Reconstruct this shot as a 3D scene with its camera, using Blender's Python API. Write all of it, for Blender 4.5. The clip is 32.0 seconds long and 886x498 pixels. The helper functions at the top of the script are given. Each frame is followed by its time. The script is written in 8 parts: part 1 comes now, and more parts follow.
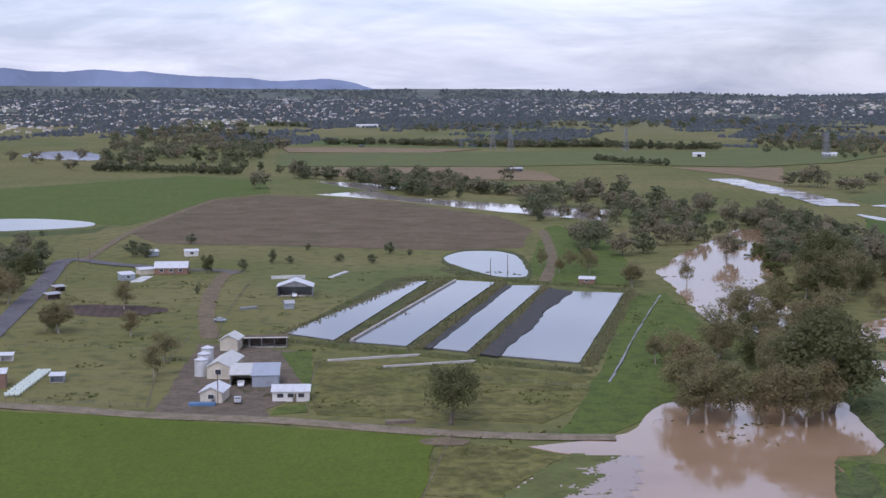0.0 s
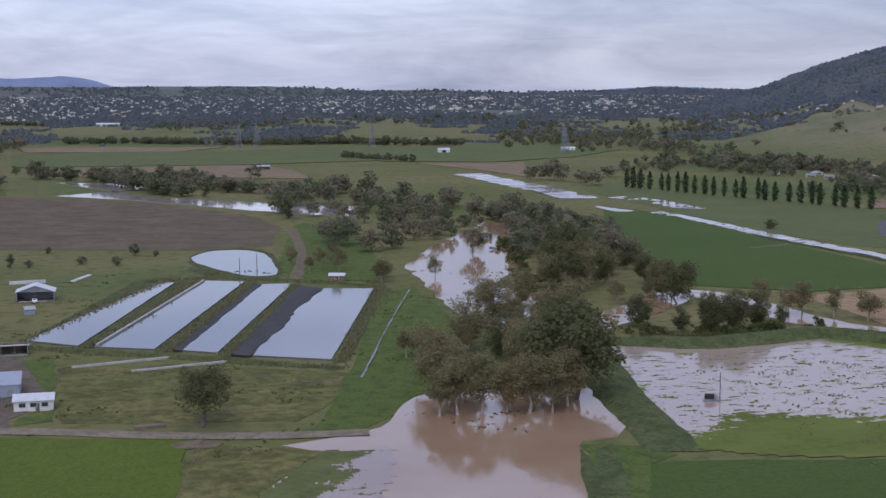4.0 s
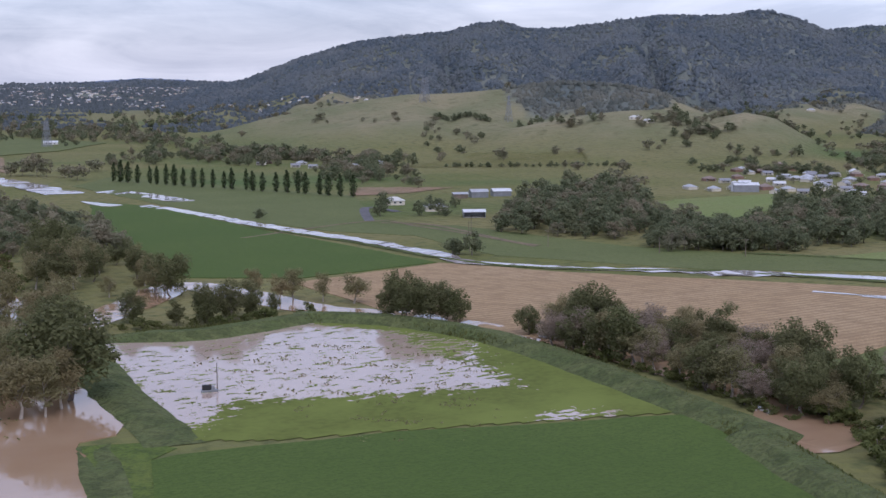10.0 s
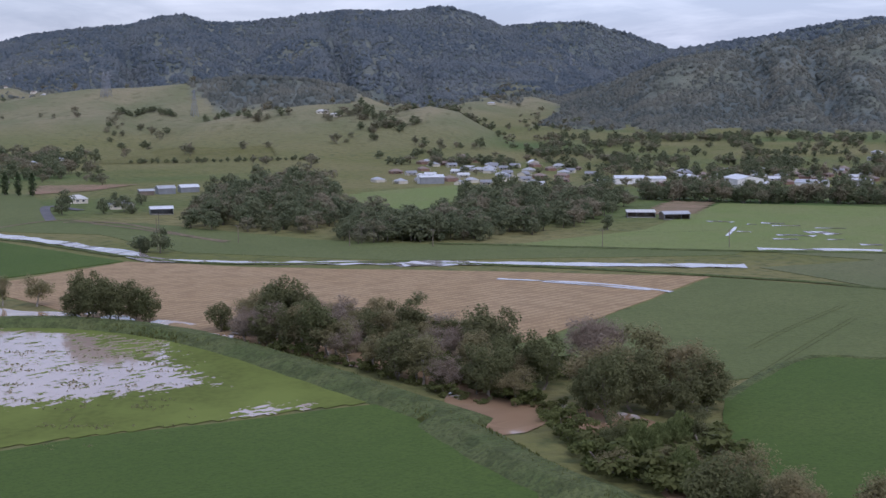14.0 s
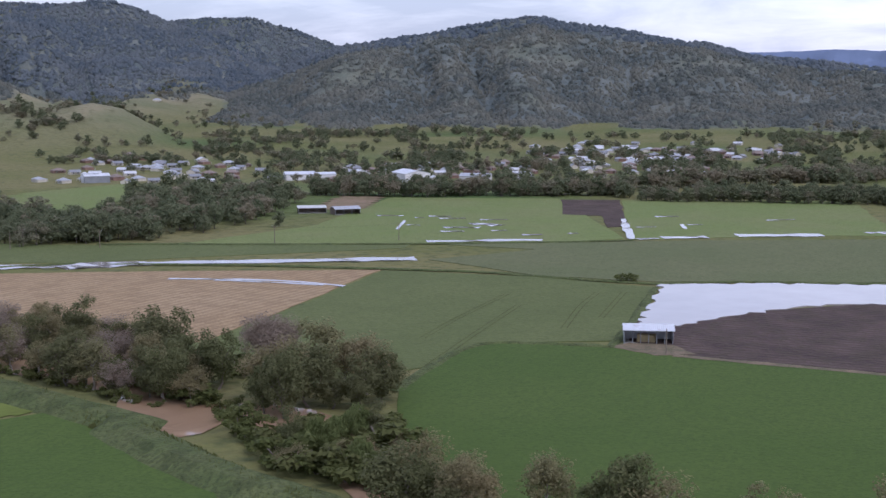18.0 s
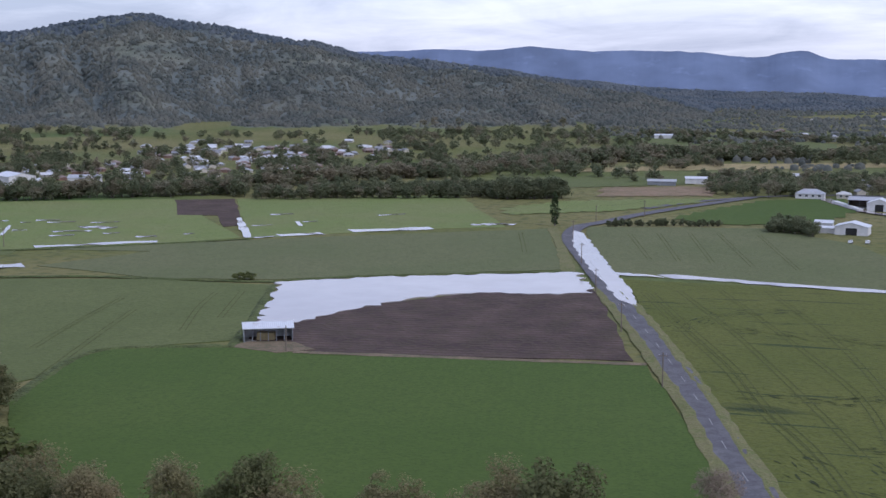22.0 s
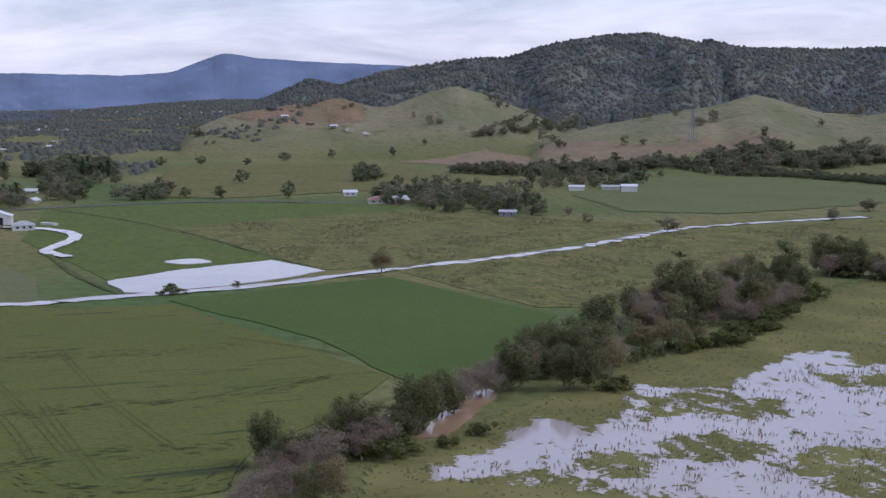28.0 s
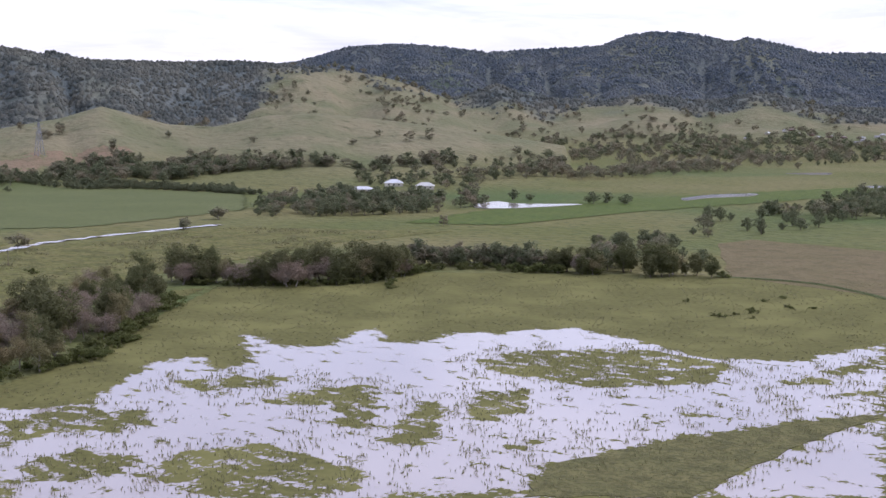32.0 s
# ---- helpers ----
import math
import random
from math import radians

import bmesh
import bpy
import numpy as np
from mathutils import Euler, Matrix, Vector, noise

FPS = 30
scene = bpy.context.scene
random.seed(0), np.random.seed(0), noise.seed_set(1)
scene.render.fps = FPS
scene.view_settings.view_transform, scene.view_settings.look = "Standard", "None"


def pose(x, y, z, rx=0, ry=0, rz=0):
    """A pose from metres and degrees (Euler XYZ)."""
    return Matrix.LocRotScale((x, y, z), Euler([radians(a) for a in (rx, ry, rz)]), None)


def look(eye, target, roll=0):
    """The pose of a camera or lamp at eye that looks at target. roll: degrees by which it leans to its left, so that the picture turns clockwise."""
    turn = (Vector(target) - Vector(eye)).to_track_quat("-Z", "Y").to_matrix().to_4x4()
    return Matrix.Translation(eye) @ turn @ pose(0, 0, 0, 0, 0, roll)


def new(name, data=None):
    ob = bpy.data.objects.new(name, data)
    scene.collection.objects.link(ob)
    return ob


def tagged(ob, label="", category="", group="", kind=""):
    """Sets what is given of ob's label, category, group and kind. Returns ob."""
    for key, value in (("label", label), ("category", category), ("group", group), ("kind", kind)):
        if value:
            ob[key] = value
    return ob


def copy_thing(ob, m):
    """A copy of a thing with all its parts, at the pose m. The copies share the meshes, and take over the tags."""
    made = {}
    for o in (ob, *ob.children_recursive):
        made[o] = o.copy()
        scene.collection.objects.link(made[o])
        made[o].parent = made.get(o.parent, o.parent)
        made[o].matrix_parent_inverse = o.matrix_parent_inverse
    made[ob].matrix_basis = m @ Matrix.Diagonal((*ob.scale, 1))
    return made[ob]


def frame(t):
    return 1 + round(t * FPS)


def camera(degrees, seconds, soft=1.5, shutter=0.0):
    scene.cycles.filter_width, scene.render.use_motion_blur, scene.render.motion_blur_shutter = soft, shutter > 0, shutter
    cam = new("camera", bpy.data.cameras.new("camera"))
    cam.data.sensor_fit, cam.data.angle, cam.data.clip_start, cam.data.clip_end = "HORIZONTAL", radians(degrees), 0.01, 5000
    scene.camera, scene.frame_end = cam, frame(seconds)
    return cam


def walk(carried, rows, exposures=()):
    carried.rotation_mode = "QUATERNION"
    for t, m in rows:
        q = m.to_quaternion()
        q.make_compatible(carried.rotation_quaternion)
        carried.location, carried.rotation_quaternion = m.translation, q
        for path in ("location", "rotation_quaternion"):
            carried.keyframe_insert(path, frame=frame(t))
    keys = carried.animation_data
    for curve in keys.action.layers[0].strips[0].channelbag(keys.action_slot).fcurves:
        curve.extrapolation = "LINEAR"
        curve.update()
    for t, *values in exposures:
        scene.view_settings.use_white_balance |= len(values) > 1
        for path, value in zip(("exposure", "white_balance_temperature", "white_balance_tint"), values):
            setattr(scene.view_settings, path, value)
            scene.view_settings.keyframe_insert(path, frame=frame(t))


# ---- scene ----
from mathutils.geometry import tessellate_polygon

# the camera: it hovers at one place, 80 m up, and turns to the right
cam = camera(35.6, 32.0)
EYE = (0, 0, 80.0)
PATH = [  # seconds, turn to the left, pitch, roll, in degrees
    (0, 0.00, -6.40, 0.04), (0.5, -1.44, -6.42, 0.00), (1, -2.98, -6.45, -0.02), (1.5, -4.29, -6.46, -0.08),
    (2, -5.56, -6.47, -0.08), (2.5, -6.87, -6.48, -0.07), (3, -8.17, -6.49, -0.09), (3.5, -9.45, -6.51, -0.14),
    (5.5, -13.90, -6.58, -0.14), (6, -16.00, -6.61, -0.16), (6.5, -18.11, -6.65, -0.19), (7, -20.11, -6.68, -0.20),
    (7.5, -22.12, -6.72, -0.21), (8, -24.12, -6.75, -0.18), (8.5, -25.99, -6.78, -0.09), (9, -27.81, -6.83, -0.13),
    (9.5, -29.64, -6.87, -0.12), (10, -31.47, -6.90, -0.12), (10.5, -33.20, -6.95, -0.15), (11, -34.68, -6.99, -0.14),
    (11.5, -36.26, -7.03, -0.16), (12, -37.84, -7.05, -0.15), (12.5, -39.44, -7.08, -0.12), (13, -41.07, -7.11, -0.11),
    (13.5, -42.71, -7.14, -0.08), (14, -44.35, -7.16, -0.10), (14.5, -46.01, -7.20, -0.11), (16.5, -52.52, -7.25, -0.04),
    (17, -54.26, -7.28, 0.03), (17.5, -56.06, -7.30, 0.03), (18, -58.00, -7.31, 0.09), (18.5, -59.89, -7.33, 0.10),
    (19, -61.74, -7.34, 0.06), (19.5, -63.64, -7.33, 0.09), (20, -65.68, -7.35, 0.12), (20.5, -67.75, -7.36, 0.13),
    (21, -69.83, -7.36, 0.18), (21.5, -71.89, -7.35, 0.22), (22, -73.94, -7.33, 0.20), (22.5, -75.97, -7.30, 0.22),
    (23, -76.03, -7.26, 0.22), (23.5, -78.29, -7.23, 0.25), (24, -81.93, -7.20, 0.26), (24.5, -85.49, -7.17, 0.24),
    (25, -89.05, -7.13, 0.30), (25.5, -92.54, -7.08, 0.34), (27.5, -106.09, -6.78, -0.09), (28, -109.47, -6.74, -0.02),
    (28.5, -112.89, -6.69, -0.03), (29, -116.30, -6.65, -0.02), (29.5, -119.65, -6.59, -0.02), (30, -123.01, -6.53, -0.00),
    (30.5, -126.40, -6.46, 0.01), (31, -129.76, -6.38, -0.03), (31.5, -132.91, -6.31, -0.02), (32, -135.97, -6.25, -0.02),
]


def aim(yaw, pitch):
    a, b = radians(yaw), radians(pitch)
    return (EYE[0] - math.sin(a) * math.cos(b) * 100, EYE[1] + math.cos(a) * math.cos(b) * 100, EYE[2] + math.sin(b) * 100)


walk(cam, [(t, look(EYE, aim(yaw, pitch), roll)) for t, yaw, pitch, roll in PATH],
     exposures=[(0, 0.15, 5800, 20), (1, 0.18, 5750, 20), (3, -0.17, 5650, 20), (6, -0.18, 5650, 19), (8, 0.12, 5700, 20), (9, 0.18, 5750, 20), (13, 0.07, 5600, 19), (19, 0.22, 5650, 20), (22, 0.07, 5600, 18), (25, -0.34, 5650, 18), (28, -0.02, 5700, 19), (29, -0.04, 5750, 20), (30, 0.1, 5800, 21), (31, 0.33, 5950, 22), (32, 0.46, 6000, 22)])

# ---- sky and sun: an overcast day ----
SUN_AZ, SUN_EL = 200.0, 48.0  # degrees, clockwise from +y
world = bpy.data.worlds.new("overcast_sky")
scene.world = world
world.use_nodes = True
wn, wl = world.node_tree.nodes, world.node_tree.links
wn.clear()


def wnode(kind, **values):
    n = wn.new(kind)
    for k, v in values.items():
        if k in n.inputs:
            n.inputs[k].default_value = v
    return n


sky = wnode("ShaderNodeTexSky")
sky.sky_type, sky.sun_disc = "NISHITA", False
sky.sun_elevation, sky.sun_rotation = radians(SUN_EL), radians(SUN_AZ)
sky.air_density, sky.dust_density = 1.0, 2.0
way = wnode("ShaderNodeTexCoord")
flat = wnode("ShaderNodeMapping")
flat.inputs["Scale"].default_value = (1.0, 1.0, 5.5)
clouds = wnode("ShaderNodeTexNoise", Scale=3.4, Detail=9.0, Roughness=0.58, Distortion=0.8)
ramp = wnode("ShaderNodeValToRGB")
ramp.color_ramp.elements[0].position, ramp.color_ramp.elements[0].color = 0.39, (0.40, 0.43, 0.53, 1)
ramp.color_ramp.elements[1].position, ramp.color_ramp.elements[1].color = 0.66, (0.92, 0.91, 0.95, 1)
blue = wnode("ShaderNodeMix")
blue.data_type, blue.blend_type = "RGBA", "MIX"
blue.inputs[0].default_value = 0.93
weak = wnode("ShaderNodeVectorMath", Scale=0.12)
weak.operation = "SCALE"
back = wnode("ShaderNodeBackground", Strength=0.88)
wout = wnode("ShaderNodeOutputWorld")
wl.new(way.outputs["Generated"], flat.inputs["Vector"])
wl.new(flat.outputs["Vector"], clouds.inputs["Vector"])
wl.new(sky.outputs["Color"], weak.inputs[0])
wl.new(weak.outputs["Vector"], blue.inputs[6])
wl.new(ramp.outputs["Color"], blue.inputs[7])
puffs = wnode("ShaderNodeTexNoise", Scale=8.5, Detail=8.0, Roughness=0.6, Distortion=1.2)
wl.new(flat.outputs["Vector"], puffs.inputs["Vector"])
both = wnode("ShaderNodeMix")
both.data_type = "FLOAT"
both.inputs[0].default_value = 0.28
wl.new(clouds.outputs["Fac"], both.inputs[2])
wl.new(puffs.outputs["Fac"], both.inputs[3])
wl.new(both.outputs[0], ramp.inputs["Fac"])
# the cloud is thickest opposite the sun
away = wnode("ShaderNodeVectorMath")
away.operation = "DOT_PRODUCT"
away.inputs[1].default_value = (-math.sin(radians(SUN_AZ + 6)), -math.cos(radians(SUN_AZ + 6)), 0)
wl.new(way.outputs["Generated"], away.inputs[0])
thick = wnode("ShaderNodeMapRange")
thick.interpolation_type = "SMOOTHSTEP"
thick.inputs["From Min"].default_value, thick.inputs["From Max"].default_value = 0.915, 0.995
thick.inputs["To Min"].default_value, thick.inputs["To Max"].default_value = 1.0, 0.80
wl.new(away.outputs["Value"], thick.inputs["Value"])
dim = wnode("ShaderNodeVectorMath")
dim.operation = "SCALE"
wl.new(blue.outputs[2], dim.inputs[0])
wl.new(thick.outputs["Result"], dim.inputs["Scale"])
wl.new(dim.outputs["Vector"], back.inputs["Color"])
wl.new(back.outputs["Background"], wout.inputs["Surface"])

sun = new("sun", bpy.data.lights.new("sun", "SUN"))
sun.data.energy, sun.data.angle, sun.data.color = 0.9, radians(14), (1.0, 0.96, 0.9)
sun.matrix_world = look((0, 0, 0), (-math.sin(radians(SUN_AZ)) * math.cos(radians(SUN_EL)), -math.cos(radians(SUN_AZ)) * math.cos(radians(SUN_EL)), -math.sin(radians(SUN_EL))))


# ---- materials ----
def shader(name, rough=0.9, metal=0.0, spec=0.3):
    m = bpy.data.materials.new(name)
    m.use_nodes = True
    b = m.node_tree.nodes["Principled BSDF"]
    b.inputs["Roughness"].default_value, b.inputs["Metallic"].default_value, b.inputs["Specular IOR Level"].default_value = rough, metal, spec
    return m, m.node_tree.nodes, m.node_tree.links, b


def blend(nodes, links, a, b, fac, mode="MIX"):
    """Mixes two colours (sockets or tuples) by a socket or number; returns the socket."""
    mix = nodes.new("ShaderNodeMix")
    mix.data_type, mix.blend_type = "RGBA", mode
    for slot, v in ((6, a), (7, b), (0, fac)):
        if hasattr(v, "is_linked"):
            links.new(v, mix.inputs[slot])
        else:
            mix.inputs[slot].default_value = (*v, 1) if isinstance(v, tuple) else v
    return mix.outputs[2]


def noise_at(nodes, links, where, scale, lo=0.35, hi=0.65, detail=4.0, stretch=None, turn=0.0):
    """A noise over the given coordinates (metres), spread from lo to hi into 0 to 1."""
    if stretch:
        mp = nodes.new("ShaderNodeMapping")
        mp.inputs["Scale"].default_value = stretch
        mp.inputs["Rotation"].default_value = (0, 0, radians(turn))
        links.new(where, mp.inputs["Vector"])
        where = mp.outputs["Vector"]
    n = nodes.new("ShaderNodeTexNoise")
    n.inputs["Scale"].default_value, n.inputs["Detail"].default_value = scale, detail
    links.new(where, n.inputs["Vector"])
    r = nodes.new("ShaderNodeMapRange")
    r.inputs["From Min"].default_value, r.inputs["From Max"].default_value = lo, hi
    links.new(n.outputs["Fac"], r.inputs["Value"])
    return r.outputs["Result"]


def bumped(nodes, links, b, height, strength, distance):
    bump = nodes.new("ShaderNodeBump")
    bump.inputs["Strength"].default_value, bump.inputs["Distance"].default_value = strength, distance
    links.new(height, bump.inputs["Height"])
    links.new(bump.outputs["Normal"], b.inputs["Normal"])


def land(name, base, patch, fleck, patch_m=40.0, fleck_m=2.0, rows=None, row_colour=None, rough=0.95, bump=0.4, fleck_amount=0.6, lodged=None, tufts=0.5):
    """Soil, grass or crop: a base colour, patches of another at patch_m, flecks at fleck_m, and sown rows (turn in degrees, width in metres, amount)."""
    m, n, l, b = shader(name, rough, spec=0.15)
    where = n.new("ShaderNodeNewGeometry").outputs["Position"]
    big = noise_at(n, l, where, 1.0 / patch_m, 0.38, 0.66, 5)
    small = noise_at(n, l, where, 1.0 / fleck_m, 0.42, 0.68, 3)
    c = blend(n, l, base, patch, big)
    damp = n.new("ShaderNodeMath")
    damp.operation = "MULTIPLY"
    damp.inputs[1].default_value = fleck_amount
    l.new(small, damp.inputs[0])
    c = blend(n, l, c, fleck, damp.outputs[0])
    tuft = noise_at(n, l, where, 1.0 / (fleck_m * 4.0), 0.46, 0.62, 6)
    half = n.new("ShaderNodeMath")
    half.operation = "MULTIPLY"
    half.inputs[1].default_value = tufts
    l.new(tuft, half.inputs[0])
    c = blend(n, l, c, tuple(v * 0.72 for v in fleck), half.outputs[0])
    grit = n.new("ShaderNodeMath")
    grit.operation = "MULTIPLY"
    grit.inputs[1].default_value = 0.45
    l.new(noise_at(n, l, where, 1.0 / (fleck_m * 0.45), 0.5, 0.72, 2), grit.inputs[0])
    c = blend(n, l, c, tuple(v * 0.55 for v in fleck), grit.outputs[0])
    if lodged:
        turn, colour = lodged
        c = blend(n, l, c, colour, noise_at(n, l, where, 1 / 7.0, 0.62, 0.66, 5, (2.2, 0.16, 1), turn))
        c = blend(n, l, c, tuple(v * 0.85 for v in colour), noise_at(n, l, where, 1 / 30.0, 0.68, 0.76, 5, (1.6, 0.4, 1), turn))
    if rows:
        turn, width, amount = rows
        mp = n.new("ShaderNodeMapping")
        mp.inputs["Rotation"].default_value = (0, 0, radians(turn))
        l.new(where, mp.inputs["Vector"])
        w = n.new("ShaderNodeTexWave")
        w.inputs["Scale"].default_value = 0.314 / width
        w.inputs["Distortion"].default_value, w.inputs["Detail"].default_value, w.inputs["Detail Scale"].default_value = 0.6, 2, 0.4
        l.new(mp.outputs["Vector"], w.inputs["Vector"])
        k = n.new("ShaderNodeMath")
        k.operation = "MULTIPLY"
        k.inputs[1].default_value = amount
        l.new(w.outputs["Fac"], k.inputs[0])
        c = blend(n, l, c, row_colour or fleck, k.outputs[0])
    l.new(c, b.inputs["Base Color"])
    bumped(n, l, b, small, bump, fleck_m * 0.4)
    return m


def plain(name, colour, rough=0.7, metal=0.0, spec=0.4, worn=0.25, grain_m=0.6):
    """Paint, metal or timber: one colour with grain and weathering at two scales."""
    m, n, l, b = shader(name, rough, metal, spec)
    where = n.new("ShaderNodeTexCoord").outputs["Object"]
    dark = tuple(v * (1 - worn) for v in colour)
    c = blend(n, l, colour, dark, noise_at(n, l, where, 1 / 3.0, 0.4, 0.7, 4))
    c = blend(n, l, c, tuple(v * (1 - worn * 0.7) for v in colour), noise_at(n, l, where, 1 / grain_m, 0.45, 0.75, 3))
    l.new(c, b.inputs["Base Color"])
    return m


def corrugated(name, colour, rust=0.1, rough=0.45, metal=0.3, pitch=0.6):
    """Ribbed roofing sheet with streaks of grime."""
    m, n, l, b = shader(name, rough, metal, 0.5)
    where = n.new("ShaderNodeTexCoord").outputs["Object"]
    c = blend(n, l, colour, tuple(v * 0.88 for v in colour), noise_at(n, l, where, 0.8, 0.4, 0.75, 4, (1.2, 0.25, 1)))
    c = blend(n, l, c, (0.22, 0.11, 0.07), noise_at(n, l, where, 0.5, 0.62 - rust * 0.4, 1.0, 5))
    l.new(c, b.inputs["Base Color"])
    w = n.new("ShaderNodeTexWave")
    w.inputs["Scale"].default_value = 0.314 / pitch
    l.new(where, w.inputs["Vector"])
    bumped(n, l, b, w.outputs["Fac"], 0.5, 0.06)
    return m


def leafy(name, dark, light, dry, spread=0.5, drift_m=0.0):
    """Leaves: tone by clump and by tree."""
    m, n, l, b = shader(name, 0.75, spec=0.2)
    isl = n.new("ShaderNodeNewGeometry").outputs["Random Per Island"]
    tree = n.new("ShaderNodeObjectInfo").outputs["Random"]
    c = blend(n, l, dark, light, isl)
    if drift_m:
        where = n.new("ShaderNodeNewGeometry").outputs["Position"]
        c = blend(n, l, c, dry, noise_at(n, l, where, 1 / drift_m, 0.42, 0.62, 4))
    k = n.new("ShaderNodeMath")
    k.operation = "MULTIPLY"
    k.inputs[1].default_value = spread
    l.new(tree, k.inputs[0])
    c = blend(n, l, c, dry, k.outputs[0])
    l.new(c, b.inputs["Base Color"])
    thin = n.new("ShaderNodeBsdfTranslucent")
    l.new(c, thin.inputs["Color"])
    both = n.new("ShaderNodeMixShader")
    both.inputs["Fac"].default_value = 0.5
    l.new(b.outputs["BSDF"], both.inputs[1])
    l.new(thin.outputs["BSDF"], both.inputs[2])
    l.new(both.outputs["Shader"], n["Material Output"].inputs["Surface"])
    return m


def water(name, mud, silt, rough=0.06, ripple=0.02, patch_m=30.0):
    m, n, l, b = shader(name, rough, spec=0.75)
    where = n.new("ShaderNodeNewGeometry").outputs["Position"]
    c = blend(n, l, mud, silt, noise_at(n, l, where, 1.0 / patch_m, 0.38, 0.64, 4))
    l.new(c, b.inputs["Base Color"])
    b.inputs["IOR"].default_value = 1.45
    bumped(n, l, b, noise_at(n, l, where, 0.25, 0.3, 0.7, 4), ripple, 0.5)
    return m


def wetland(name, mud, grass, weed, share=0.5, patch_m=14.0, turn=0.0, stretch=2.2):
    """Water standing in grass: blades stand out of it in drifts, thicker where the attribute 'dry' is high."""
    m, n, l, b = shader(name, 0.12, spec=0.75)
    where = n.new("ShaderNodeNewGeometry").outputs["Position"]
    b.inputs["IOR"].default_value = 1.45
    drift = noise_at(n, l, where, 1.0 / patch_m, 0.25, 0.75, 5, (1, stretch, 1), turn)
    tuft = noise_at(n, l, where, 1.0 / 1.7, 0.25, 0.75, 4, (1.6, 1.0, 1), turn)
    dry = n.new("ShaderNodeAttribute")
    dry.attribute_name = "dry"
    s = n.new("ShaderNodeMath")
    s.operation = "MULTIPLY_ADD"
    s.inputs[1].default_value = 0.55
    l.new(tuft, s.inputs[0])
    l.new(drift, s.inputs[2])
    s2 = n.new("ShaderNodeMath")
    l.new(s.outputs[0], s2.inputs[0])
    l.new(dry.outputs["Fac"], s2.inputs[1])
    cover = n.new("ShaderNodeMapRange")
    cover.inputs["From Min"].default_value, cover.inputs["From Max"].default_value = 1.3 - share, 1.38 - share
    l.new(s2.outputs[0], cover.inputs["Value"])
    green = blend(n, l, grass, weed, noise_at(n, l, where, 1 / 2.2, 0.4, 0.7, 5))
    green = blend(n, l, green, tuple(v * 1.22 for v in grass), noise_at(n, l, where, 1 / 28.0, 0.45, 0.65, 4))
    l.new(blend(n, l, mud, green, cover.outputs["Result"]), b.inputs["Base Color"])
    r = n.new("ShaderNodeMapRange")
    r.inputs["To Min"].default_value, r.inputs["To Max"].default_value = 0.08, 0.95
    l.new(cover.outputs["Result"], r.inputs["Value"])
    l.new(r.outputs["Result"], b.inputs["Roughness"])
    g = n.new("ShaderNodeMapRange")
    g.inputs["To Min"].default_value, g.inputs["To Max"].default_value = 0.75, 0.05
    l.new(cover.outputs["Result"], g.inputs["Value"])
    l.new(g.outputs["Result"], b.inputs["Specular IOR Level"])
    bumped(n, l, b, cover.outputs["Result"], 0.35, 0.5)
    return m


M_PASTURE = land("pasture_grass", (0.145, 0.14, 0.042), (0.18, 0.163, 0.062), (0.088, 0.092, 0.028), 35, 1.6)
M_ROUGH = land("rough_pasture", (0.148, 0.15, 0.044), (0.187, 0.168, 0.062), (0.085, 0.088, 0.027), 22, 3.5, fleck_amount=0.8, bump=0.5)
M_LUSH = land("lush_grass", (0.098, 0.136, 0.027), (0.122, 0.15, 0.034), (0.06, 0.09, 0.025), 25, 1.2)
M_CROP_BRIGHT = land("bright_green_crop", (0.097, 0.136, 0.016), (0.112, 0.148, 0.02), (0.074, 0.103, 0.014), 45, 1.2, rows=(4, 1.6, 0.15), tufts=0.15)
M_CROP_DARK = land("dark_green_crop", (0.068, 0.106, 0.021), (0.08, 0.116, 0.025), (0.054, 0.086, 0.018), 60, 1.3, rows=(80, 2.6, 0.18), bump=0.15, tufts=0.15)
M_CROP_OLIVE = land("ripening_green_wheat", (0.125, 0.14, 0.06), (0.145, 0.15, 0.07), (0.10, 0.115, 0.05), 55, 2.0, bump=0.2, tufts=0.15)
M_CROP_LODGED = land("lodged_green_wheat", (0.102, 0.116, 0.026), (0.122, 0.128, 0.032), (0.082, 0.096, 0.022), 60, 1.8, bump=0.25, lodged=(20, (0.04, 0.055, 0.02)), tufts=0.15)
M_CROP_GREEN = land("green_wheat", (0.112, 0.132, 0.046), (0.132, 0.148, 0.054), (0.09, 0.11, 0.038), 60, 2.0, bump=0.2, tufts=0.15)
M_CROP_YELLOW = land("yellow_green_crop", (0.165, 0.205, 0.065), (0.19, 0.205, 0.08), (0.135, 0.17, 0.055), 50, 2.0, tufts=0.15)
M_PLOUGH = land("ploughed_brown_soil", (0.135, 0.094, 0.068), (0.185, 0.135, 0.096), (0.11, 0.10, 0.05), 28, 4.0, rows=(70, 3.0, 0.35))
M_PLOUGH_DARK = land("wet_ploughed_soil", (0.064, 0.043, 0.04), (0.125, 0.088, 0.075), (0.10, 0.082, 0.05), 13, 2.2, rows=(-8, 3.5, 0.5), row_colour=(0.05, 0.034, 0.032), fleck_amount=0.55)
M_TAN = land("pale_stubble_rows", (0.36, 0.255, 0.14), (0.39, 0.285, 0.165), (0.30, 0.205, 0.115), 50, 2.0, rows=(87.5, 3.6, 0.55), row_colour=(0.215, 0.145, 0.08), fleck_amount=0.35)
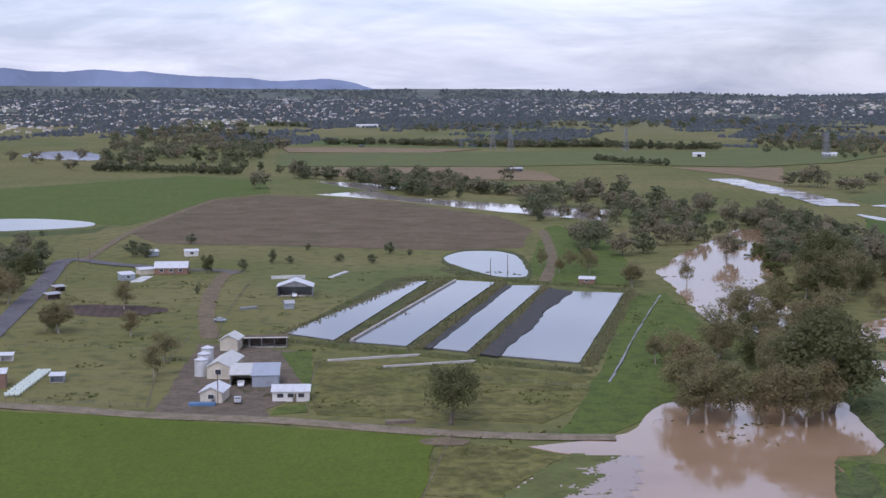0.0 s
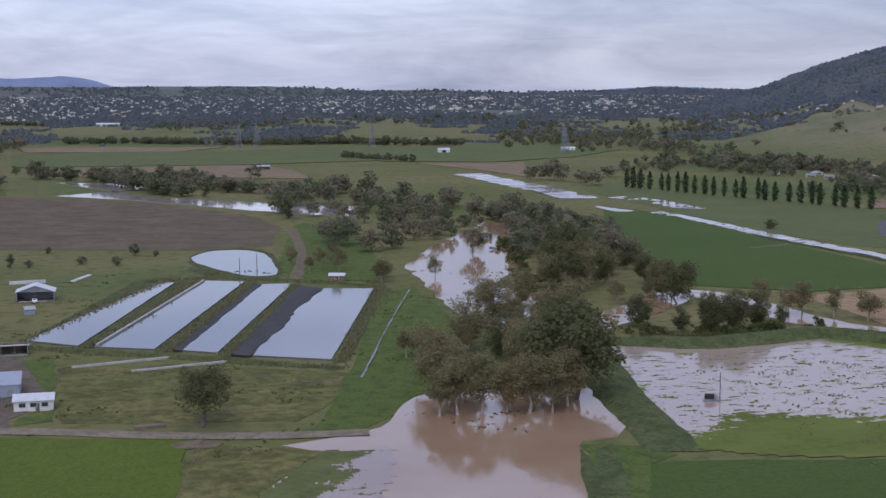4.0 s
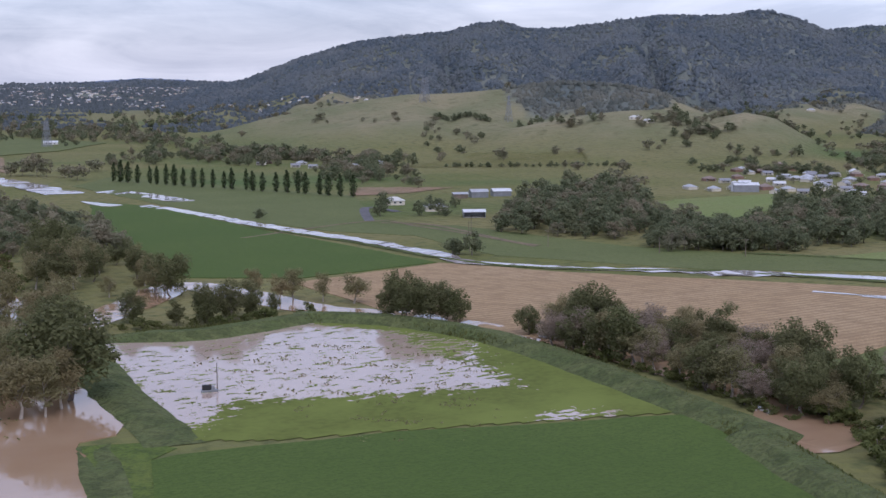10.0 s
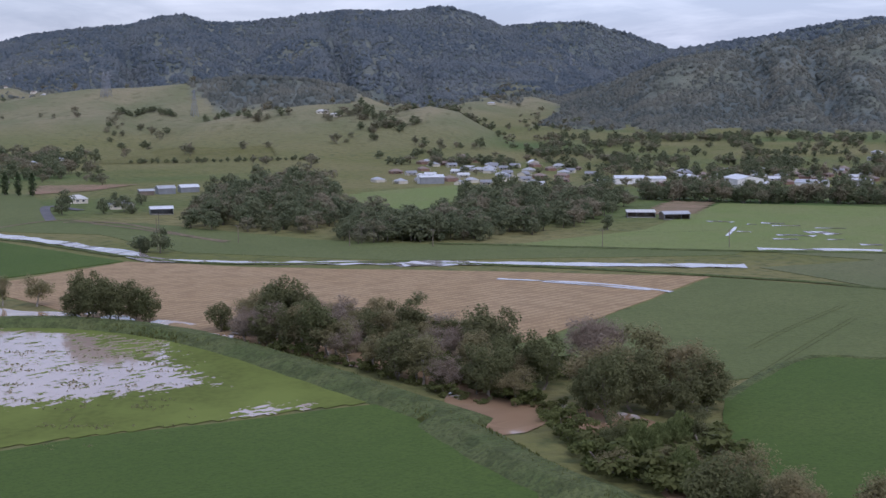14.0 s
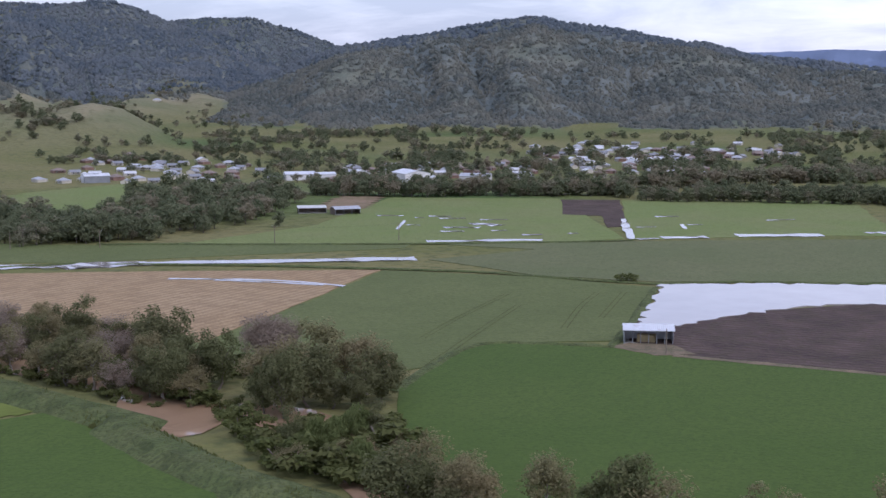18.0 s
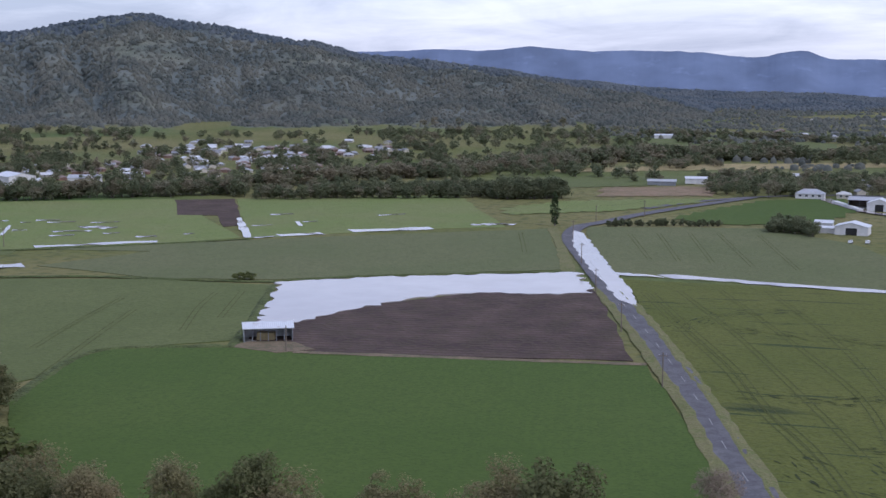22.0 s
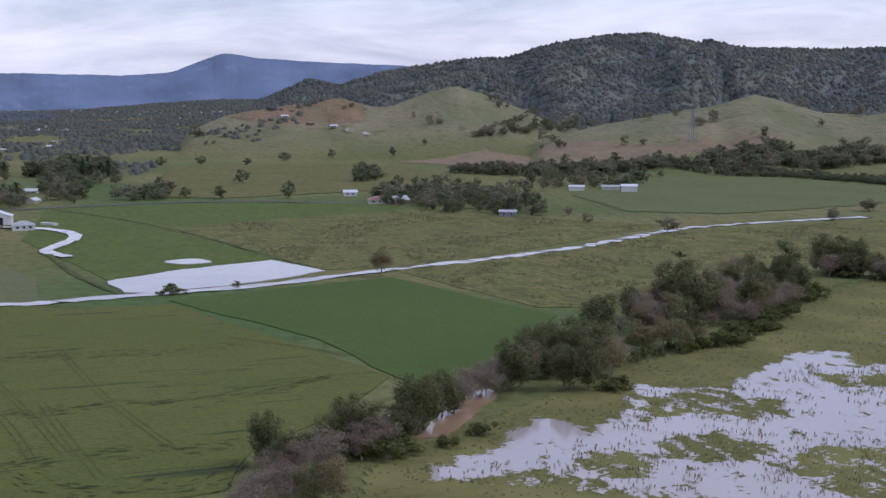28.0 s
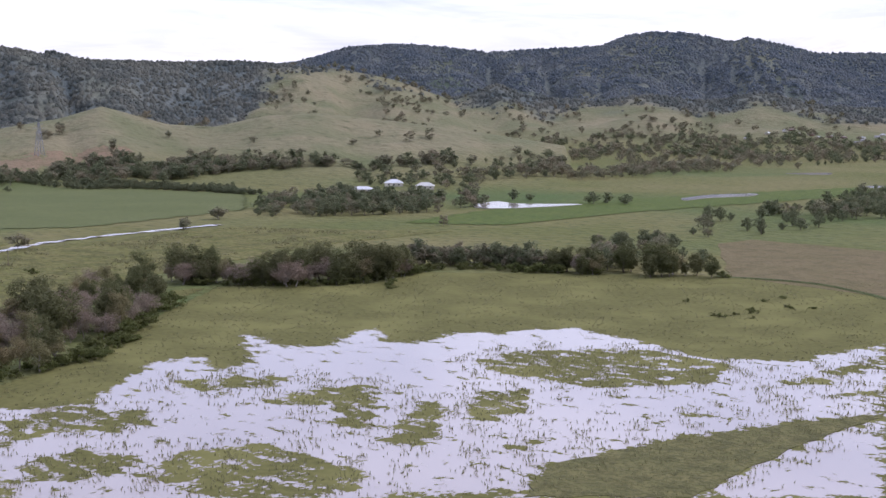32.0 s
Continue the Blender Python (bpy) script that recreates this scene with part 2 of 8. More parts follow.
M_PINK = land("dry_ploughed_paddock", (0.26, 0.18, 0.12), (0.22, 0.16, 0.10), (0.20, 0.17, 0.09), 60, 4.0)
M_GRAVEL = land("gravel_and_mud", (0.185, 0.14, 0.112), (0.145, 0.108, 0.088), (0.10, 0.10, 0.06), 12, 0.8)
M_DIRT = land("dirt_track", (0.225, 0.165, 0.11), (0.165, 0.128, 0.088), (0.12, 0.12, 0.065), 8, 0.7)
M_TRACK = land("pale_gravel_track", (0.27, 0.22, 0.165), (0.22, 0.18, 0.135), (0.17, 0.155, 0.09), 7, 0.8)
M_VERGE = land("long_dry_verge_grass", (0.17, 0.165, 0.07), (0.12, 0.14, 0.045), (0.22, 0.20, 0.10), 9, 1.2, bump=0.6)
M_LEVEE = land("weedy_levee_grass", (0.095, 0.12, 0.042), (0.125, 0.14, 0.055), (0.065, 0.08, 0.03), 9, 1.3, bump=0.8)
M_BANK = land("grassy_bank", (0.12, 0.125, 0.05), (0.09, 0.11, 0.035), (0.06, 0.065, 0.03), 7, 1.2, bump=0.8)
M_FLAT = land("coarse_flat_grass", (0.135, 0.13, 0.05), (0.165, 0.15, 0.06), (0.085, 0.085, 0.032), 9, 1.4, bump=0.5)
M_STUBBLE = land("olive_brown_stubble", (0.185, 0.145, 0.075), (0.155, 0.13, 0.06), (0.13, 0.11, 0.05), 30, 2.5, rows=(30, 4.0, 0.25))
M_MUD = land("wet_black_mud", (0.05, 0.047, 0.045), (0.065, 0.06, 0.055), (0.035, 0.035, 0.03), 6, 1.0, rough=0.6, bump=0.6)
M_ASPHALT = land("worn_asphalt", (0.12, 0.115, 0.125), (0.15, 0.145, 0.15), (0.10, 0.095, 0.10), 10, 0.9, rough=0.8, bump=0.05)
M_WATER_BROWN = water("muddy_flood_water", (0.31, 0.20, 0.12), (0.34, 0.23, 0.145))
M_WATER_GREY = water("still_pond_water", (0.12, 0.12, 0.12), (0.14, 0.14, 0.14), patch_m=60)
M_WATER_PALE = water("shallow_flood_water", (0.34, 0.30, 0.28), (0.38, 0.34, 0.32), patch_m=20)
M_BARK = plain("gum_bark", (0.20, 0.165, 0.135), 0.9, worn=0.5)
M_PALEBARK = plain("pale_gum_bark", (0.38, 0.33, 0.28), 0.9, worn=0.5)
M_GUM = leafy("gum_leaves", (0.149, 0.144, 0.071), (0.310, 0.293, 0.144), (0.287, 0.224, 0.124), 0.7)
M_OAK = leafy("river_oak_foliage", (0.105, 0.114, 0.048), (0.182, 0.19, 0.083), (0.172, 0.16, 0.08))
M_FAROAK = leafy("far_tree_foliage", (0.085, 0.108, 0.058), (0.195, 0.218, 0.12), (0.185, 0.195, 0.108), 0.3, 9.0)
M_WILLOW = leafy("willow_leaves", (0.11, 0.14, 0.045), (0.19, 0.22, 0.08), (0.15, 0.17, 0.06))
M_BUSH = leafy("shrub_leaves", (0.085, 0.10, 0.03), (0.165, 0.185, 0.06), (0.14, 0.135, 0.05))
M_FARGUM = leafy("far_gum_leaves", (0.128, 0.136, 0.084), (0.262, 0.262, 0.160), (0.275, 0.237, 0.160), 0.3, 12.0)
M_BARE = leafy("bare_twigs", (0.23, 0.185, 0.14), (0.34, 0.28, 0.22), (0.29, 0.215, 0.16))
M_POPLAR = leafy("poplar_leaves", (0.035, 0.055, 0.022), (0.08, 0.11, 0.045), (0.07, 0.09, 0.04))
M_WHITE = plain("white_painted_wall", (0.72, 0.70, 0.68), 0.6, worn=0.2)
M_ROOF_WHITE = corrugated("white_sheet_roof", (0.66, 0.67, 0.69))
M_ROOF_GREY = corrugated("galvanised_sheet_roof", (0.42, 0.43, 0.45), 0.2)
M_ROOF_RED = corrugated("red_sheet_roof", (0.32, 0.17, 0.14), 0.2)
M_TIMBER = plain("weathered_timber", (0.20, 0.16, 0.125), 0.9, worn=0.4)
M_STEEL = plain("grey_steel", (0.30, 0.31, 0.33), 0.5, 0.5)
# Black for wires and covers; also painted shade on doorway panels.
M_DARK = plain("black_and_doorway_shade", (0.03, 0.03, 0.03), 0.9)


# <terrain>
# Land heights. A ridge is a crest line of (degrees clockwise from +y, degrees above the eye) at one distance, with a foot and a far side.
RIDGES = {
    "horizon": (3900, 4650, 4800, 0.0, [-180, -1.5, -40, 0.3, -17.70, 0.37, -3.13, 0.21, 2.70, 0.24, 9.61, 0.08, -1.68, 0.27, 3.31, 0.26, 7.59, 0.05, 14.06, -0.04, 17.79, -0.00, 19.19, 0.13, 21.04, 0.06, 23.35, -0.02, 60, -0.5, 85, -1.0, 120, -1.2, 180, -1.2]),
    "main": (1900, 3300, 4300, 0.14, [20.12, -0.75, 21.97, -0.18, 23.35, 0.05, 24.48, 0.50, 25.61, 0.93, 27.85, 1.60, 30.05, 1.86, 31.56, 1.96, 31.44, 1.98, 32.82, 2.32, 33.86, 2.43, 34.89, 2.12, 36.26, 2.11, 38.29, 2.37, 40.28, 2.64, 42.91, 2.60, 44.40, 2.80, 44.28, 2.78, 45.62, 2.48, 46.89, 1.93, 48.38, 1.51, 50.68, 0.13, 66, -1.0, 70, -1.5]),
    "back": (3000, 3900, 4500, 0.15, [43.77, 1.53, 46.08, 1.86, 47.23, 2.02, 48.37, 2.12, 50.19, 2.13, 51.77, 1.71, 53.79, 0.98, 56.22, 0.34, 58.77, -0.11]),
    "round": (1750, 2700, 3600, 0.16, [47.96, -1.24, 50.68, -0.21, 53.79, 0.98, 55.17, 1.18, 57.47, 1.53, 59.79, 1.99, 61.64, 2.24, 63.26, 1.92, 65.12, 1.70, 67.89, 1.14, 68.57, 1.17, 70.56, 0.62, 73.03, 0.41, 74.40, 0.26, 76.70, -0.03, 78.08, -0.30, 81.90, -0.75, 84.62, -1.55, 86.95, -2.23]),
    "tail": (2500, 3500, 3900, 0.1, [73.00, -1.58, 77.62, -0.42, 79.94, -0.41, 82.28, -0.68, 85.77, -0.84, 89.24, -0.87, 92.66, -1.14, 96.01, -1.45]),
    "knoll_west": (1480, 1950, 2500, 2.0, [21.19, -2.61, 22.12, -2.10, 23.99, -1.53, 26.32, -1.07, 28.66, -0.68, 30.06, -0.50, 31.92, -0.46, 34.00, -0.28, 36.29, -0.05, 38.56, -0.17, 40.58, -0.51, 40.98, -0.77, 42.62, -1.47]),
    "knoll_mid": (1300, 1650, 2000, 2.0, [32.40, -2.48, 34.25, -1.94, 36.32, -1.54, 38.58, -1.20, 40.37, -1.12, 41.93, -1.37, 42.62, -1.47, 43.78, -1.24, 44.95, -1.47, 46.12, -2.17, 47.28, -2.75]),
    "east": (1500, 2600, 3500, 0.42, [100.11, -1.42, 101.49, -0.85, 103.34, -0.05, 103.92, 0.23, 105.19, -0.03, 107.06, 0.53, 109.48, 0.92, 110.55, 1.10, 112.17, 1.10, 113.33, 1.51, 114.71, 1.83, 116.32, 2.05, 117.91, 2.09, 120.18, 1.81, 121.30, 1.53, 118.33, 1.98, 120.02, 1.69, 121.54, 1.48, 124.40, 1.40, 127.79, 1.44, 129.85, 1.28, 131.70, 1.20, 134.02, 0.74, 136.35, -0.10, 138.69, -0.96, 141.02, -1.54]),
    "red_knoll": (1500, 1800, 2150, 2.0, [98.97, -1.87, 100.57, -1.19, 102.87, -0.81, 105.19, -0.49, 106.58, -0.86, 107.28, -0.86, 108.45, -0.40, 109.97, 0.02, 111.48, -0.45, 113.35, -1.21, 114.52, -2.02]),
    "east_knoll": (1150, 1600, 2050, 2.0, [113.36, -2.37, 115.68, -1.67, 117.97, -1.25, 120.23, -0.85, 122.24, -0.35, 124.67, -1.06, 120.38, -0.85, 122.14, -0.32, 123.91, -0.82, 126.61, -1.17, 128.68, -0.72, 130.76, -0.61, 134.01, -0.96, 137.52, -1.42, 141.02, -2.00]),
    "south": (3200, 4500, 4900, 0.12, [124.84, 1.00, 129.86, 1.42, 132.17, 2.07, 134.03, 2.19, 135.98, 2.07, 137.74, 1.84, 140.06, 1.97, 142.37, 2.06, 143.51, 2.51, 144.42, 2.64, 145.89, 2.60, 147.80, 2.21, 148.24, 2.40, 151.11, 1.73, 153.63, 1.71, 176.63, 1.00, 226.63, 0.00]),
    "south_knoll": (1900, 2600, 3100, 0.8, [134.01, -0.61, 136.35, -0.10, 138.21, 0.55, 139.38, 0.04, 142.16, -0.19, 144.46, 0.08, 146.73, -0.19, 148.96, 0.19, 151.17, -0.37, 153.71, -0.48, 176.63, -1.00]),
}


def smooth(u):
    u = np.clip(u, 0, 1)
    return u * u * (3 - 2 * u)


def waves(x, y, size):
    """A cheap uneven field between about -1 and 1."""
    a, b = x / size, y / size
    return (np.sin(a * 1.7 + 1.3 * np.sin(b * 1.1)) + np.sin(b * 2.3 + 1.7 * np.sin(a * 0.9 + 2)) + np.sin((a + b) * 1.3 + 0.7) + 0.6 * np.sin(a * 4.1 - b * 3.3)) / 3.6


def gullies(az, s):
    """1 along the creases that run down a slope, 0 on the spurs between them; az in degrees, s from foot to crest."""
    u = az + 0.9 * np.sin(s * 4.0 + az * 0.7)
    a = 1 - np.abs(np.sin(u * 0.62 + 0.9 * np.sin(u * 0.31 + 1.0)))
    b = 1 - np.abs(np.sin(u * 1.9 + 1.1 * np.sin(u * 0.83 + s * 3.0)))
    return a ** 1.3, b ** 1.3


def land_at(x, y):
    """Height and share of wood at places of the plan."""
    x, y = np.asarray(x, float), np.asarray(y, float)
    r, az = np.hypot(x, y), np.degrees(np.arctan2(x, y))
    z = np.zeros_like(r)
    wood = np.zeros_like(r)
    rise = smooth((r - 2000) / 2600) * 62
    z = rise * (smooth((46 - az) / 8) + 0.55 * smooth((az - 93) / 8) * smooth((147 - az) / 10))
    mottle = waves(x, y, 90)
    fine = waves(x + 500, y + 900, 31)
    for name, (foot, crest, back, woods, line) in RIDGES.items():
        at, up = np.array(line[0::2], float), np.array(line[1::2], float)
        order = np.argsort(at)
        el = np.interp(az, at[order], up[order], left=-3, right=-3)
        top = np.maximum(80 + crest * np.tan(np.radians(el)), 0)
        s = (r - foot) / (crest - foot)
        mid = np.clip(s * (1 - s) * 4, 0, 1)
        ga, gb = gullies(az, s)
        small = 0.5 if "knoll" in name else 1.0
        k = s - (0.23 * ga + 0.05 * gb) * mid * small + (0.10 * waves(x, y, 170) + 0.05 * waves(x + 900, y, 60)) * mid - 0.10 * np.abs(waves(x + 300, y - 200, 210)) * mid
        h = np.where(r < crest, top * smooth(k * 0.5) * 2, top * (1 - smooth((r - crest) / (back - crest))))
        h = np.where(s <= 0, 0, np.minimum(h, top))
        start = woods + 0 * az
        if name == "main":
            start = np.interp(az, [24, 31.5, 36, 41, 43, 49, 52], [0.62, 0.2, 0.16, 0.2, 0.36, 0.36, 0.1])
        elif name == "round":
            start = np.interp(az, [47, 52, 60, 72, 86], [0.06, 0.03, 0.05, 0.03, 0.05])
        elif name == "east":
            start = np.interp(az, [100.6, 105.6, 123, 126.5, 129, 132], [0.1, 0.2, 0.22, 0.42, 0.75, 0.99])
        elif name == "knoll_west":
            start = np.interp(az, [33.2, 35.6, 39.8, 41.5], [1.1, 0.66, 0.62, 1.1]) + 0.06 * np.sin(az * 2.1)
        here = np.clip((s - start) * 6 + 0.75 * mottle + 0.45 * fine + 0.7 * (ga - 0.35) * smooth((0.7 - s) / 0.5), 0, 1)
        here = here * (0.62 + 0.38 * smooth(1.3 * ga + 0.6 * mottle + 0.5 * fine + 0.45))
        wood = np.where((h > z) & (h > 3), np.where(start > 1, 0, here), wood)
        z = np.maximum(z, h)
    return z, wood


def height(x, y):
    return land_at(x, y)[0]
# </terrain>


def ground_z(x, y):
    return float(height(x, y))


# ---- helpers for meshes ----
def mesh_of(bm, name):
    me = bpy.data.meshes.new(name)
    bm.to_mesh(me)
    bm.free()
    return me


def part(name, bm, material, parent=None, label=""):
    """Links a bmesh as one mesh object, under a thing or a part."""
    me = mesh_of(bm, name)
    me.materials.append(material)
    ob = new(name, me)
    if parent:
        ob.parent = parent
    if label:
        ob["label"] = label
    return ob


def box(w, d, h, x=0, y=0, z=0, bm=None, turn=0.0):
    """A block with its base centre at x, y, z."""
    bm = bm or bmesh.new()
    c, s = math.cos(radians(turn)), math.sin(radians(turn))
    v = [bm.verts.new((x + a * w / 2 * c - b * d / 2 * s, y + a * w / 2 * s + b * d / 2 * c, z + k * h)) for k in (0, 1) for a, b in ((-1, -1), (1, -1), (1, 1), (-1, 1))]
    for f in ((3, 2, 1, 0), (4, 5, 6, 7), (0, 1, 5, 4), (1, 2, 6, 5), (2, 3, 7, 6), (3, 0, 4, 7)):
        bm.faces.new([v[i] for i in f])
    return bm


def tube(r0, r1, a, b, sides=6, bm=None):
    """A tapered bar from a to b."""
    bm = bm or bmesh.new()
    a, b = Vector(a), Vector(b)
    side = (b - a).orthogonal().normalized()
    other = (b - a).normalized().cross(side)
    rings = [[bm.verts.new(p + (side * math.cos(k * 2 * math.pi / sides) + other * math.sin(k * 2 * math.pi / sides)) * r) for k in range(sides)] for p, r in ((a, r0), (b, r1))]
    for k in range(sides):
        bm.faces.new((rings[0][k], rings[0][(k + 1) % sides], rings[1][(k + 1) % sides], rings[1][k]))
    bm.faces.new(rings[1])
    bm.faces.new(rings[0][::-1])
    return bm


def empty(name, x, y, z=0.0, turn=0.0):
    ob = new(name)
    ob.matrix_world = pose(x, y, z, 0, 0, turn)
    return ob


def outline(points, step=14.0, rough=1.0, seed=0, rounded=False):
    """The corner points (x, y, x, y, ...) as a closed line with short, slightly uneven steps."""
    rnd = random.Random(seed)
    pts = [Vector((points[i], points[i + 1])) for i in range(0, len(points), 2)]
    if rounded:
        soft = []
        for i in range(len(pts)):
            p0, p1, p2, p3 = (pts[(i + k) % len(pts)] for k in (-1, 0, 1, 2))
            for u in (0.0, 0.25, 0.5, 0.75):
                soft.append(0.5 * (2 * p1 + (p2 - p0) * u + (2 * p0 - 5 * p1 + 4 * p2 - p3) * u * u + (3 * p1 - p0 - 3 * p2 + p3) * u ** 3))
        pts = soft
    out = []
    for i, p in enumerate(pts):
        q = pts[(i + 1) % len(pts)]
        n = max(1, int((q - p).length / step))
        side = Vector((p.y - q.y, q.x - p.x)).normalized() if (q - p).length > 0 else Vector((0, 0))
        for k in range(n):
            out.append(p.lerp(q, k / n) + side * (rnd.uniform(-rough, rough) if k or rounded else 0))
    return out


def sheet(name, points, material, z=0.1, rough=1.0, step=14.0, rounded=False, label="", category="", deep=0.5, kind="structure"):
    """A field, pond or yard: a slab of land or water with an uneven edge."""
    ring = outline(points, step, rough, len(points) * 7 + int(abs(points[0])), rounded)
    bm = bmesh.new()
    top = [bm.verts.new((p.x, p.y, z)) for p in ring]
    low = [bm.verts.new((p.x, p.y, z - deep)) for p in ring]
    for tri in tessellate_polygon([[Vector((p.x, p.y, 0)) for p in ring]]):
        f = bm.faces.new([top[i] for i in tri])
    for i in range(len(ring)):
        j = (i + 1) % len(ring)
        bm.faces.new((top[i], low[i], low[j], top[j]))
    bmesh.ops.recalc_face_normals(bm, faces=bm.faces)
    up = [f for f in bm.faces if abs(f.normal.z) > 0.9 and f.calc_center_median().z > z - 0.01]
    if up and up[0].normal.z < 0:
        bmesh.ops.reverse_faces(bm, faces=bm.faces)
    return tagged(part(name, bm, material), label, category, "", kind)


def smooth_line(points, step=6.0):
    pts = [Vector((points[i], points[i + 1])) for i in range(0, len(points), 2)]
    out = []
    for i in range(len(pts) - 1):
        p0, p1, p2, p3 = pts[max(i - 1, 0)], pts[i], pts[i + 1], pts[min(i + 2, len(pts) - 1)]
        n = max(2, int((p2 - p1).length / step))
        for k in range(n):
            u = k / n
            out.append(0.5 * (2 * p1 + (p2 - p0) * u + (2 * p0 - 5 * p1 + 4 * p2 - p3) * u * u + (3 * p1 - p0 - 3 * p2 + p3) * u ** 3))
    return out + [pts[-1]]


def strip(name, points, profile, material, z=0.0, rough=0.0, label="", category="", kind="structure", seed=1, step=6.0):
    """A road, bank or ditch: a cross profile of (offset, height) drawn along a line."""
    rnd = random.Random(seed)
    line = smooth_line(points, step)
    bm = bmesh.new()
    last = None
    for i, p in enumerate(line):
        q, o = line[min(i + 1, len(line) - 1)], line[max(i - 1, 0)]
        d = (q - o).normalized()
        side = Vector((d.y, -d.x))
        end = min(1.0, i / 4, (len(line) - 1 - i) / 4)
        row = [bm.verts.new((*(p + side * (a + rnd.uniform(-rough, rough))), z + h * end + rnd.uniform(-rough, rough) * 0.15)) for a, h in profile]
        if last:
            for k in range(len(row) - 1):
                bm.faces.new((last[k], row[k], row[k + 1], last[k + 1]))
        last = row
    bmesh.ops.recalc_face_normals(bm, faces=bm.faces)
    if sum(f.normal.z * f.calc_area() for f in bm.faces) < 0:
        bmesh.ops.reverse_faces(bm, faces=bm.faces)
    return tagged(part(name, bm, material), label, category, "", kind)


# ---- the ground ----
def build_ground():
    az = np.concatenate([np.arange(-24, 166, 0.3), np.arange(166, 336, 4.0)])
    rr = np.concatenate([[0.0], np.geomspace(120, 1100, 26), np.arange(1130, 4920, 27.0)])
    a, r = np.meshgrid(np.radians(az), rr)
    x, y = r * np.sin(a), r * np.cos(a)
    z, wood = land_at(x, y)
    z = z - 4.0 * smooth((r - 4800) / 90)
    n, m = r.shape
    co = np.stack([x, y, z], -1).reshape(-1, 3)
    idx = np.arange(n * m).reshape(n, m)
    nxt = np.roll(idx, -1, 1)
    quads = np.stack([idx[:-1], idx[1:], nxt[1:], nxt[:-1]], -1).reshape(-1, 4)
    me = bpy.data.meshes.new("ground")
    me.from_pydata(co.tolist(), [], quads.tolist())
    at = me.attributes.new("wood", "FLOAT", "POINT")
    az_at = np.degrees(np.arctan2(x, y))
    # Beyond 2850 m the town's plain takes the hazed wood-floor tone too.
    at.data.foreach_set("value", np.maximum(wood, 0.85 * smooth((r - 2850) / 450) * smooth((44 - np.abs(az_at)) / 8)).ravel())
    me.attributes.new("hill", "FLOAT", "POINT").data.foreach_set("value", np.clip(z / 30, 0, 1).ravel() * smooth((3600 - r) / 800).ravel())
    me.shade_smooth()
    m, nd, l, b = shader("valley_land", 0.95, spec=0.1)
    where = nd.new("ShaderNodeNewGeometry").outputs["Position"]
    c = blend(nd, l, (0.13, 0.137, 0.045), (0.182, 0.165, 0.07), noise_at(nd, l, where, 1 / 140.0, 0.35, 0.62, 6))
    c = blend(nd, l, c, (0.08, 0.125, 0.04), noise_at(nd, l, where, 1 / 330.0, 0.5, 0.7, 3))
    c = blend(nd, l, c, (0.07, 0.085, 0.035), noise_at(nd, l, where, 1 / 6.0, 0.5, 0.75, 5))
    dry = nd.new("ShaderNodeAttribute")
    dry.attribute_name = "hill"
    hay = blend(nd, l, (0.228, 0.202, 0.122), (0.152, 0.157, 0.083), noise_at(nd, l, where, 1 / 70.0, 0.36, 0.64, 7))
    hay = blend(nd, l, hay, (0.115, 0.115, 0.06), noise_at(nd, l, where, 1 / 14.0, 0.56, 0.74, 5))
    c = blend(nd, l, c, hay, dry.outputs["Fac"])
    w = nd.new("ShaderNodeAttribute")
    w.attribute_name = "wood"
    # Floor of the woods, with a bluish haze tint put into its colour.
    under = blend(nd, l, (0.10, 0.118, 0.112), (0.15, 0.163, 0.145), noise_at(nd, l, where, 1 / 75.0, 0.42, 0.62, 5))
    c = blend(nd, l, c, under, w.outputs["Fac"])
    l.new(c, b.inputs["Base Color"])
    bumped(nd, l, b, noise_at(nd, l, where, 1 / 9.0, 0.3, 0.7, 5), 0.4, 4.0)
    me.materials.append(m)
    return tagged(new("ground", me), "green valley floor rising to grassy and wooded hills", "ground", "", "structure")


build_ground()

# ---- fields, from the farm round to the wetland ----
sheet("field", [-121.4, 344.4, -74.7, 334.7, -30.3, 323.3, -1.2, 316.2, -5.3, 260.7, -92.6, 260.5], M_CROP_BRIGHT, 0.3, label="bright green young crop beside the farm track", category="field")
sheet("field", [-183.6, 797.3, -173.9, 1047.7, -142.0, 1101.5, -35.6, 1032.2, 35.8, 907.3, 52.8, 822.7, 41.9, 721.3, 4.7, 705.2, -85.0, 725.9, -153.0, 736.6], M_PLOUGH, 0.15, label="bare brown ploughed paddock behind the farm", category="field")
sheet("field", [-392.0, 1131.2, -252.0, 1353.4, -163.1, 1266.3, -139.9, 1120.6, -175.8, 1059.1, -191.3, 838.8, -311.2, 896.2], M_LUSH, 0.12, label="smooth green pasture paddock", category="field")
sheet("field", [-39.0, 409.0, -4.1, 409.1, 44.4, 385.9, 45.6, 369.3, 24.3, 330.3, -31.7, 339.1], M_ROUGH, 0.12, label="grazed olive paddock below the ponds", category="field")
sheet("field", [74.4, 540.7, 90.4, 554.4, 89.7, 435.4, 63.8, 354.0, 39.9, 320.1, 26.1, 316.6, 39.3, 364.7], M_LUSH, 0.14, label="lush grass slope beside the flooded river", category="field")
sheet("field", [282.1, 917.8, 304.6, 863.0, 306.7, 685.1, 315.8, 521.9, 242.9, 508.5, 198.2, 539.8, 222.0, 711.8], M_CROP_DARK, 0.3, label="dark green crop field by the flooded ditch", category="field")
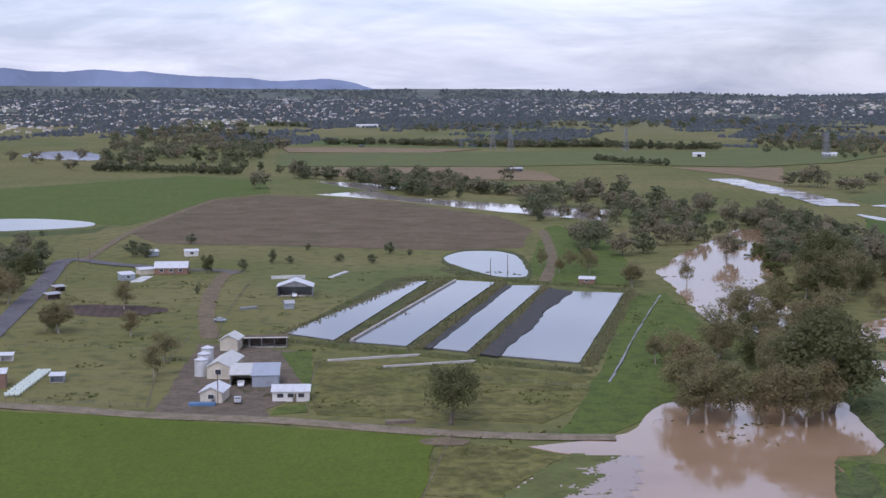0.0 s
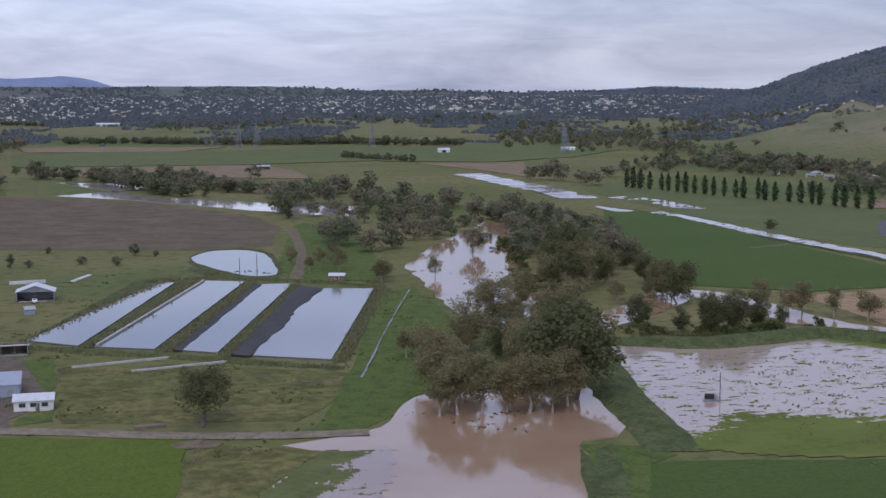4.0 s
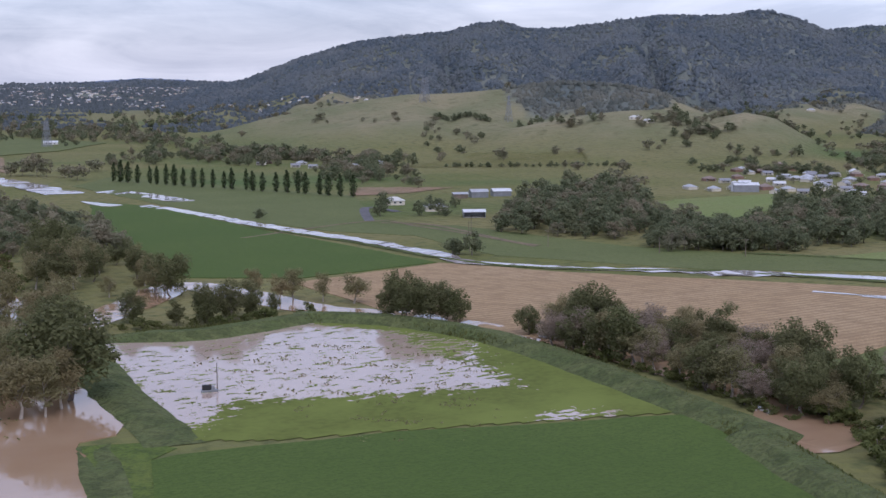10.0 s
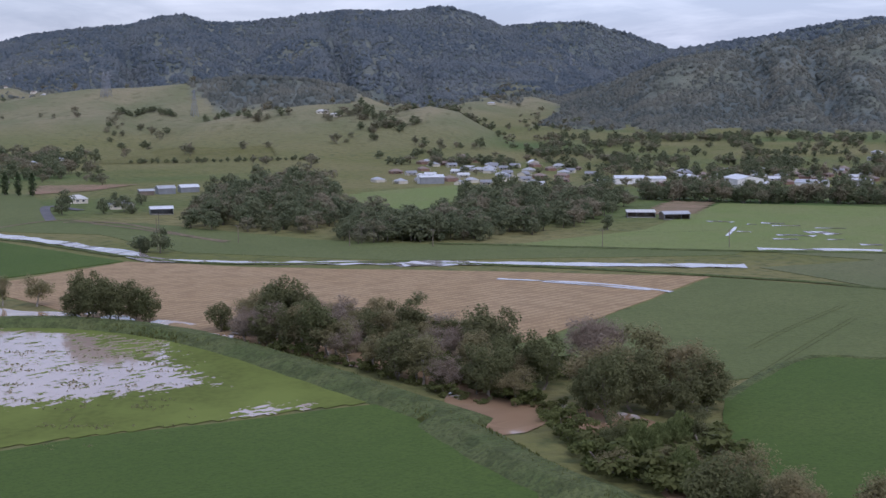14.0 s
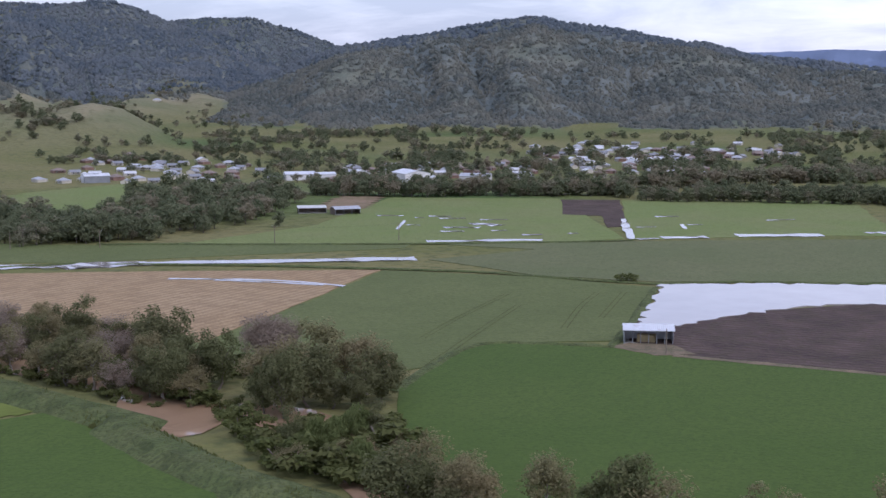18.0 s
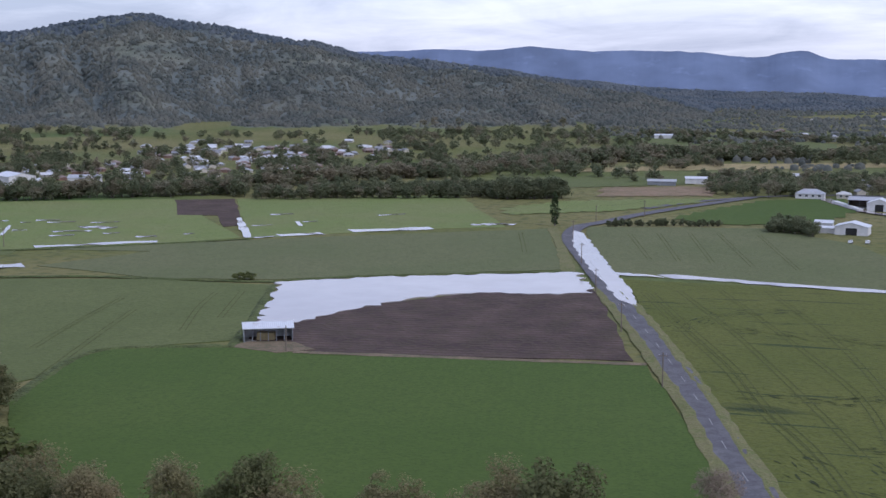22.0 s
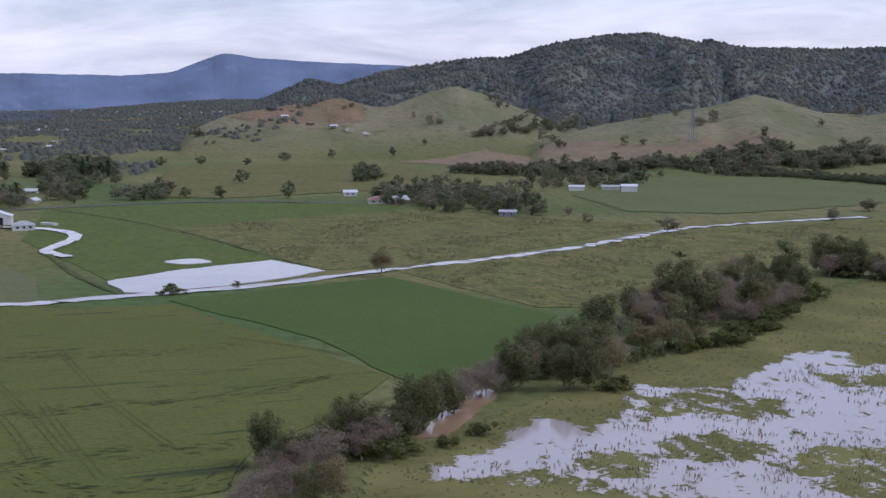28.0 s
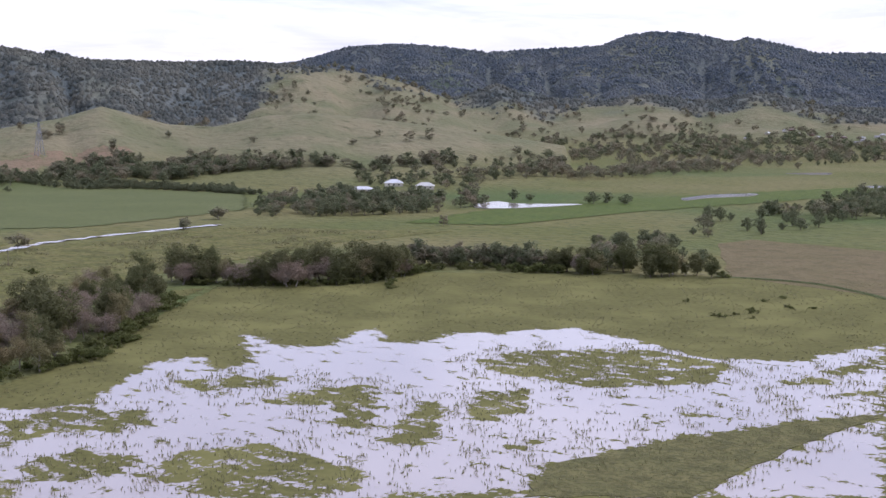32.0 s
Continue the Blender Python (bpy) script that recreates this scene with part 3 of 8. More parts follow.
sheet("field", [234.9, 498.4, 317.1, 520.5, 346.6, 464.9, 405.6, 389.3, 457.2, 315.6, 310.1, 276.1, 266.0, 277.1, 250.5, 336.3, 232.0, 407.0], M_TAN, 0.2, label="pale tan stubble field in sown rows", category="field")
sheet("field", [96.2, 276.2, 102.5, 277.5, 152.1, 270.2, 222.2, 246.4, 224.4, 248.5, 212.4, 214.5, 199.1, 178.6, 187.1, 165.0, 84.9, 242.6], M_CROP_DARK, 0.3, label="dense dark green crop inside the levee", category="field")
sheet("field", [284.2, 190.6, 333.4, 203.9, 349.0, 199.7, 364.3, 166.2, 360.5, 148.2, 372.9, 49.0, 252.0, 14.8, 204.9, 138.9], M_CROP_DARK, 0.32, label="wide dark green crop field beside the road", category="field")
sheet("field", [315.9, 274.9, 456.7, 313.8, 474.2, 255.9, 475.0, 203.0, 372.1, 171.7, 350.4, 200.5, 311.4, 199.5, 275.0, 210.1], M_CROP_GREEN, 0.25, label="green wheat field with tractor lines", category="field")
sheet("field", [493.9, 316.0, 549.5, 293.6, 542.6, 338.0, 618.3, 247.5, 690.8, 143.1, 548.6, 105.2, 508.9, 177.9, 488.5, 207.4, 477.7, 252.7], M_CROP_OLIVE, 0.25, label="olive green wheat field below the market gardens", category="field")
sheet("field", [479.5, 442.7, 575.9, 438.0, 729.3, 496.0, 781.6, 401.3, 608.1, 276.6, 573.0, 303.1, 507.9, 386.5], M_CROP_YELLOW, 0.2, label="yellow-green crop strip with puddles", category="field")
sheet("field", [774.9, 397.0, 793.1, 364.1, 658.9, 298.1, 649.0, 304.9, 699.5, 332.2, 694.4, 354.3], M_PLOUGH_DARK, 0.28, label="small dark block of wet tilled soil", category="field")
sheet("field", [793.6, 363.1, 863.1, 237.4, 692.4, 165.9, 666.8, 208.6, 606.8, 271.8, 609.8, 273.4], M_CROP_YELLOW, 0.22, label="patchy pale green crop strips", category="field")
sheet("field", [706.7, 125.3, 727.4, 33.5, 667.8, -8.7, 596, -30.4, 527.4, -27.1, 538.1, 83.8, 644.4, 114.2], M_CROP_OLIVE, 0.25, label="olive wheat field behind the flooded road", category="field")
sheet("field", [528.2, 80, 526.3, 17.3, 518.1, -33.8, 509.4, -37.4, 505.7, -74.3, 358.1, -111, 336.1, -96.5, 313.7, -78.9, 295.6, -60.1, 265.7, -48.2, 254.2, 6.1], M_CROP_LODGED, 0.25, label="large olive green wheat field with lodged patches", category="field")
sheet("field", [515.9, -73.7, 421.8, -106.3, 357.7, -112.5, 337.9, -117.2, 353.6, -137.7, 388.9, -164.6, 436, -196.3, 548.5, -170.2, 537.8, -135.8], M_CROP_DARK, 0.3, label="dark green crop wedge beside the ditch", category="field")
sheet("field", [943.7, -56, 919.6, -265.2, 849.1, -279.2, 785.2, -106.8, 582.7, -149.8, 621.2, -135.6, 580, -57.5, 746.2, -30.9], M_LUSH, 0.2, label="green irrigated paddock with flooded corner", category="field")
sheet("field", [784.7, -108.3, 855.8, -285.3, 750.8, -350.5, 702.6, -385.3, 601.8, -234.3, 578.2, -179.5, 582.7, -149.8], M_ROUGH, 0.22, label="rough weedy pasture beside the ditch", category="field")
sheet("field", [568.3, -179, 587.1, -231.4, 669.6, -367.3, 689.1, -522.9, 571.1, -598.7, 571.3, -507.9, 526.9, -352.1, 448.6, -216.5, 455.5, -197.2], M_ROUGH, 0.2, label="tussocky pasture behind the river trees", category="field")
sheet("field", [416.3, -648.5, 414.3, -680.1, 315.4, -676.5, 239.8, -515.9, 335.3, -532], M_STUBBLE, 0.2, label="bare tan paddock behind the wetland", category="field")
sheet("field", [-412.4, 2935.4, 286.2, 2739.4, 342.7, 2496.7, -210.9, 2301.7, -339.7, 2487.9], M_CROP_GREEN, 1.0, 2.0, 60, label="far green plain paddocks", category="field")
sheet("field", [-240.3, 2067.7, 54.3, 2013.4, -18.5, 1877.2, -212.3, 1892.3], M_PINK, 1.0, 2.0, 60, label="dry tan paddock on the plain", category="field")
sheet("field", [-223.4, 1856.1, 59.5, 1915.2, 220.8, 1956.1, 286.5, 1604.9, 60.0, 1526.7, -183.6, 1523.5], M_CROP_GREEN, 0.8, 2.0, 60, label="green paddock on the plain", category="field")
sheet("field", [-151.2, 1512.1, 71.9, 1515.0, 102.1, 1416.6, 112.4, 1269.3, -124.5, 1354.9], M_PINK, 0.7, 2.0, 40, label="dry paddock beside the river", category="field")
sheet("field", [249.6, 1511.9, 370.6, 1508.3, 310.0, 1240.1, 293.2, 1360.6], M_PINK, 0.6, 2.0, 40, label="dry tan paddock by the ditch", category="field")
sheet("field", [518.2, 2071.6, 577.7, 1800.2, 461.3, 1617.7, 340.4, 1518.8, 219.1, 1560.7, 164.0, 1948.8, 372.1, 1955.2], M_CROP_GREEN, 0.9, 2.0, 60, label="green paddocks before the distant town", category="field")
sheet("field", [312.6, 1063.3, 374.8, 1151.6, 453.8, 862.3, 391.9, 723.3, 383.2, 592.5, 335.2, 661.4, 316.7, 765.2], M_CROP_GREEN, 0.2, 1.0, 30, label="green paddock below the poplar row", category="field")
sheet("field", [368.0, 674.7, 408.1, 654.6, 426.0, 524.8, 460.8, 457.6, 495.7, 438.4, 566.5, 367.2, 521.6, 346.7, 401.4, 440.2, 352.3, 527.8], M_CROP_GREEN, 0.18, label="blue-green crop along the ditch", category="field")

# ---- flood water ----
sheet("water", [19.5, 307.6, 35.0, 313.9, 43.7, 320.2, 56.9, 350.8, 67.3, 358.4, 93.1, 373.8, 104.6, 356.1, 103.5, 336.8, 101.6, 309.9, 96.7, 301.0, 87.8, 299.2, 73.7, 246.6, 10.4, 265.3, 22.4, 286.3, 32.1, 299.3], M_WATER_BROWN, 0.2, 1.2, 6, label="muddy brown flood water over the track", category="water")
sheet("water", [95.5, 614.0, 118.6, 688.1, 176.6, 821.0, 191.4, 816.3, 178.0, 725.7, 150.2, 607.5, 124.4, 557.2, 134.9, 505.1, 141.5, 481.5, 128.0, 435.6, 108.6, 435.9, 93.9, 466.1, 95.3, 540.7], M_WATER_BROWN, 0.2, 1.5, 8, label="brown flood water among river gums", category="water")
strip("water", [106.8, 436.4, 129.2, 446.8, 163.5, 481.8, 194.0, 515.2, 205.1, 483.6, 212.5, 439.9, 227.0, 413.5, 229.0, 415.0, 242.1, 373.8, 251.1, 325.7, 253.6, 279.5, 248.7, 241.9, 220.5, 213.5, 242.5, 214.1, 244.3, 190.0, 217.6, 149.7, 199.1, 130.9], [(-9, 0), (-4, 0.02), (4, 0.02), (9, 0)], M_WATER_BROWN, 0.2, 0.8, "muddy river running behind the levee", "water")
sheet("water", [3.0, 1209.4, -116.4, 1266.8, -28.2, 1072.2, 47.9, 1006.2, 116.5, 957.2, 104.3, 871.2, 40.9, 938.1, -36.0, 1043.3, -101.4, 1101.9], M_WATER_PALE, 0.25, 2.0, 15, label="flooded paddock along the river", category="water")
strip("water", [265.6, 1310.1, 274.3, 1201.2, 282.8, 1093.4, 287.0, 991.3], [(-14, 0), (14, 0)], M_WATER_PALE, 0.3, 3.0, "flooded ditch across the plain", "water")
strip("water", [316.2, 999.3, 332.3, 954.0, 335.2, 885.9], [(-9, 0), (9, 0)], M_WATER_PALE, 0.3, 2.0, "pool reflecting the poplar row", "water")
strip("water", [302.4, 868.3, 310.6, 805.6, 313.8, 741.1, 320.9, 665.9, 329.5, 601.9, 331.5, 538.7, 327.9, 516.0, 360.4, 468.6, 420.9, 412.0, 391.7, 429.6, 429.5, 399.2, 459.5, 361.6, 493.7, 322.4], [(-5, 0), (5, 0)], M_WATER_PALE, 0.35, 1.6, "long flooded ditch between the fields", "water")
sheet("water", [482.0, 204.0, 501.9, 175.4, 526.4, 131.8, 540.4, 99.0, 491.1, 84.7, 484.0, 95.9, 480.2, 124.4, 460.4, 144.1, 433.2, 155.5, 404.8, 164.4, 401.3, 177.3, 423.0, 184.8], M_WATER_PALE, 0.45, 2.4, 3.5, label="sheet of flood water over ploughed soil", category="water")
sheet("field", [407.5, 181.1, 519.5, 95.2, 500.5, 85.3, 377.2, 53.3, 362.0, 148.8, 375.6, 168.8], M_PLOUGH_DARK, 0.3, label="dark ploughed field partly under water", category="field")
strip("water", [541.8, 87.8, 541.1, 61.7, 532, 17.5, 524.8, -22.9, 527.2, -33.8, 532.3, -57.9, 534.9, -76.5, 544.3, -118.7, 564.5, -162.6, 578.6, -195.5, 591.9, -230.4, 625.5, -298.4, 674.9, -370.2, 695.1, -425.5, 706.5, -527.8], [(-3.5, 0), (3.5, 0)], M_WATER_PALE, 0.4, 1.4, "narrow flooded drain running to the hills", "water")
sheet("water", [574.8, -57, 597.8, -85.7, 621.2, -135.6, 576.9, -149.5, 560.5, -127.1, 545.7, -100.5, 537.8, -68.2, 540.9, -59.9], M_WATER_PALE, 0.45, 1.2, 7, label="flooded corner of a paddock", category="water")
sheet("water", [0.8, 662.6, 8.2, 697.4, 27.3, 701.3, 36.8, 676.4, 37.9, 611.8, 30.1, 600.9, 18.7, 611.9], M_WATER_GREY, 0.2, 0.5, 6, True, label="farm dam with grey water", category="water")
sheet("water", [-301.5, 868.1, -263.4, 884.3, -221.1, 861.0, -215.3, 831.4, -241.6, 810.3, -279.2, 803.2], M_WATER_GREY, 0.25, 0.5, 8, True, label="farm dam in the green paddock", category="water")


def poly_gap(x, y, poly):
    """Distance from the edge of a polygon (x, y, x, y, ...), negative inside."""
    pts = np.array(poly, float).reshape(-1, 2)
    best, odd = np.full(x.shape, 1e9), np.zeros(x.shape, bool)
    for k in range(len(pts)):
        (ax, ay), (bx, by) = pts[k], pts[k - 1]
        u = np.clip(((x - ax) * (bx - ax) + (y - ay) * (by - ay)) / ((bx - ax) ** 2 + (by - ay) ** 2 + 1e-9), 0, 1)
        best = np.minimum(best, np.hypot(x - ax - u * (bx - ax), y - ay - u * (by - ay)))
        odd ^= ((ay > y) != (by > y)) & (x < (bx - ax) * (y - ay) / (by - ay + 1e-12) + ax)
    return np.where(odd, -best, best)


def wet_field(name, points, pools, islands, material, z, fade, cell, label, low=-0.3, isle=0.3):
    """A field that stands partly under water: the attribute 'dry' grows from the pools outwards, and is high on islands."""
    pts = np.array(points, float).reshape(-1, 2)
    x, y = np.meshgrid(np.arange(pts[:, 0].min(), pts[:, 0].max() + cell, cell), np.arange(pts[:, 1].min(), pts[:, 1].max() + cell, cell))
    inside = poly_gap(x, y, points)
    wob = waves(x, y, 9) * 2.5 + waves(x, y, 3.5)
    dry = np.clip(np.min([poly_gap(x, y, p) for p in pools], axis=0) / fade + wob / fade * 0.6, low, 1.4)
    for spot in islands:
        dry = np.maximum(dry, np.clip(-poly_gap(x, y, spot) / 7.0 + wob * 0.07 - 0.1, low, isle))
    idx = np.arange(x.size).reshape(x.shape)
    quads = np.stack([idx[:-1, :-1], idx[:-1, 1:], idx[1:, 1:], idx[1:, :-1]], -1)
    quads = quads[(inside[:-1, :-1] < 0) & (inside[1:, 1:] < 0)]
    used, flat = np.unique(quads, return_inverse=True)
    me = bpy.data.meshes.new(name)
    me.from_pydata(np.stack([x.ravel(), y.ravel(), np.full(x.size, z)], -1)[used].tolist(), [], flat.reshape(-1, 4).tolist())
    me.attributes.new("dry", "FLOAT", "POINT").data.foreach_set("value", dry.ravel()[used])
    me.materials.append(material)
    return tagged(new(name, me), label, "flooded field", "", "structure")


M_WET_LUCERNE = wetland("flooded_lucerne", (0.40, 0.31, 0.25), (0.125, 0.15, 0.038), (0.095, 0.112, 0.03), 0.6, 6.0, -20, 2.2)
M_WET_GRASS = wetland("flooded_grass", (0.36, 0.31, 0.29), (0.145, 0.14, 0.052), (0.098, 0.098, 0.036), 0.56, 8.0, 50, 1.8)
wet_field("flooded_field", [127.4, 421.2, 163.8, 415.2, 201.0, 415.8, 222.5, 395.4, 234.5, 362.0, 234.7, 325.8, 230.0, 285.9, 225.5, 247.2, 152.1, 270.2, 125.1, 276.7, 103.9, 289.3], [[129.4, 417.1, 170.8, 412.4, 198.3, 409.9, 212.4, 384.6, 225.2, 350.7, 210.6, 324.8, 202.6, 296, 178.2, 301.4, 150.9, 312.2, 131.3, 317.5, 121.2, 304, 107.9, 291.6, 109.4, 307], [190.7, 264.2, 196.6, 265.5, 205.5, 258.3, 195.5, 257.3]], [[218.1, 387.4, 230.2, 355.3, 208.4, 326, 204.7, 346.5]], M_WET_LUCERNE, 0.2, 17.0, 2.0, "lucerne field under shallow flood water inside the levee", -0.26, 0.05)
WET_POOLS = [[262.8, -85.7, 278.7, -110, 301.1, -131.8, 287.7, -137.3, 294.8, -152.1, 325, -170.4, 313.3, -188.3, 337.7, -222.6, 349.8, -236.9, 347.1, -250, 325.7, -241, 326.3, -256.3, 369.6, -286.5, 345.2, -280.3, 332.3, -290.8, 345.7, -315, 345.7, -325.3, 326.2, -309.6, 315.5, -316.7, 319.7, -339, 293.2, -360.4, 175.4, -217.4], [309.2, -352.3, 298.3, -372.7, 270.6, -368, 232.3, -356.7, 211.2, -370.7, 203.8, -417.9, 123.9, -256.3, 178.4, -203.5]]
WET_ISLES = [
    [273.6, -149.3, 273.4, -164.3, 260.2, -170, 251.2, -165.5, 250, -150.2, 258, -142],
    [245.2, -161.7, 257.4, -179.1, 249.5, -196.2, 230.5, -197.3, 213.3, -198.3, 204.4, -188.6, 206.4, -169.6, 228.5, -159],
    [283, -222.4, 287.4, -241.5, 279.9, -259.7, 264.2, -251.1, 239.2, -222.1, 247.8, -219, 268.1, -232.9],
    [230.4, -215.8, 243.1, -236.9, 256.8, -256.2, 250.4, -260, 218.3, -225.3, 220.6, -217],
    [230.6, -245.5, 250.3, -272.5, 242.2, -285, 226.9, -267.3, 223.5, -251.3],
    [289.3, -153.2, 295.4, -167.5, 282, -179.2, 284, -194.1, 298.1, -196.5, 306.8, -175.8],
    [259.2, -119.7, 268.8, -129.6, 260.7, -142.1, 245.7, -132.6, 246.5, -123.8],
    [259.4, -88, 259.1, -112, 243.6, -122.4, 240, -118],
    [200.6, -216.3, 206.5, -234.3, 203.3, -252.9, 200.6, -249.5, 202.5, -231.7],
    [322.7, -222.5, 316.3, -240, 304.1, -251.3, 295.4, -240, 305.6, -220.2],
    [281.5, -305.2, 284, -329.2, 252.9, -359.2, 218.5, -353.8, 210.9, -327, 229.1, -298.9, 266.1, -295.8],
    [177.1, -204.6, 190.7, -228.8, 187.2, -252.9, 177.3, -285.3, 160.8, -331, 154.9, -319.1, 156.7, -297.3, 156.4, -275.6, 152.9, -246.5, 151.5, -229.6],
    [196.9, -272.9, 190, -300.2, 186.9, -295.2],
    [183.6, -322.9, 172.8, -355.3, 169.4, -348.3],
    [200.4, -345.7, 190.4, -359.9, 185, -349.8, 194.4, -338.6],
    [197.2, -362.5, 195.5, -401.2, 187.1, -384.1, 190.4, -359.9],
    [290.4, -153.1, 291.6, -168.4, 284.4, -185.8, 288, -194.9, 317.5, -188.7, 311, -164.2]]
FLAT = [509.9, -399.9, 440.3, -299.6, 377.2, -231.9, 349.3, -177.8, 307.7, -121.4, 272.4, -78.1, 228.4, -61.3, 224.8, -111.4, 104.2, -227.8, 266.2, -571.9, 354, -519.5, 455.1, -439.3, 478.5, -330.7, 373.5, -216.4]
wet_field("wetland", FLAT, WET_POOLS, WET_ISLES, M_WET_GRASS, 0.16, 9.0, 2.0, "grass flat under shallow flood water beside the river trees", -0.30, 0.18)

sheet("water", [291.7, -96.4, 324, -117.1, 336, -130.9, 327.5, -130.8, 305.5, -115.4, 290.8, -103.6], M_WATER_BROWN, 0.3, 0.8, 4, label="muddy river pool between the trees", category="water")

sheet("field", [176.3, -205.5, 187.6, -226.6, 185, -250, 175.4, -282.3, 158.7, -325.9, 156.6, -320.1, 157.9, -299.3, 157.6, -276.5, 154.3, -247.6, 151.8, -229.2], M_FLAT, 0.3, 1.2, 4, label="grassy rise between two flooded channels", category="field")

# ---- ponds of the farm ----
for pts in ([-52.7, 456.1, -35.5, 443.2, -6.8, 584.9, -13.0, 585.8], [-30.4, 440.5, -11.8, 432.7, 22.1, 582.1, 6.0, 588.2], [-4.5, 429.7, 7.4, 423.1, 41.5, 572.1, 27.8, 572.5], [16.4, 417.1, 40.7, 405.3, 72.8, 550.5, 50.9, 555.5]):
    sheet("water", pts, M_WATER_GREY, 0.5, 0.08, 8, label="long rectangular settling pond with grey water", category="pond")

# ---- roads and tracks ----
strip("road", [234.8, 6.4, 259.6, 12.6, 294.6, 21.8, 337.9, 32.3, 415.0, 53.9, 508.4, 82.3, 584.5, 104.7, 653.3, 124.1, 702.9, 129.1, 727.6, 121.4, 800.5, 98.6, 905.4, 53.1], [(-4.2, 0), (-3.3, 0.12), (3.3, 0.12), (4.2, 0)], M_ASPHALT, 0.5, 0.1, "sealed country road with worn edges", "road")
strip("track", [-123.7, 350.8, -98.8, 345.7, -71.1, 337.7, -50.9, 334.8, -30.9, 330.1, -3.2, 321.1, 22.1, 316.8, 40.4, 315.6], [(-3.0, -0.25), (-2.4, 0.0), (-0.8, 0.05), (0.8, 0.05), (2.4, 0.0), (3.0, -0.25)], M_TRACK, 0.42, 0.25, "pale dirt farm track", "track")
strip("road", [-147.9, 431.9, -156.4, 493.6, -170.0, 584.1, -180.3, 642.8, -179.5, 665.1, -156.1, 647.3, -117.5, 626.4], [(-4, 0), (4, 0)], M_ASPHALT, 0.3, 0.2, "sealed lane beside the trees", "road")
strip("levee", [123.0, 418.6, 140.9, 415.2, 159.4, 407.5, 197.3, 416.8, 202.5, 418.9, 223.6, 397.3, 235.0, 362.8, 235.7, 327.2, 231.3, 287.6, 226.1, 248.8, 221.5, 215.1, 219.9, 225.1, 206.3, 191.5, 200.4, 170.9, 197.6, 154.7, 189.7, 136.1], [(-8, -0.1), (-5, 1.2), (-2.5, 2.3), (2.5, 2.4), (5, 1.2), (8, -0.1)], M_LEVEE, 0.1, 0.4, "long weedy grass levee bank", "levee")

# flood over the road, and puddles in the crop strips
sheet("water", [684.3, 128.6, 671.4, 120.4, 608.5, 103.1, 550.3, 86.9, 497.5, 71.1, 463.8, 64.6, 477.4, 73.2, 524.5, 87.8, 566.9, 101.5, 621.5, 116.7], M_WATER_PALE, 0.68, 0.8, 5, label="flood water lying across the sealed road", category="water")
for half, pts in ((1.8, [631.0, 437.6, 636.8, 433.3, 637.8, 425.3]), (0.8, [581.1, 391.0, 619.0, 410.9]), (1.2, [633.6, 414.3, 636.2, 409.7]), (1.6, [637.6, 401.0, 647.2, 389.5]), (2.2, [601.4, 375.2, 608.3, 368.2, 610.4, 358.9]), (4.5, [622.0, 370.9, 627.8, 366.0, 624.3, 355.4]), (1.8, [585.5, 367.3, 593.4, 358.2]), (1.5, [602.1, 347.4, 608.2, 341.6]), (3.2, [546.8, 351.0, 561.4, 333.5, 575.7, 316.8, 581.0, 307.0]), (2.2, [594.6, 325.6, 601.5, 317.9]), (4.0, [621.0, 262.7, 628.6, 253.9, 635.9, 245.4]), (5.0, [649.6, 235.4, 660.2, 221.1, 674.6, 200.0]), (2.0, [710.9, 305.0, 719.9, 295.0]), (1.0, [682.6, 277.7, 663.5, 267.7]), (1.4, [681.6, 273.8, 687.8, 268.2]), (1.8, [609.1, 270.1, 618.1, 263.2]), (1.4, [725.9, 246.6, 739.2, 234.7]), (2.2, [694.8, 183.9, 705.1, 175.8, 703.3, 163.3]), (1.5, [612.1, 308.8, 616.6, 305.6]), (1.2, [691.3, 315.5, 642.2, 290.2, 609.8, 273.4]), (1.2, [656.1, 292.0, 663.6, 284.0]), (2.5, [697.2, 177.7, 708.0, 169.6]), (1.4, [392.5, 370.8, 405.7, 347.0, 413.6, 322.7, 414.5, 302.2]), (1.0, [399.5, 353.2, 407.1, 331.2, 411.9, 310.6]), (1.8, [644.9, 412.3, 651.0, 401.3]), (1.4, [643.3, 378.6, 653.2, 366.5]), (1.2, [600.8, 398.2, 604.4, 391.7])):
    strip("water", pts, [(-half, 0), (half, 0)], M_WATER_PALE, 0.36, min(0.9, half * 0.4), "thin pale streak of water lying in the crop", "water")
for k, pts in enumerate(([629.6, -87.7, 637.7, -101.9, 622.2, -108.4, 618.1, -96.2], [704.4, -766.2, 708.7, -793.6, 681.2, -788.4, 643.8, -816.6, 659.1, -750.4, 683.8, -741], [625.9, -922.9, 630.4, -972, 612.4, -1007.9, 599.8, -983.1, 612.3, -936, 609.8, -904.6], [754.3, -1302.3, 727.2, -1343.4, 713.2, -1311.6], [591.4, -1149.7, 584.2, -1178.7, 565.9, -1142], [-553.7, 1868.6, -520.2, 1943.6, -445.4, 1801.3, -418.4, 1677.6, -462.9, 1677.0, -538.3, 1767.2], [276.5, 919.6, 286.3, 892.1, 291.2, 876.5, 277.3, 876.4])):
    sheet("water", pts, M_WATER_PALE, 0.6, 0.5, 5, True, label="pale puddle of flood water in the crop", category="water")
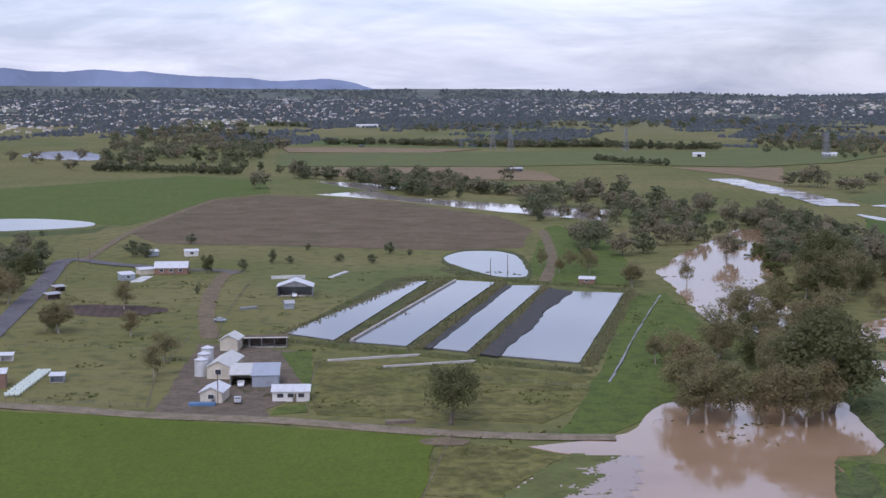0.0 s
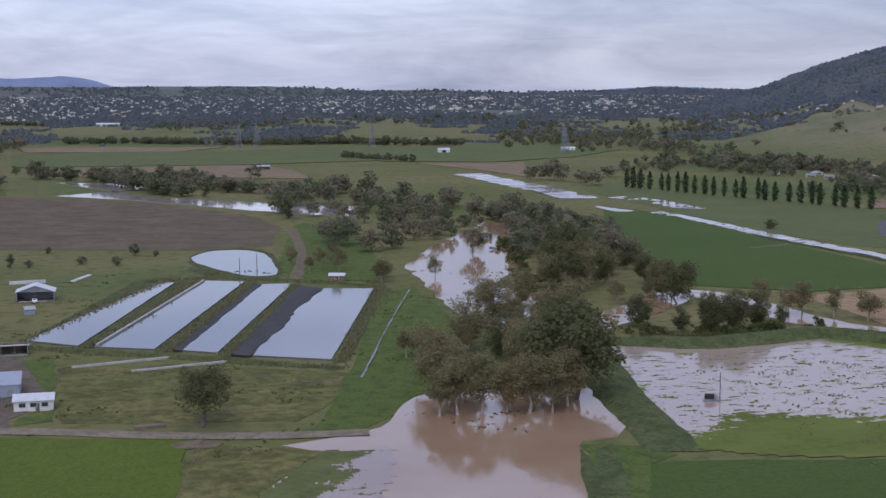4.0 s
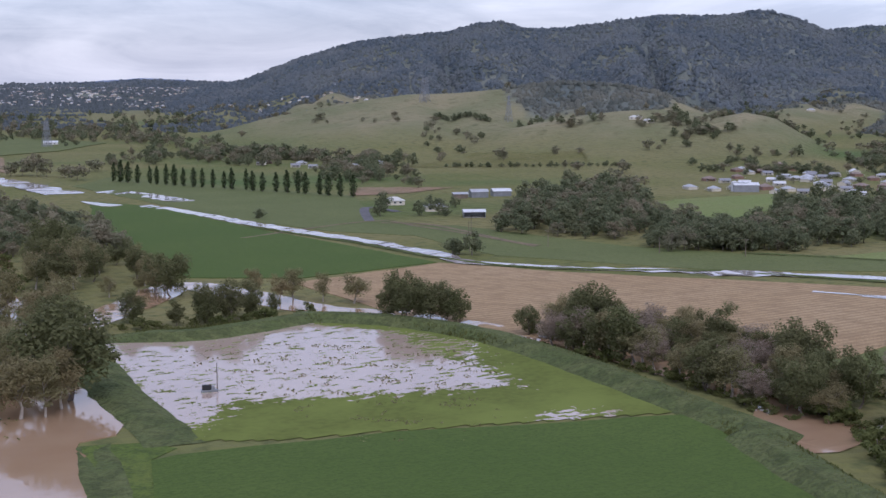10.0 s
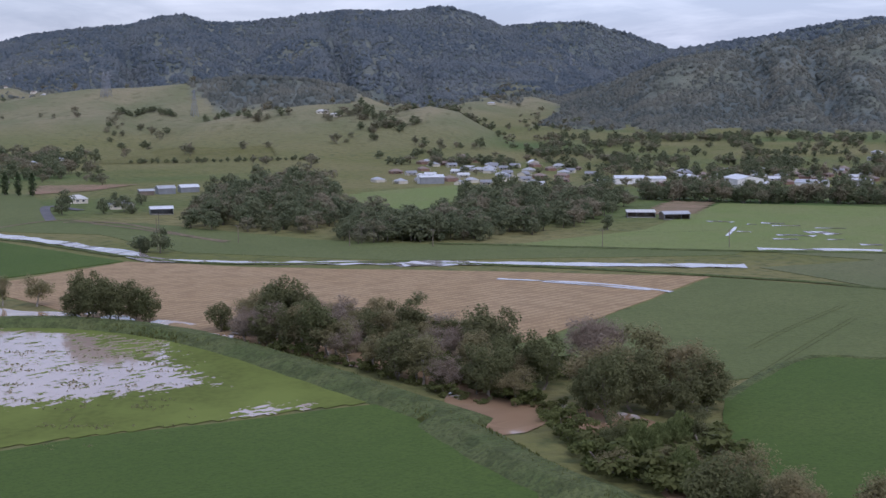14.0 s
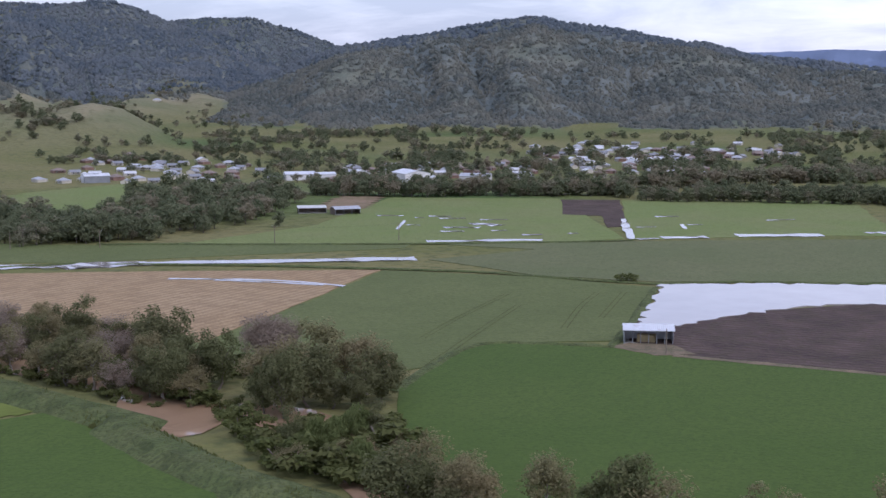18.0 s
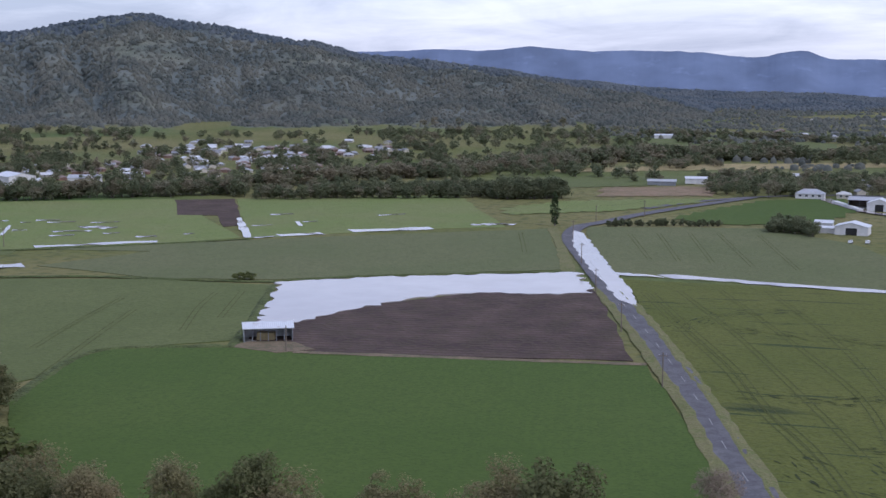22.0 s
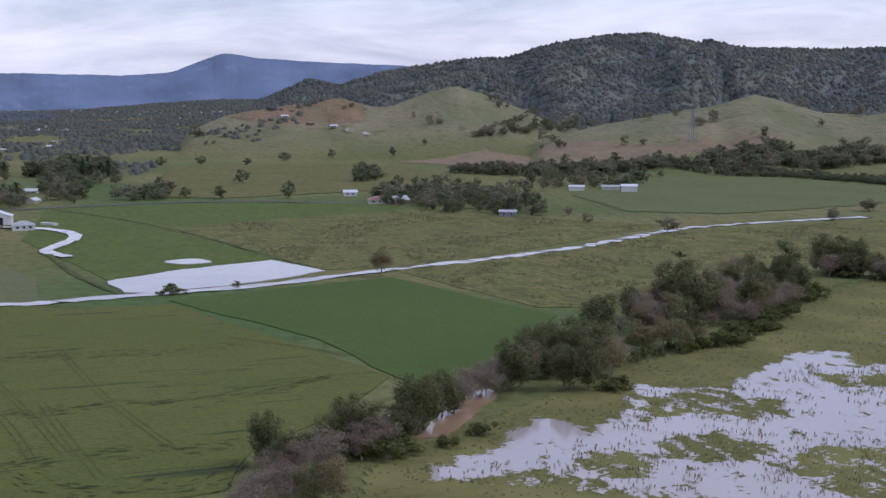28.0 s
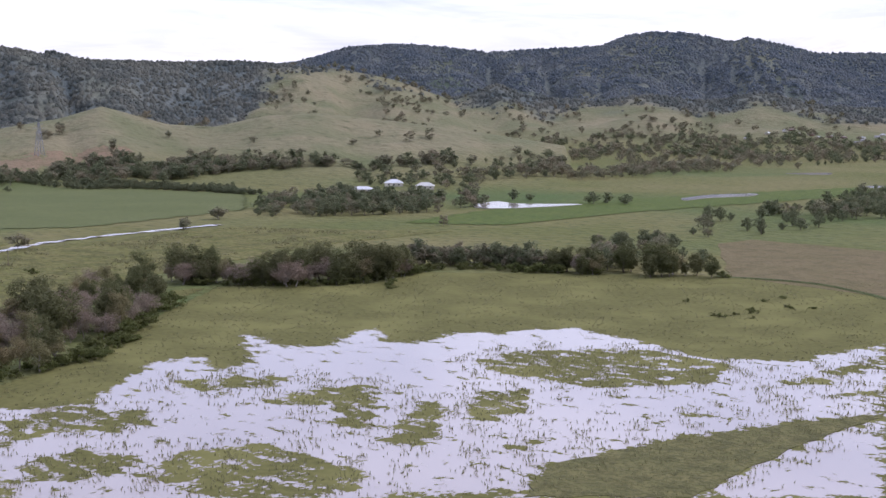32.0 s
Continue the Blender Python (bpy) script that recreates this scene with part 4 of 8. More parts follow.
strip("water", [906.6, 9.1, 866.3, -2, 822.5, -18.8, 809.1, -36.8, 789.5, -52.1, 764.7, -59, 735.6, -55.6, 703.3, -42.8, 685.8, -40, 662.4, -48], [(-3.4, 0), (3.4, 0)], M_WATER_PALE, 0.75, 0.8, "flooded driveway winding from the farm houses", "water")
strip("pale_row", [666.9, 303.3, 621.2, 279.7, 606.8, 271.8], [(-2.0, 0), (2.0, 0)], M_WATER_PALE, 0.6, 0.6, "wet wheel track beside the tilled block", "track")


# ---- far ranges behind everything, distance haze painted in as blue ----
def far_range(name, line, r, base, colour, label, seed, depth=60):
    rs = np.random.RandomState(seed)
    az, up = np.array(line[0::2], float), np.array(line[1::2], float)
    a = np.arange(az.min(), az.max(), 0.06)
    order = np.argsort(az)
    el = np.interp(a, az[order], up[order])
    el = np.convolve(np.pad(el, 4, "edge"), np.ones(9) / 9, "valid")
    el = el + np.convolve(rs.normal(0, 0.03, len(a) + 8), np.ones(9) / 9, "valid")
    rows = []
    for u in np.linspace(0, 1, 9):
        rr = r - depth * (1 - u) + depth / 70 * np.sin(a * 2.3 + u * 5) * np.sin(u * math.pi)
        top = np.maximum(80 + r * np.tan(np.radians(el)), base + 2)
        z = base + (top - base) * u ** (1.2 + 0.12 * np.sin(a * 1.7))
        rows.append(np.stack([rr * np.sin(np.radians(a)), rr * np.cos(np.radians(a)), z], -1))
    co = np.concatenate(rows)
    n = len(a)
    idx = np.arange(len(co)).reshape(9, n)
    quads = np.stack([idx[:-1, :-1], idx[:-1, 1:], idx[1:, 1:], idx[1:, :-1]], -1).reshape(-1, 4)
    me = bpy.data.meshes.new(name)
    me.from_pydata(co.tolist(), [], quads.tolist())
    me.shade_smooth()
    m, nd, l, b = shader(name + "_haze_slopes", 1.0, spec=0.0)
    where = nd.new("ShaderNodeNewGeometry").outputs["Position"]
    # The given colour already holds the haze; noise only varies its tone.
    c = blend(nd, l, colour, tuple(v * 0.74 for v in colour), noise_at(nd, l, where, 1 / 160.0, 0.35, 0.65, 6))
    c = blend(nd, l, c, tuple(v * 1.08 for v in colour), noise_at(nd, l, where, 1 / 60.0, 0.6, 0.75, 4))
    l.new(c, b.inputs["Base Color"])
    me.materials.append(m)
    return tagged(new(name, me), label, "distant hills", "", "structure")


far_range("backdrop_west", [-19.36, 0.84, -17.68, 1.05, -16.41, 0.88, -15.33, 0.87, -14.02, 0.98, -12.70, 0.88, -12.25, 0.92, -10.69, 0.75, -7.97, 0.64, -6.60, 0.51, -4.86, 0.65, -3.82, 0.51, -3.13, 0.28, -1.96, 0.05], 4880, 60, (0.24, 0.29, 0.42), "far ranges beyond the town, coloured haze blue", 1)
far_range("backdrop_north", [15.92, -0.16, 16.86, 0.04, 17.79, 0.09, 18.72, 0.13, 19.19, 0.20, 19.88, 0.17, 21.04, 0.10, 22.43, -0.02, 23.81, -0.18], 4860, 60, (0.22, 0.27, 0.38), "small range behind the town, coloured haze blue", 2)
far_range("backdrop_east", [69.04, 0.73, 70.86, 0.82, 72.44, 0.84, 74.00, 0.93, 75.33, 0.84, 76.42, 0.92, 77.39, 1.05, 78.57, 0.94, 79.94, 0.84, 81.90, 0.87, 84.59, 0.79, 85.99, 0.61, 87.02, 0.64, 87.60, 0.82, 88.52, 0.89, 89.42, 0.54, 91.75, 0.52, 94.06, 0.47, 96.36, 0.42, 98.41, 0.54, 99.53, 0.99, 100.30, 1.28, 100.64, 1.32, 101.75, 1.16, 104.16, 0.97, 106.69, 0.87, 107.52, 0.87, 108.45, 0.74, 109.85, 0.07], 4880, -30, (0.172, 0.215, 0.315), "long mountain range beyond the valley, coloured haze blue", 3, 420)


def drape(name, points, material, label, category="field", cell=6.0, lift=0.35):
    """A field laid over sloping land."""
    ring = [(points[i], points[i + 1]) for i in range(0, len(points), 2)]
    pts = np.array(ring)
    x, y = np.meshgrid(np.arange(pts[:, 0].min(), pts[:, 0].max() + cell, cell), np.arange(pts[:, 1].min(), pts[:, 1].max() + cell, cell))
    odd = np.zeros(x.shape, bool)
    for k in range(len(ring)):
        (ax, ay), (bx, by) = ring[k], ring[k - 1]
        odd ^= ((ay > y) != (by > y)) & (x < (bx - ax) * (y - ay) / (by - ay + 1e-12) + ax)
    idx = np.arange(x.size).reshape(x.shape)
    quads = np.stack([idx[:-1, :-1], idx[:-1, 1:], idx[1:, 1:], idx[1:, :-1]], -1)[odd[:-1, :-1] & odd[1:, 1:]]
    used, flat = np.unique(quads, return_inverse=True)
    z = height(x, y) + lift
    me = bpy.data.meshes.new(name)
    me.from_pydata(np.stack([x, y, z], -1).reshape(-1, 3)[used].tolist(), [], flat.reshape(-1, 4).tolist())
    me.shade_smooth()
    me.materials.append(material)
    return tagged(new(name, me), label, category, "", "structure")


M_REDSOIL = land("reddish_bare_slope", (0.27, 0.17, 0.115), (0.22, 0.17, 0.10), (0.19, 0.16, 0.085), 60, 5.0)
M_HAYFIELD = land("dry_hay_field", (0.34, 0.28, 0.14), (0.30, 0.25, 0.12), (0.27, 0.22, 0.11), 60, 3.0)
drape("field", [1400.8, -435.5, 1481.1, -569.2, 1380.3, -636.5, 1223.2, -713.9, 1182.4, -665.5, 1254.6, -511.8], M_PINK, "brown ploughed slope below the hills")
drape("field", [1769.5, -330.3, 1758, -386.8, 1737.1, -471.5, 2235.1, -665.4, 1673.5, -490.7, 1667.1, -423.3, 1716.5, -370.2], M_REDSOIL, "reddish bare knoll at the valley's mouth")
drape("field", [1274, -646.3, 1268.4, -717.1, 1202.9, -794.2, 1157.8, -770.5, 1209.1, -694.9], M_PINK, "brown ploughed slope below the hills")
drape("field", [640.7, 1127.9, 814.6, 1260.7, 888.6, 1168.4, 832.4, 1085.3, 723.4, 1080.4], M_PASTURE, "pale grazed flat below the knolls")
drape("field", [528.7, 629.4, 611.6, 715.9, 717.9, 718.6, 620.7, 621.3, 556.7, 590.1], M_CROP_YELLOW, "pale green paddock behind the tree belt")
drape("field", [450.5, 862.8, 496.1, 936.2, 560.1, 892.5, 491.4, 857.3], M_REDSOIL, "bare red-brown plot behind the homestead")
drape("field", [631.9, 490.9, 721.6, 529.6, 738.8, 503.4, 650.3, 461.5], M_PINK, "bare brown yard beside the stock sheds")
drape("field", [1117.4, 231.9, 1227.1, 117, 1302.2, -46.6, 1229.8, -41.7, 1152.4, 95.8, 1082.1, 215.3], M_HAYFIELD, "long strip of dry yellow hay")
drape("field", [1382.1, 228.6, 1761.8, 277.1, 1760.1, 140.3, 1619.7, -1.6, 1498.4, 1.2, 1362.3, 102.7], M_CROP_GREEN, "smooth green field in the far valley")
drape("field", [786.8, 193.7, 846.8, 168.3, 900.1, 70.8, 856.6, 81.1, 786.6, 123.0, 747.0, 180.6], M_CROP_YELLOW, "striped pale green market garden beds")
drape("field", [876.2, 151.9, 955.9, 161.8, 989.9, 82.0, 907.9, 73.2], M_PINK, "brown market garden plot")
drape("field", [925.0, 199.8, 1038.4, 215.4, 1096.8, 104.4, 996.4, 94.7], M_CROP_GREEN, "green market garden strip")
drape("field", [762.6, 93.9, 890, 48.6, 922.1, -3.9, 848.1, -15.8, 758.9, 2.2, 732.6, 54.3], M_CROP_DARK, "dark green crop beside the farm houses")
drape("field", [1012.4, -122.1, 1396.5, -202.7, 1395.9, -354.1, 1315.8, -426.8, 1029.5, -410.3, 1008.9, -291, 977.6, -189.5], M_PASTURE, "green grazing flat before the red knoll")
drape("field", [931.5, -425.4, 1115.9, -610.9, 1025.9, -683, 918.4, -717.4, 784.9, -613.6, 750.9, -459.5, 792.4, -401.6], M_CROP_GREEN, "smooth green slope below the trees")
drape("field", [636.4, -614.6, 676.4, -770.2, 637.6, -974.5, 584.2, -1178.7, 532.6, -1075, 570.5, -800.8, 570.9, -650.1], M_LUSH, "green flat with standing water")

# ---- trees ----
def leaf_cloud(rnd, clumps, per_clump, leaf, droop=0.0, thin=0.6, dome=0.35, tall=(0.7, 1.1)):
    """Leaf sprays as small three-cornered tufts over the domed top of each clump (centre, radius), lying outwards and up."""
    co, faces = [], []
    for c, rad in clumps:
        flat = rnd.uniform(*tall)
        for _ in range(per_clump):
            d = Vector((rnd.gauss(0, 1), rnd.gauss(0, 1), rnd.gauss(dome, 0.8))).normalized()
            p = c + Vector((d.x, d.y, d.z * flat)) * rad * rnd.uniform(0.55, 1.08)
            nrm = (d * 0.7 + Vector((rnd.uniform(-0.7, 0.7), rnd.uniform(-0.7, 0.7), rnd.uniform(0.0, 0.9)))).normalized()
            u = nrm.orthogonal().normalized()
            u.rotate(Matrix.Rotation(rnd.uniform(0, 6.28), 3, nrm))
            v = nrm.cross(u)
            s, t = leaf * rnd.uniform(0.6, 1.4), leaf * thin * rnd.uniform(0.7, 1.3)
            k = len(co)
            low = Vector((0, 0, -droop * s))
            co += [p - u * s * 0.5 + low, p + u * s * 0.45 - v * t * 0.6, p + u * s * 0.3 + v * t * 0.6]
            faces.append((k, k + 1, k + 2))
    order = list(range(len(faces)))
    rnd.shuffle(order)
    return [co[3 * i + k] for i in order for k in range(3)], faces


def limbs(rnd, h, spread, forks, trunk_r, lean=0.06, low=0.3):
    """A tapered trunk with forking limbs; returns the mesh and the limb ends."""
    bm = bmesh.new()
    ends = []
    base = Vector((0, 0, -0.4))
    bend = Vector((rnd.uniform(-lean, lean) * h, rnd.uniform(-lean, lean) * h, h * low))
    tube(trunk_r * 1.25, trunk_r * 0.8, base, bend, 7, bm)
    mid = bend + Vector((rnd.uniform(-lean, lean) * h, rnd.uniform(-lean, lean) * h, h * 0.3))
    tube(trunk_r * 0.8, trunk_r * 0.4, bend, mid, 6, bm)
    ends.append(mid + Vector((0, 0, h * 0.24)))
    tube(trunk_r * 0.4, trunk_r * 0.12, mid, ends[0], 5, bm)
    for k in range(forks):
        a = k * 2.4 + rnd.uniform(-0.5, 0.5)
        start = bend.lerp(mid, rnd.uniform(0, 1))
        out = spread * rnd.uniform(0.55, 1.0)
        end = start + Vector((math.cos(a) * out, math.sin(a) * out, h * rnd.uniform(0.12, 0.38)))
        knee = start.lerp(end, 0.5) + Vector((0, 0, h * 0.05))
        tube(trunk_r * 0.42, trunk_r * 0.25, start, knee, 5, bm)
        tube(trunk_r * 0.25, trunk_r * 0.08, knee, end, 4, bm)
        ends += [end, knee.lerp(end, 0.4) + Vector((rnd.uniform(-1, 1), rnd.uniform(-1, 1), rnd.uniform(0, 1.5)))]
    return bm, ends


def make_tree(name, label, seed, h, spread, forks, clump_r, per_clump, leaf, mat, extra=0, low=0.3, droop=0.0, bark=None, group="river trees", thin=0.6, dome=0.35, stout=0.019, tall=(0.7, 1.1)):
    rnd = random.Random(seed)
    ob = new(name)
    trunk, ends = limbs(rnd, h, spread, forks, h * stout, low=low)
    part("trunk", trunk, bark or M_BARK, ob, "")
    clumps = [(e, clump_r * rnd.uniform(0.75, 1.2)) for e in ends]
    for _ in range(extra):
        a, q, z = rnd.uniform(0, 6.28), math.sqrt(rnd.uniform(0, 1)), rnd.uniform(low + 0.05, 0.97)
        wide = spread * (1.05 - abs(z - 0.6) * 1.3)
        clumps.append((Vector((math.cos(a) * q * wide, math.sin(a) * q * wide, h * z)), clump_r * rnd.uniform(0.5, 1.15)))
    co, faces = leaf_cloud(rnd, clumps, per_clump, leaf, droop, thin, dome, tall)
    me = bpy.data.meshes.new("crown")
    me.from_pydata([tuple(c) for c in co], [], faces)
    me.materials.append(mat)
    crown = new("crown", me)
    crown.parent = ob
    return tagged(ob, label, "tree", group)


def make_poplar(seed, per=420):
    rnd = random.Random(seed)
    ob = new("poplar_tree")
    part("trunk", tube(0.3, 0.08, (0, 0, -0.3), (0, 0, 13), 6), M_BARK, ob)
    clumps = []
    for k in range(26):
        z = 1.2 + k * 0.54
        wide = 1.9 * math.sin(min(1, (z + 0.8) / 7) * 1.57) * (1.0 - max(0, z - 8) / 8.0)
        clumps.append((Vector((rnd.uniform(-0.4, 0.4), rnd.uniform(-0.4, 0.4), z)), max(0.35, wide)))
    co, faces = leaf_cloud(rnd, clumps, per // 13, 0.8, dome=0.0)
    me = bpy.data.meshes.new("crown")
    me.from_pydata([tuple(c) for c in co], [], faces)
    me.materials.append(M_POPLAR)
    crown = new("crown", me)
    crown.parent = ob
    return tagged(ob, "narrow dark green poplar standing in a row", "tree", "poplar row")


def make_bush(name, label, seed, h, w, count, per, leaf, mat):
    rnd = random.Random(seed)
    ob = new(name)
    for a in (0.4, 3.3):
        part("stem", tube(0.09, 0.04, (0, 0, -0.2), (math.cos(a) * w * 0.35, math.sin(a) * w * 0.35, h * 0.6), 5), M_BARK, ob)
    clumps = [(Vector((rnd.gauss(0, w * 0.28), rnd.gauss(0, w * 0.28), h * rnd.uniform(0.2, 0.8))), h * rnd.uniform(0.18, 0.32)) for _ in range(count)]
    co, faces = leaf_cloud(rnd, clumps, per, leaf)
    me = bpy.data.meshes.new("crown")
    me.from_pydata([tuple(c) for c in co], [], faces)
    me.materials.append(mat)
    crown = new("crown", me)
    crown.parent = ob
    return tagged(ob, label, "shrub", "shrubs")


GUM = "spreading river gum with open olive-brown crown"
OAKL = "dense dark green river oak beside the water"
GUM_FORMS = ((15, 5.2, 9, 20), (15, 4.2, 8, 18), (15, 4.7, 10, 18), (15, 3.6, 8, 16))
TREES = {
    "gum": [make_tree("gum_tree", GUM, 11 + k, h, wide, forks, 1.9, 100, 0.52, M_GUM, more, 0.2, bark=M_PALEBARK, dome=0.15, tall=(0.8, 1.5)) for k, (h, wide, forks, more) in enumerate(GUM_FORMS)],
    "oak": [make_tree("river_oak_tree", OAKL, 31 + k, 12, 4.2 - 0.5 * k, 9, 1.6, 95, 0.5, M_OAK, 28, 0.1, dome=0.15, tall=(0.8, 1.4)) for k in range(3)],
    "willow": [make_tree("willow_tree", "light green weeping willow on the river bank", 41, 9, 3.6, 9, 1.5, 90, 0.8, M_WILLOW, 30, 0.15, 1.4, thin=0.3)],
    "bare": [make_tree("leafless_tree", "grey-pink leafless tree with fine twigs", 51 + k, 11, 3.4, 18, 1.5, 60, 0.7, M_BARE, 14, 0.2, bark=M_PALEBARK, thin=0.18, dome=0.1) for k in range(2)],
    "bush": [make_bush("shrub", "low green shrub on the bank", 61 + k, 3.0, 3.6, 9, 60, 0.5, M_BUSH) for k in range(2)],
    "far_gum": [make_tree("paddock_tree", "round-crowned gum standing in grass", 71 + k, 11, 5.4 - 0.5 * k, 5, 1.8, 26, 1.1, M_FARGUM, 16, 0.2, group="paddock trees", dome=0.2) for k in range(3)],
    "far_oak": [make_tree("dark_tree", "dark green tree among others", 81 + k, 11, 4.9 - 0.6 * k, 5, 1.85, 26, 1.15, M_FAROAK, 17, 0.1, group="dark trees", dome=0.1) for k in range(3)],
    "poplar": [make_poplar(91)],
}
FREE = {kind: list(obs) for kind, obs in TREES.items()}
SIZE = {"gum": 15, "oak": 12, "willow": 9, "bare": 11, "bush": 3.0, "far_gum": 11, "far_oak": 11, "poplar": 15}
plant_rnd = random.Random(5)


LOTS = {"far_gum": [], "far_oak": []}


def plant(kind, x, y, h):
    if math.hypot(x, y) > 640:
        kind = {"gum": "far_gum", "bare": "far_gum", "oak": "far_oak"}.get(kind, kind)
    s = h / SIZE[kind]
    wide = s * plant_rnd.uniform(0.9, 1.35)
    if kind in LOTS and math.hypot(x, y) > 560:
        s = s * plant_rnd.uniform(0.7, 1.15)
        LOTS[kind].append((x, y, ground_z(x, y), wide, s, plant_rnd.uniform(0, 6.28)))
        return None
    m = pose(x, y, ground_z(x, y), 0, 0, plant_rnd.uniform(0, 360)) @ Matrix.Diagonal((wide, wide, s, 1))
    if FREE[kind]:
        ob = FREE[kind].pop()
        ob.matrix_world = m
        return ob
    return copy_thing(plant_rnd.choice(TREES[kind]), m)


def grove(points, count, kinds, low, high, seed=0, apart=0.0):
    """Trees scattered over a patch of land with the given corners, kinds weighted by their order in the list."""
    rnd = random.Random(seed)
    pts = [(points[i], points[i + 1]) for i in range(0, len(points), 2)]
    x0, x1, y0, y1 = min(p[0] for p in pts), max(p[0] for p in pts), min(p[1] for p in pts), max(p[1] for p in pts)
    done = []
    for _ in range(count * 60):
        x, y = rnd.uniform(x0, x1), rnd.uniform(y0, y1)
        odd = False
        for k in range(len(pts)):
            (ax, ay), (bx, by) = pts[k], pts[k - 1]
            if (ay > y) != (by > y) and x < (bx - ax) * (y - ay) / (by - ay) + ax:
                odd = not odd
        if odd and all((x - a) ** 2 + (y - b) ** 2 > apart ** 2 for a, b in done):
            done.append((x, y))
            plant(rnd.choice(kinds), x, y, rnd.uniform(low * 0.62, high * 1.05))
            if len(done) == count:
                break


def row(points, count, kinds, low, high, seed=0, off=0.0):
    """Trees along a line."""
    rnd = random.Random(seed)
    line = smooth_line(points, 3.0)
    for k in range(count):
        p = line[int((k + 0.5) / count * len(line))]
        kind = rnd.choice(kinds)
        plant(kind, p.x + rnd.uniform(-off, off), p.y + rnd.uniform(-off, off), rnd.uniform(low, high) * (0.3 if kind == "bush" and high > 6 else 1))


def each(kind, points, low, high, seed=0):
    rnd = random.Random(seed)
    for i in range(0, len(points), 2):
        plant(kind, points[i], points[i + 1], rnd.uniform(low, high))


# flooded gums by the track and up the river
each("gum", [59.5, 328.5, 64.3, 329.0, 70.5, 329.0, 76.9, 329.6, 82.3, 328.0, 87.9, 326.9, 93.6, 333.0], 12, 16, 1)
grove([58.6, 343.5, 95.6, 335.8, 113.0, 376.2, 126.4, 430.5, 110.8, 452.5, 90.7, 441.3, 66.7, 390.2], 34, ["gum", "gum", "gum", "oak"], 11, 18, 2, 5)
each("gum", [101.5, 455.3, 115.0, 469.7, 99.6, 474.4], 15, 18, 3)
grove([43.4, 879.0, 76.4, 841.7, 85.7, 698.4, 113.2, 689.8, 120.3, 596.1, 167.2, 777.3, 183.6, 888.5, 155.6, 995.1, 115.3, 1035.8, 68.6, 1080.2], 48, ["gum", "gum", "oak"], 11, 17, 4, 8)
each("gum", [103.2, 578.3, 79.2, 571.1, 65.5, 613.1], 12, 15, 4)
grove([180.8, 808.4, 151.5, 607.1, 135.7, 512.5, 136.6, 444.6, 157.8, 432.3, 185.4, 505.0, 209.4, 634.5, 227.9, 741.4, 222.8, 833.7, 201.4, 882.8], 60, ["gum", "gum", "oak"], 10, 16, 5, 7)
each("oak", [169.6, 428.7, 178.1, 428.4, 187.8, 432.6, 198.6, 437.9, 159.9, 430.7, 170.2, 431.3, 179.2, 432.9, 188.3, 434.5], 7, 11, 6)
each("gum", [204.7, 469.2, 209.3, 456.7, 215.9, 458.8, 223.5, 449.7, 231.6, 440.5], 10, 12, 7)
each("bush", [165.2, 427.7, 173.0, 421.9, 180.6, 423.0, 187.8, 423.1, 153.0, 428.2, 194.2, 428.6, 205.5, 425.1, 147.4, 428.9], 2.5, 4.5, 8)
each("oak", [226.6, 405.8, 231.7, 406.9, 230.8, 398.4, 236.4, 400.4, 235.5, 390.7, 241.7, 392.4, 240.4, 383.2], 10, 14, 9)
# along the levee's far side
row([249.4, 354.3, 252.8, 345.5, 259.0, 342.0], 4, ["oak", "bush"], 6, 9, 10, 3)
row([262.1, 338.9, 262.7, 318.8, 264.9, 300.6, 261.7, 273.2, 258.7, 252.6, 252.7, 230.7], 20, ["bare", "gum", "gum", "oak"], 9, 13, 11, 4)
row([273.3, 341.6, 277.8, 320.6, 277.9, 295.0, 272.3, 268.1, 267.3, 242.1, 265.4, 234.4], 16, ["gum", "gum", "oak", "bare"], 9, 14, 12, 5)
row([258.2, 329.6, 261.4, 301.7, 256.2, 263.0, 247.5, 229.8, 247.5, 221.3], 14, ["bush"], 2.5, 4, 13, 2)
each("oak", [260.3, 234.8, 259.1, 240.6, 260.5, 230.1], 9, 12, 14)
each("bush", [279.6, 244.9, 279.6, 239.8, 276.9, 234.5, 284.0, 245.7], 3.5, 5, 15)
# the bend of the river
each("bare", [290.3, 237.4, 294.0, 235.8, 281.2, 233.2], 16, 19, 16)
each("gum", [268.9, 212.8, 271.5, 205.9, 278.0, 203.8, 276.5, 195.0, 254.3, 206.4], 15, 18, 17)
each("oak", [246.8, 203.7, 245.9, 197.0, 257.9, 198.9, 262.0, 187.1, 270.4, 186.6, 259.5, 193.4], 10, 13, 18)
each("willow", [236.5, 170.9, 226.9, 171.1, 217.6, 155.0], 7, 9, 19)
each("oak", [223.6, 177.5, 240.4, 167.1], 6, 8, 20)
each("bush", [224.5, 189.2, 222.7, 184.5, 216.6, 177.1, 216.5, 172.6, 217.4, 168.9, 246.1, 171.1, 242.1, 165.4, 216.7, 161.2, 212.6, 154.7, 214.3, 163.6, 212.3, 149.9, 224.3, 153.7], 3, 4.5, 21)
each("bare", [214.2, 166.4], 5, 6, 22)
each("gum", [214.7, 142.6, 215.5, 139.4, 210.3, 142.1, 211.6, 133.8], 10, 12, 23)
each("gum", [204.4, 122.9, 212.2, 110.5, 213.1, 89.7, 218.5, 74.7, 218.6, 68.6, 225.4, 54.2, 223.3, 50.7, 197.5, 119.9, 196.8, 115.0], 11.5, 14, 24)
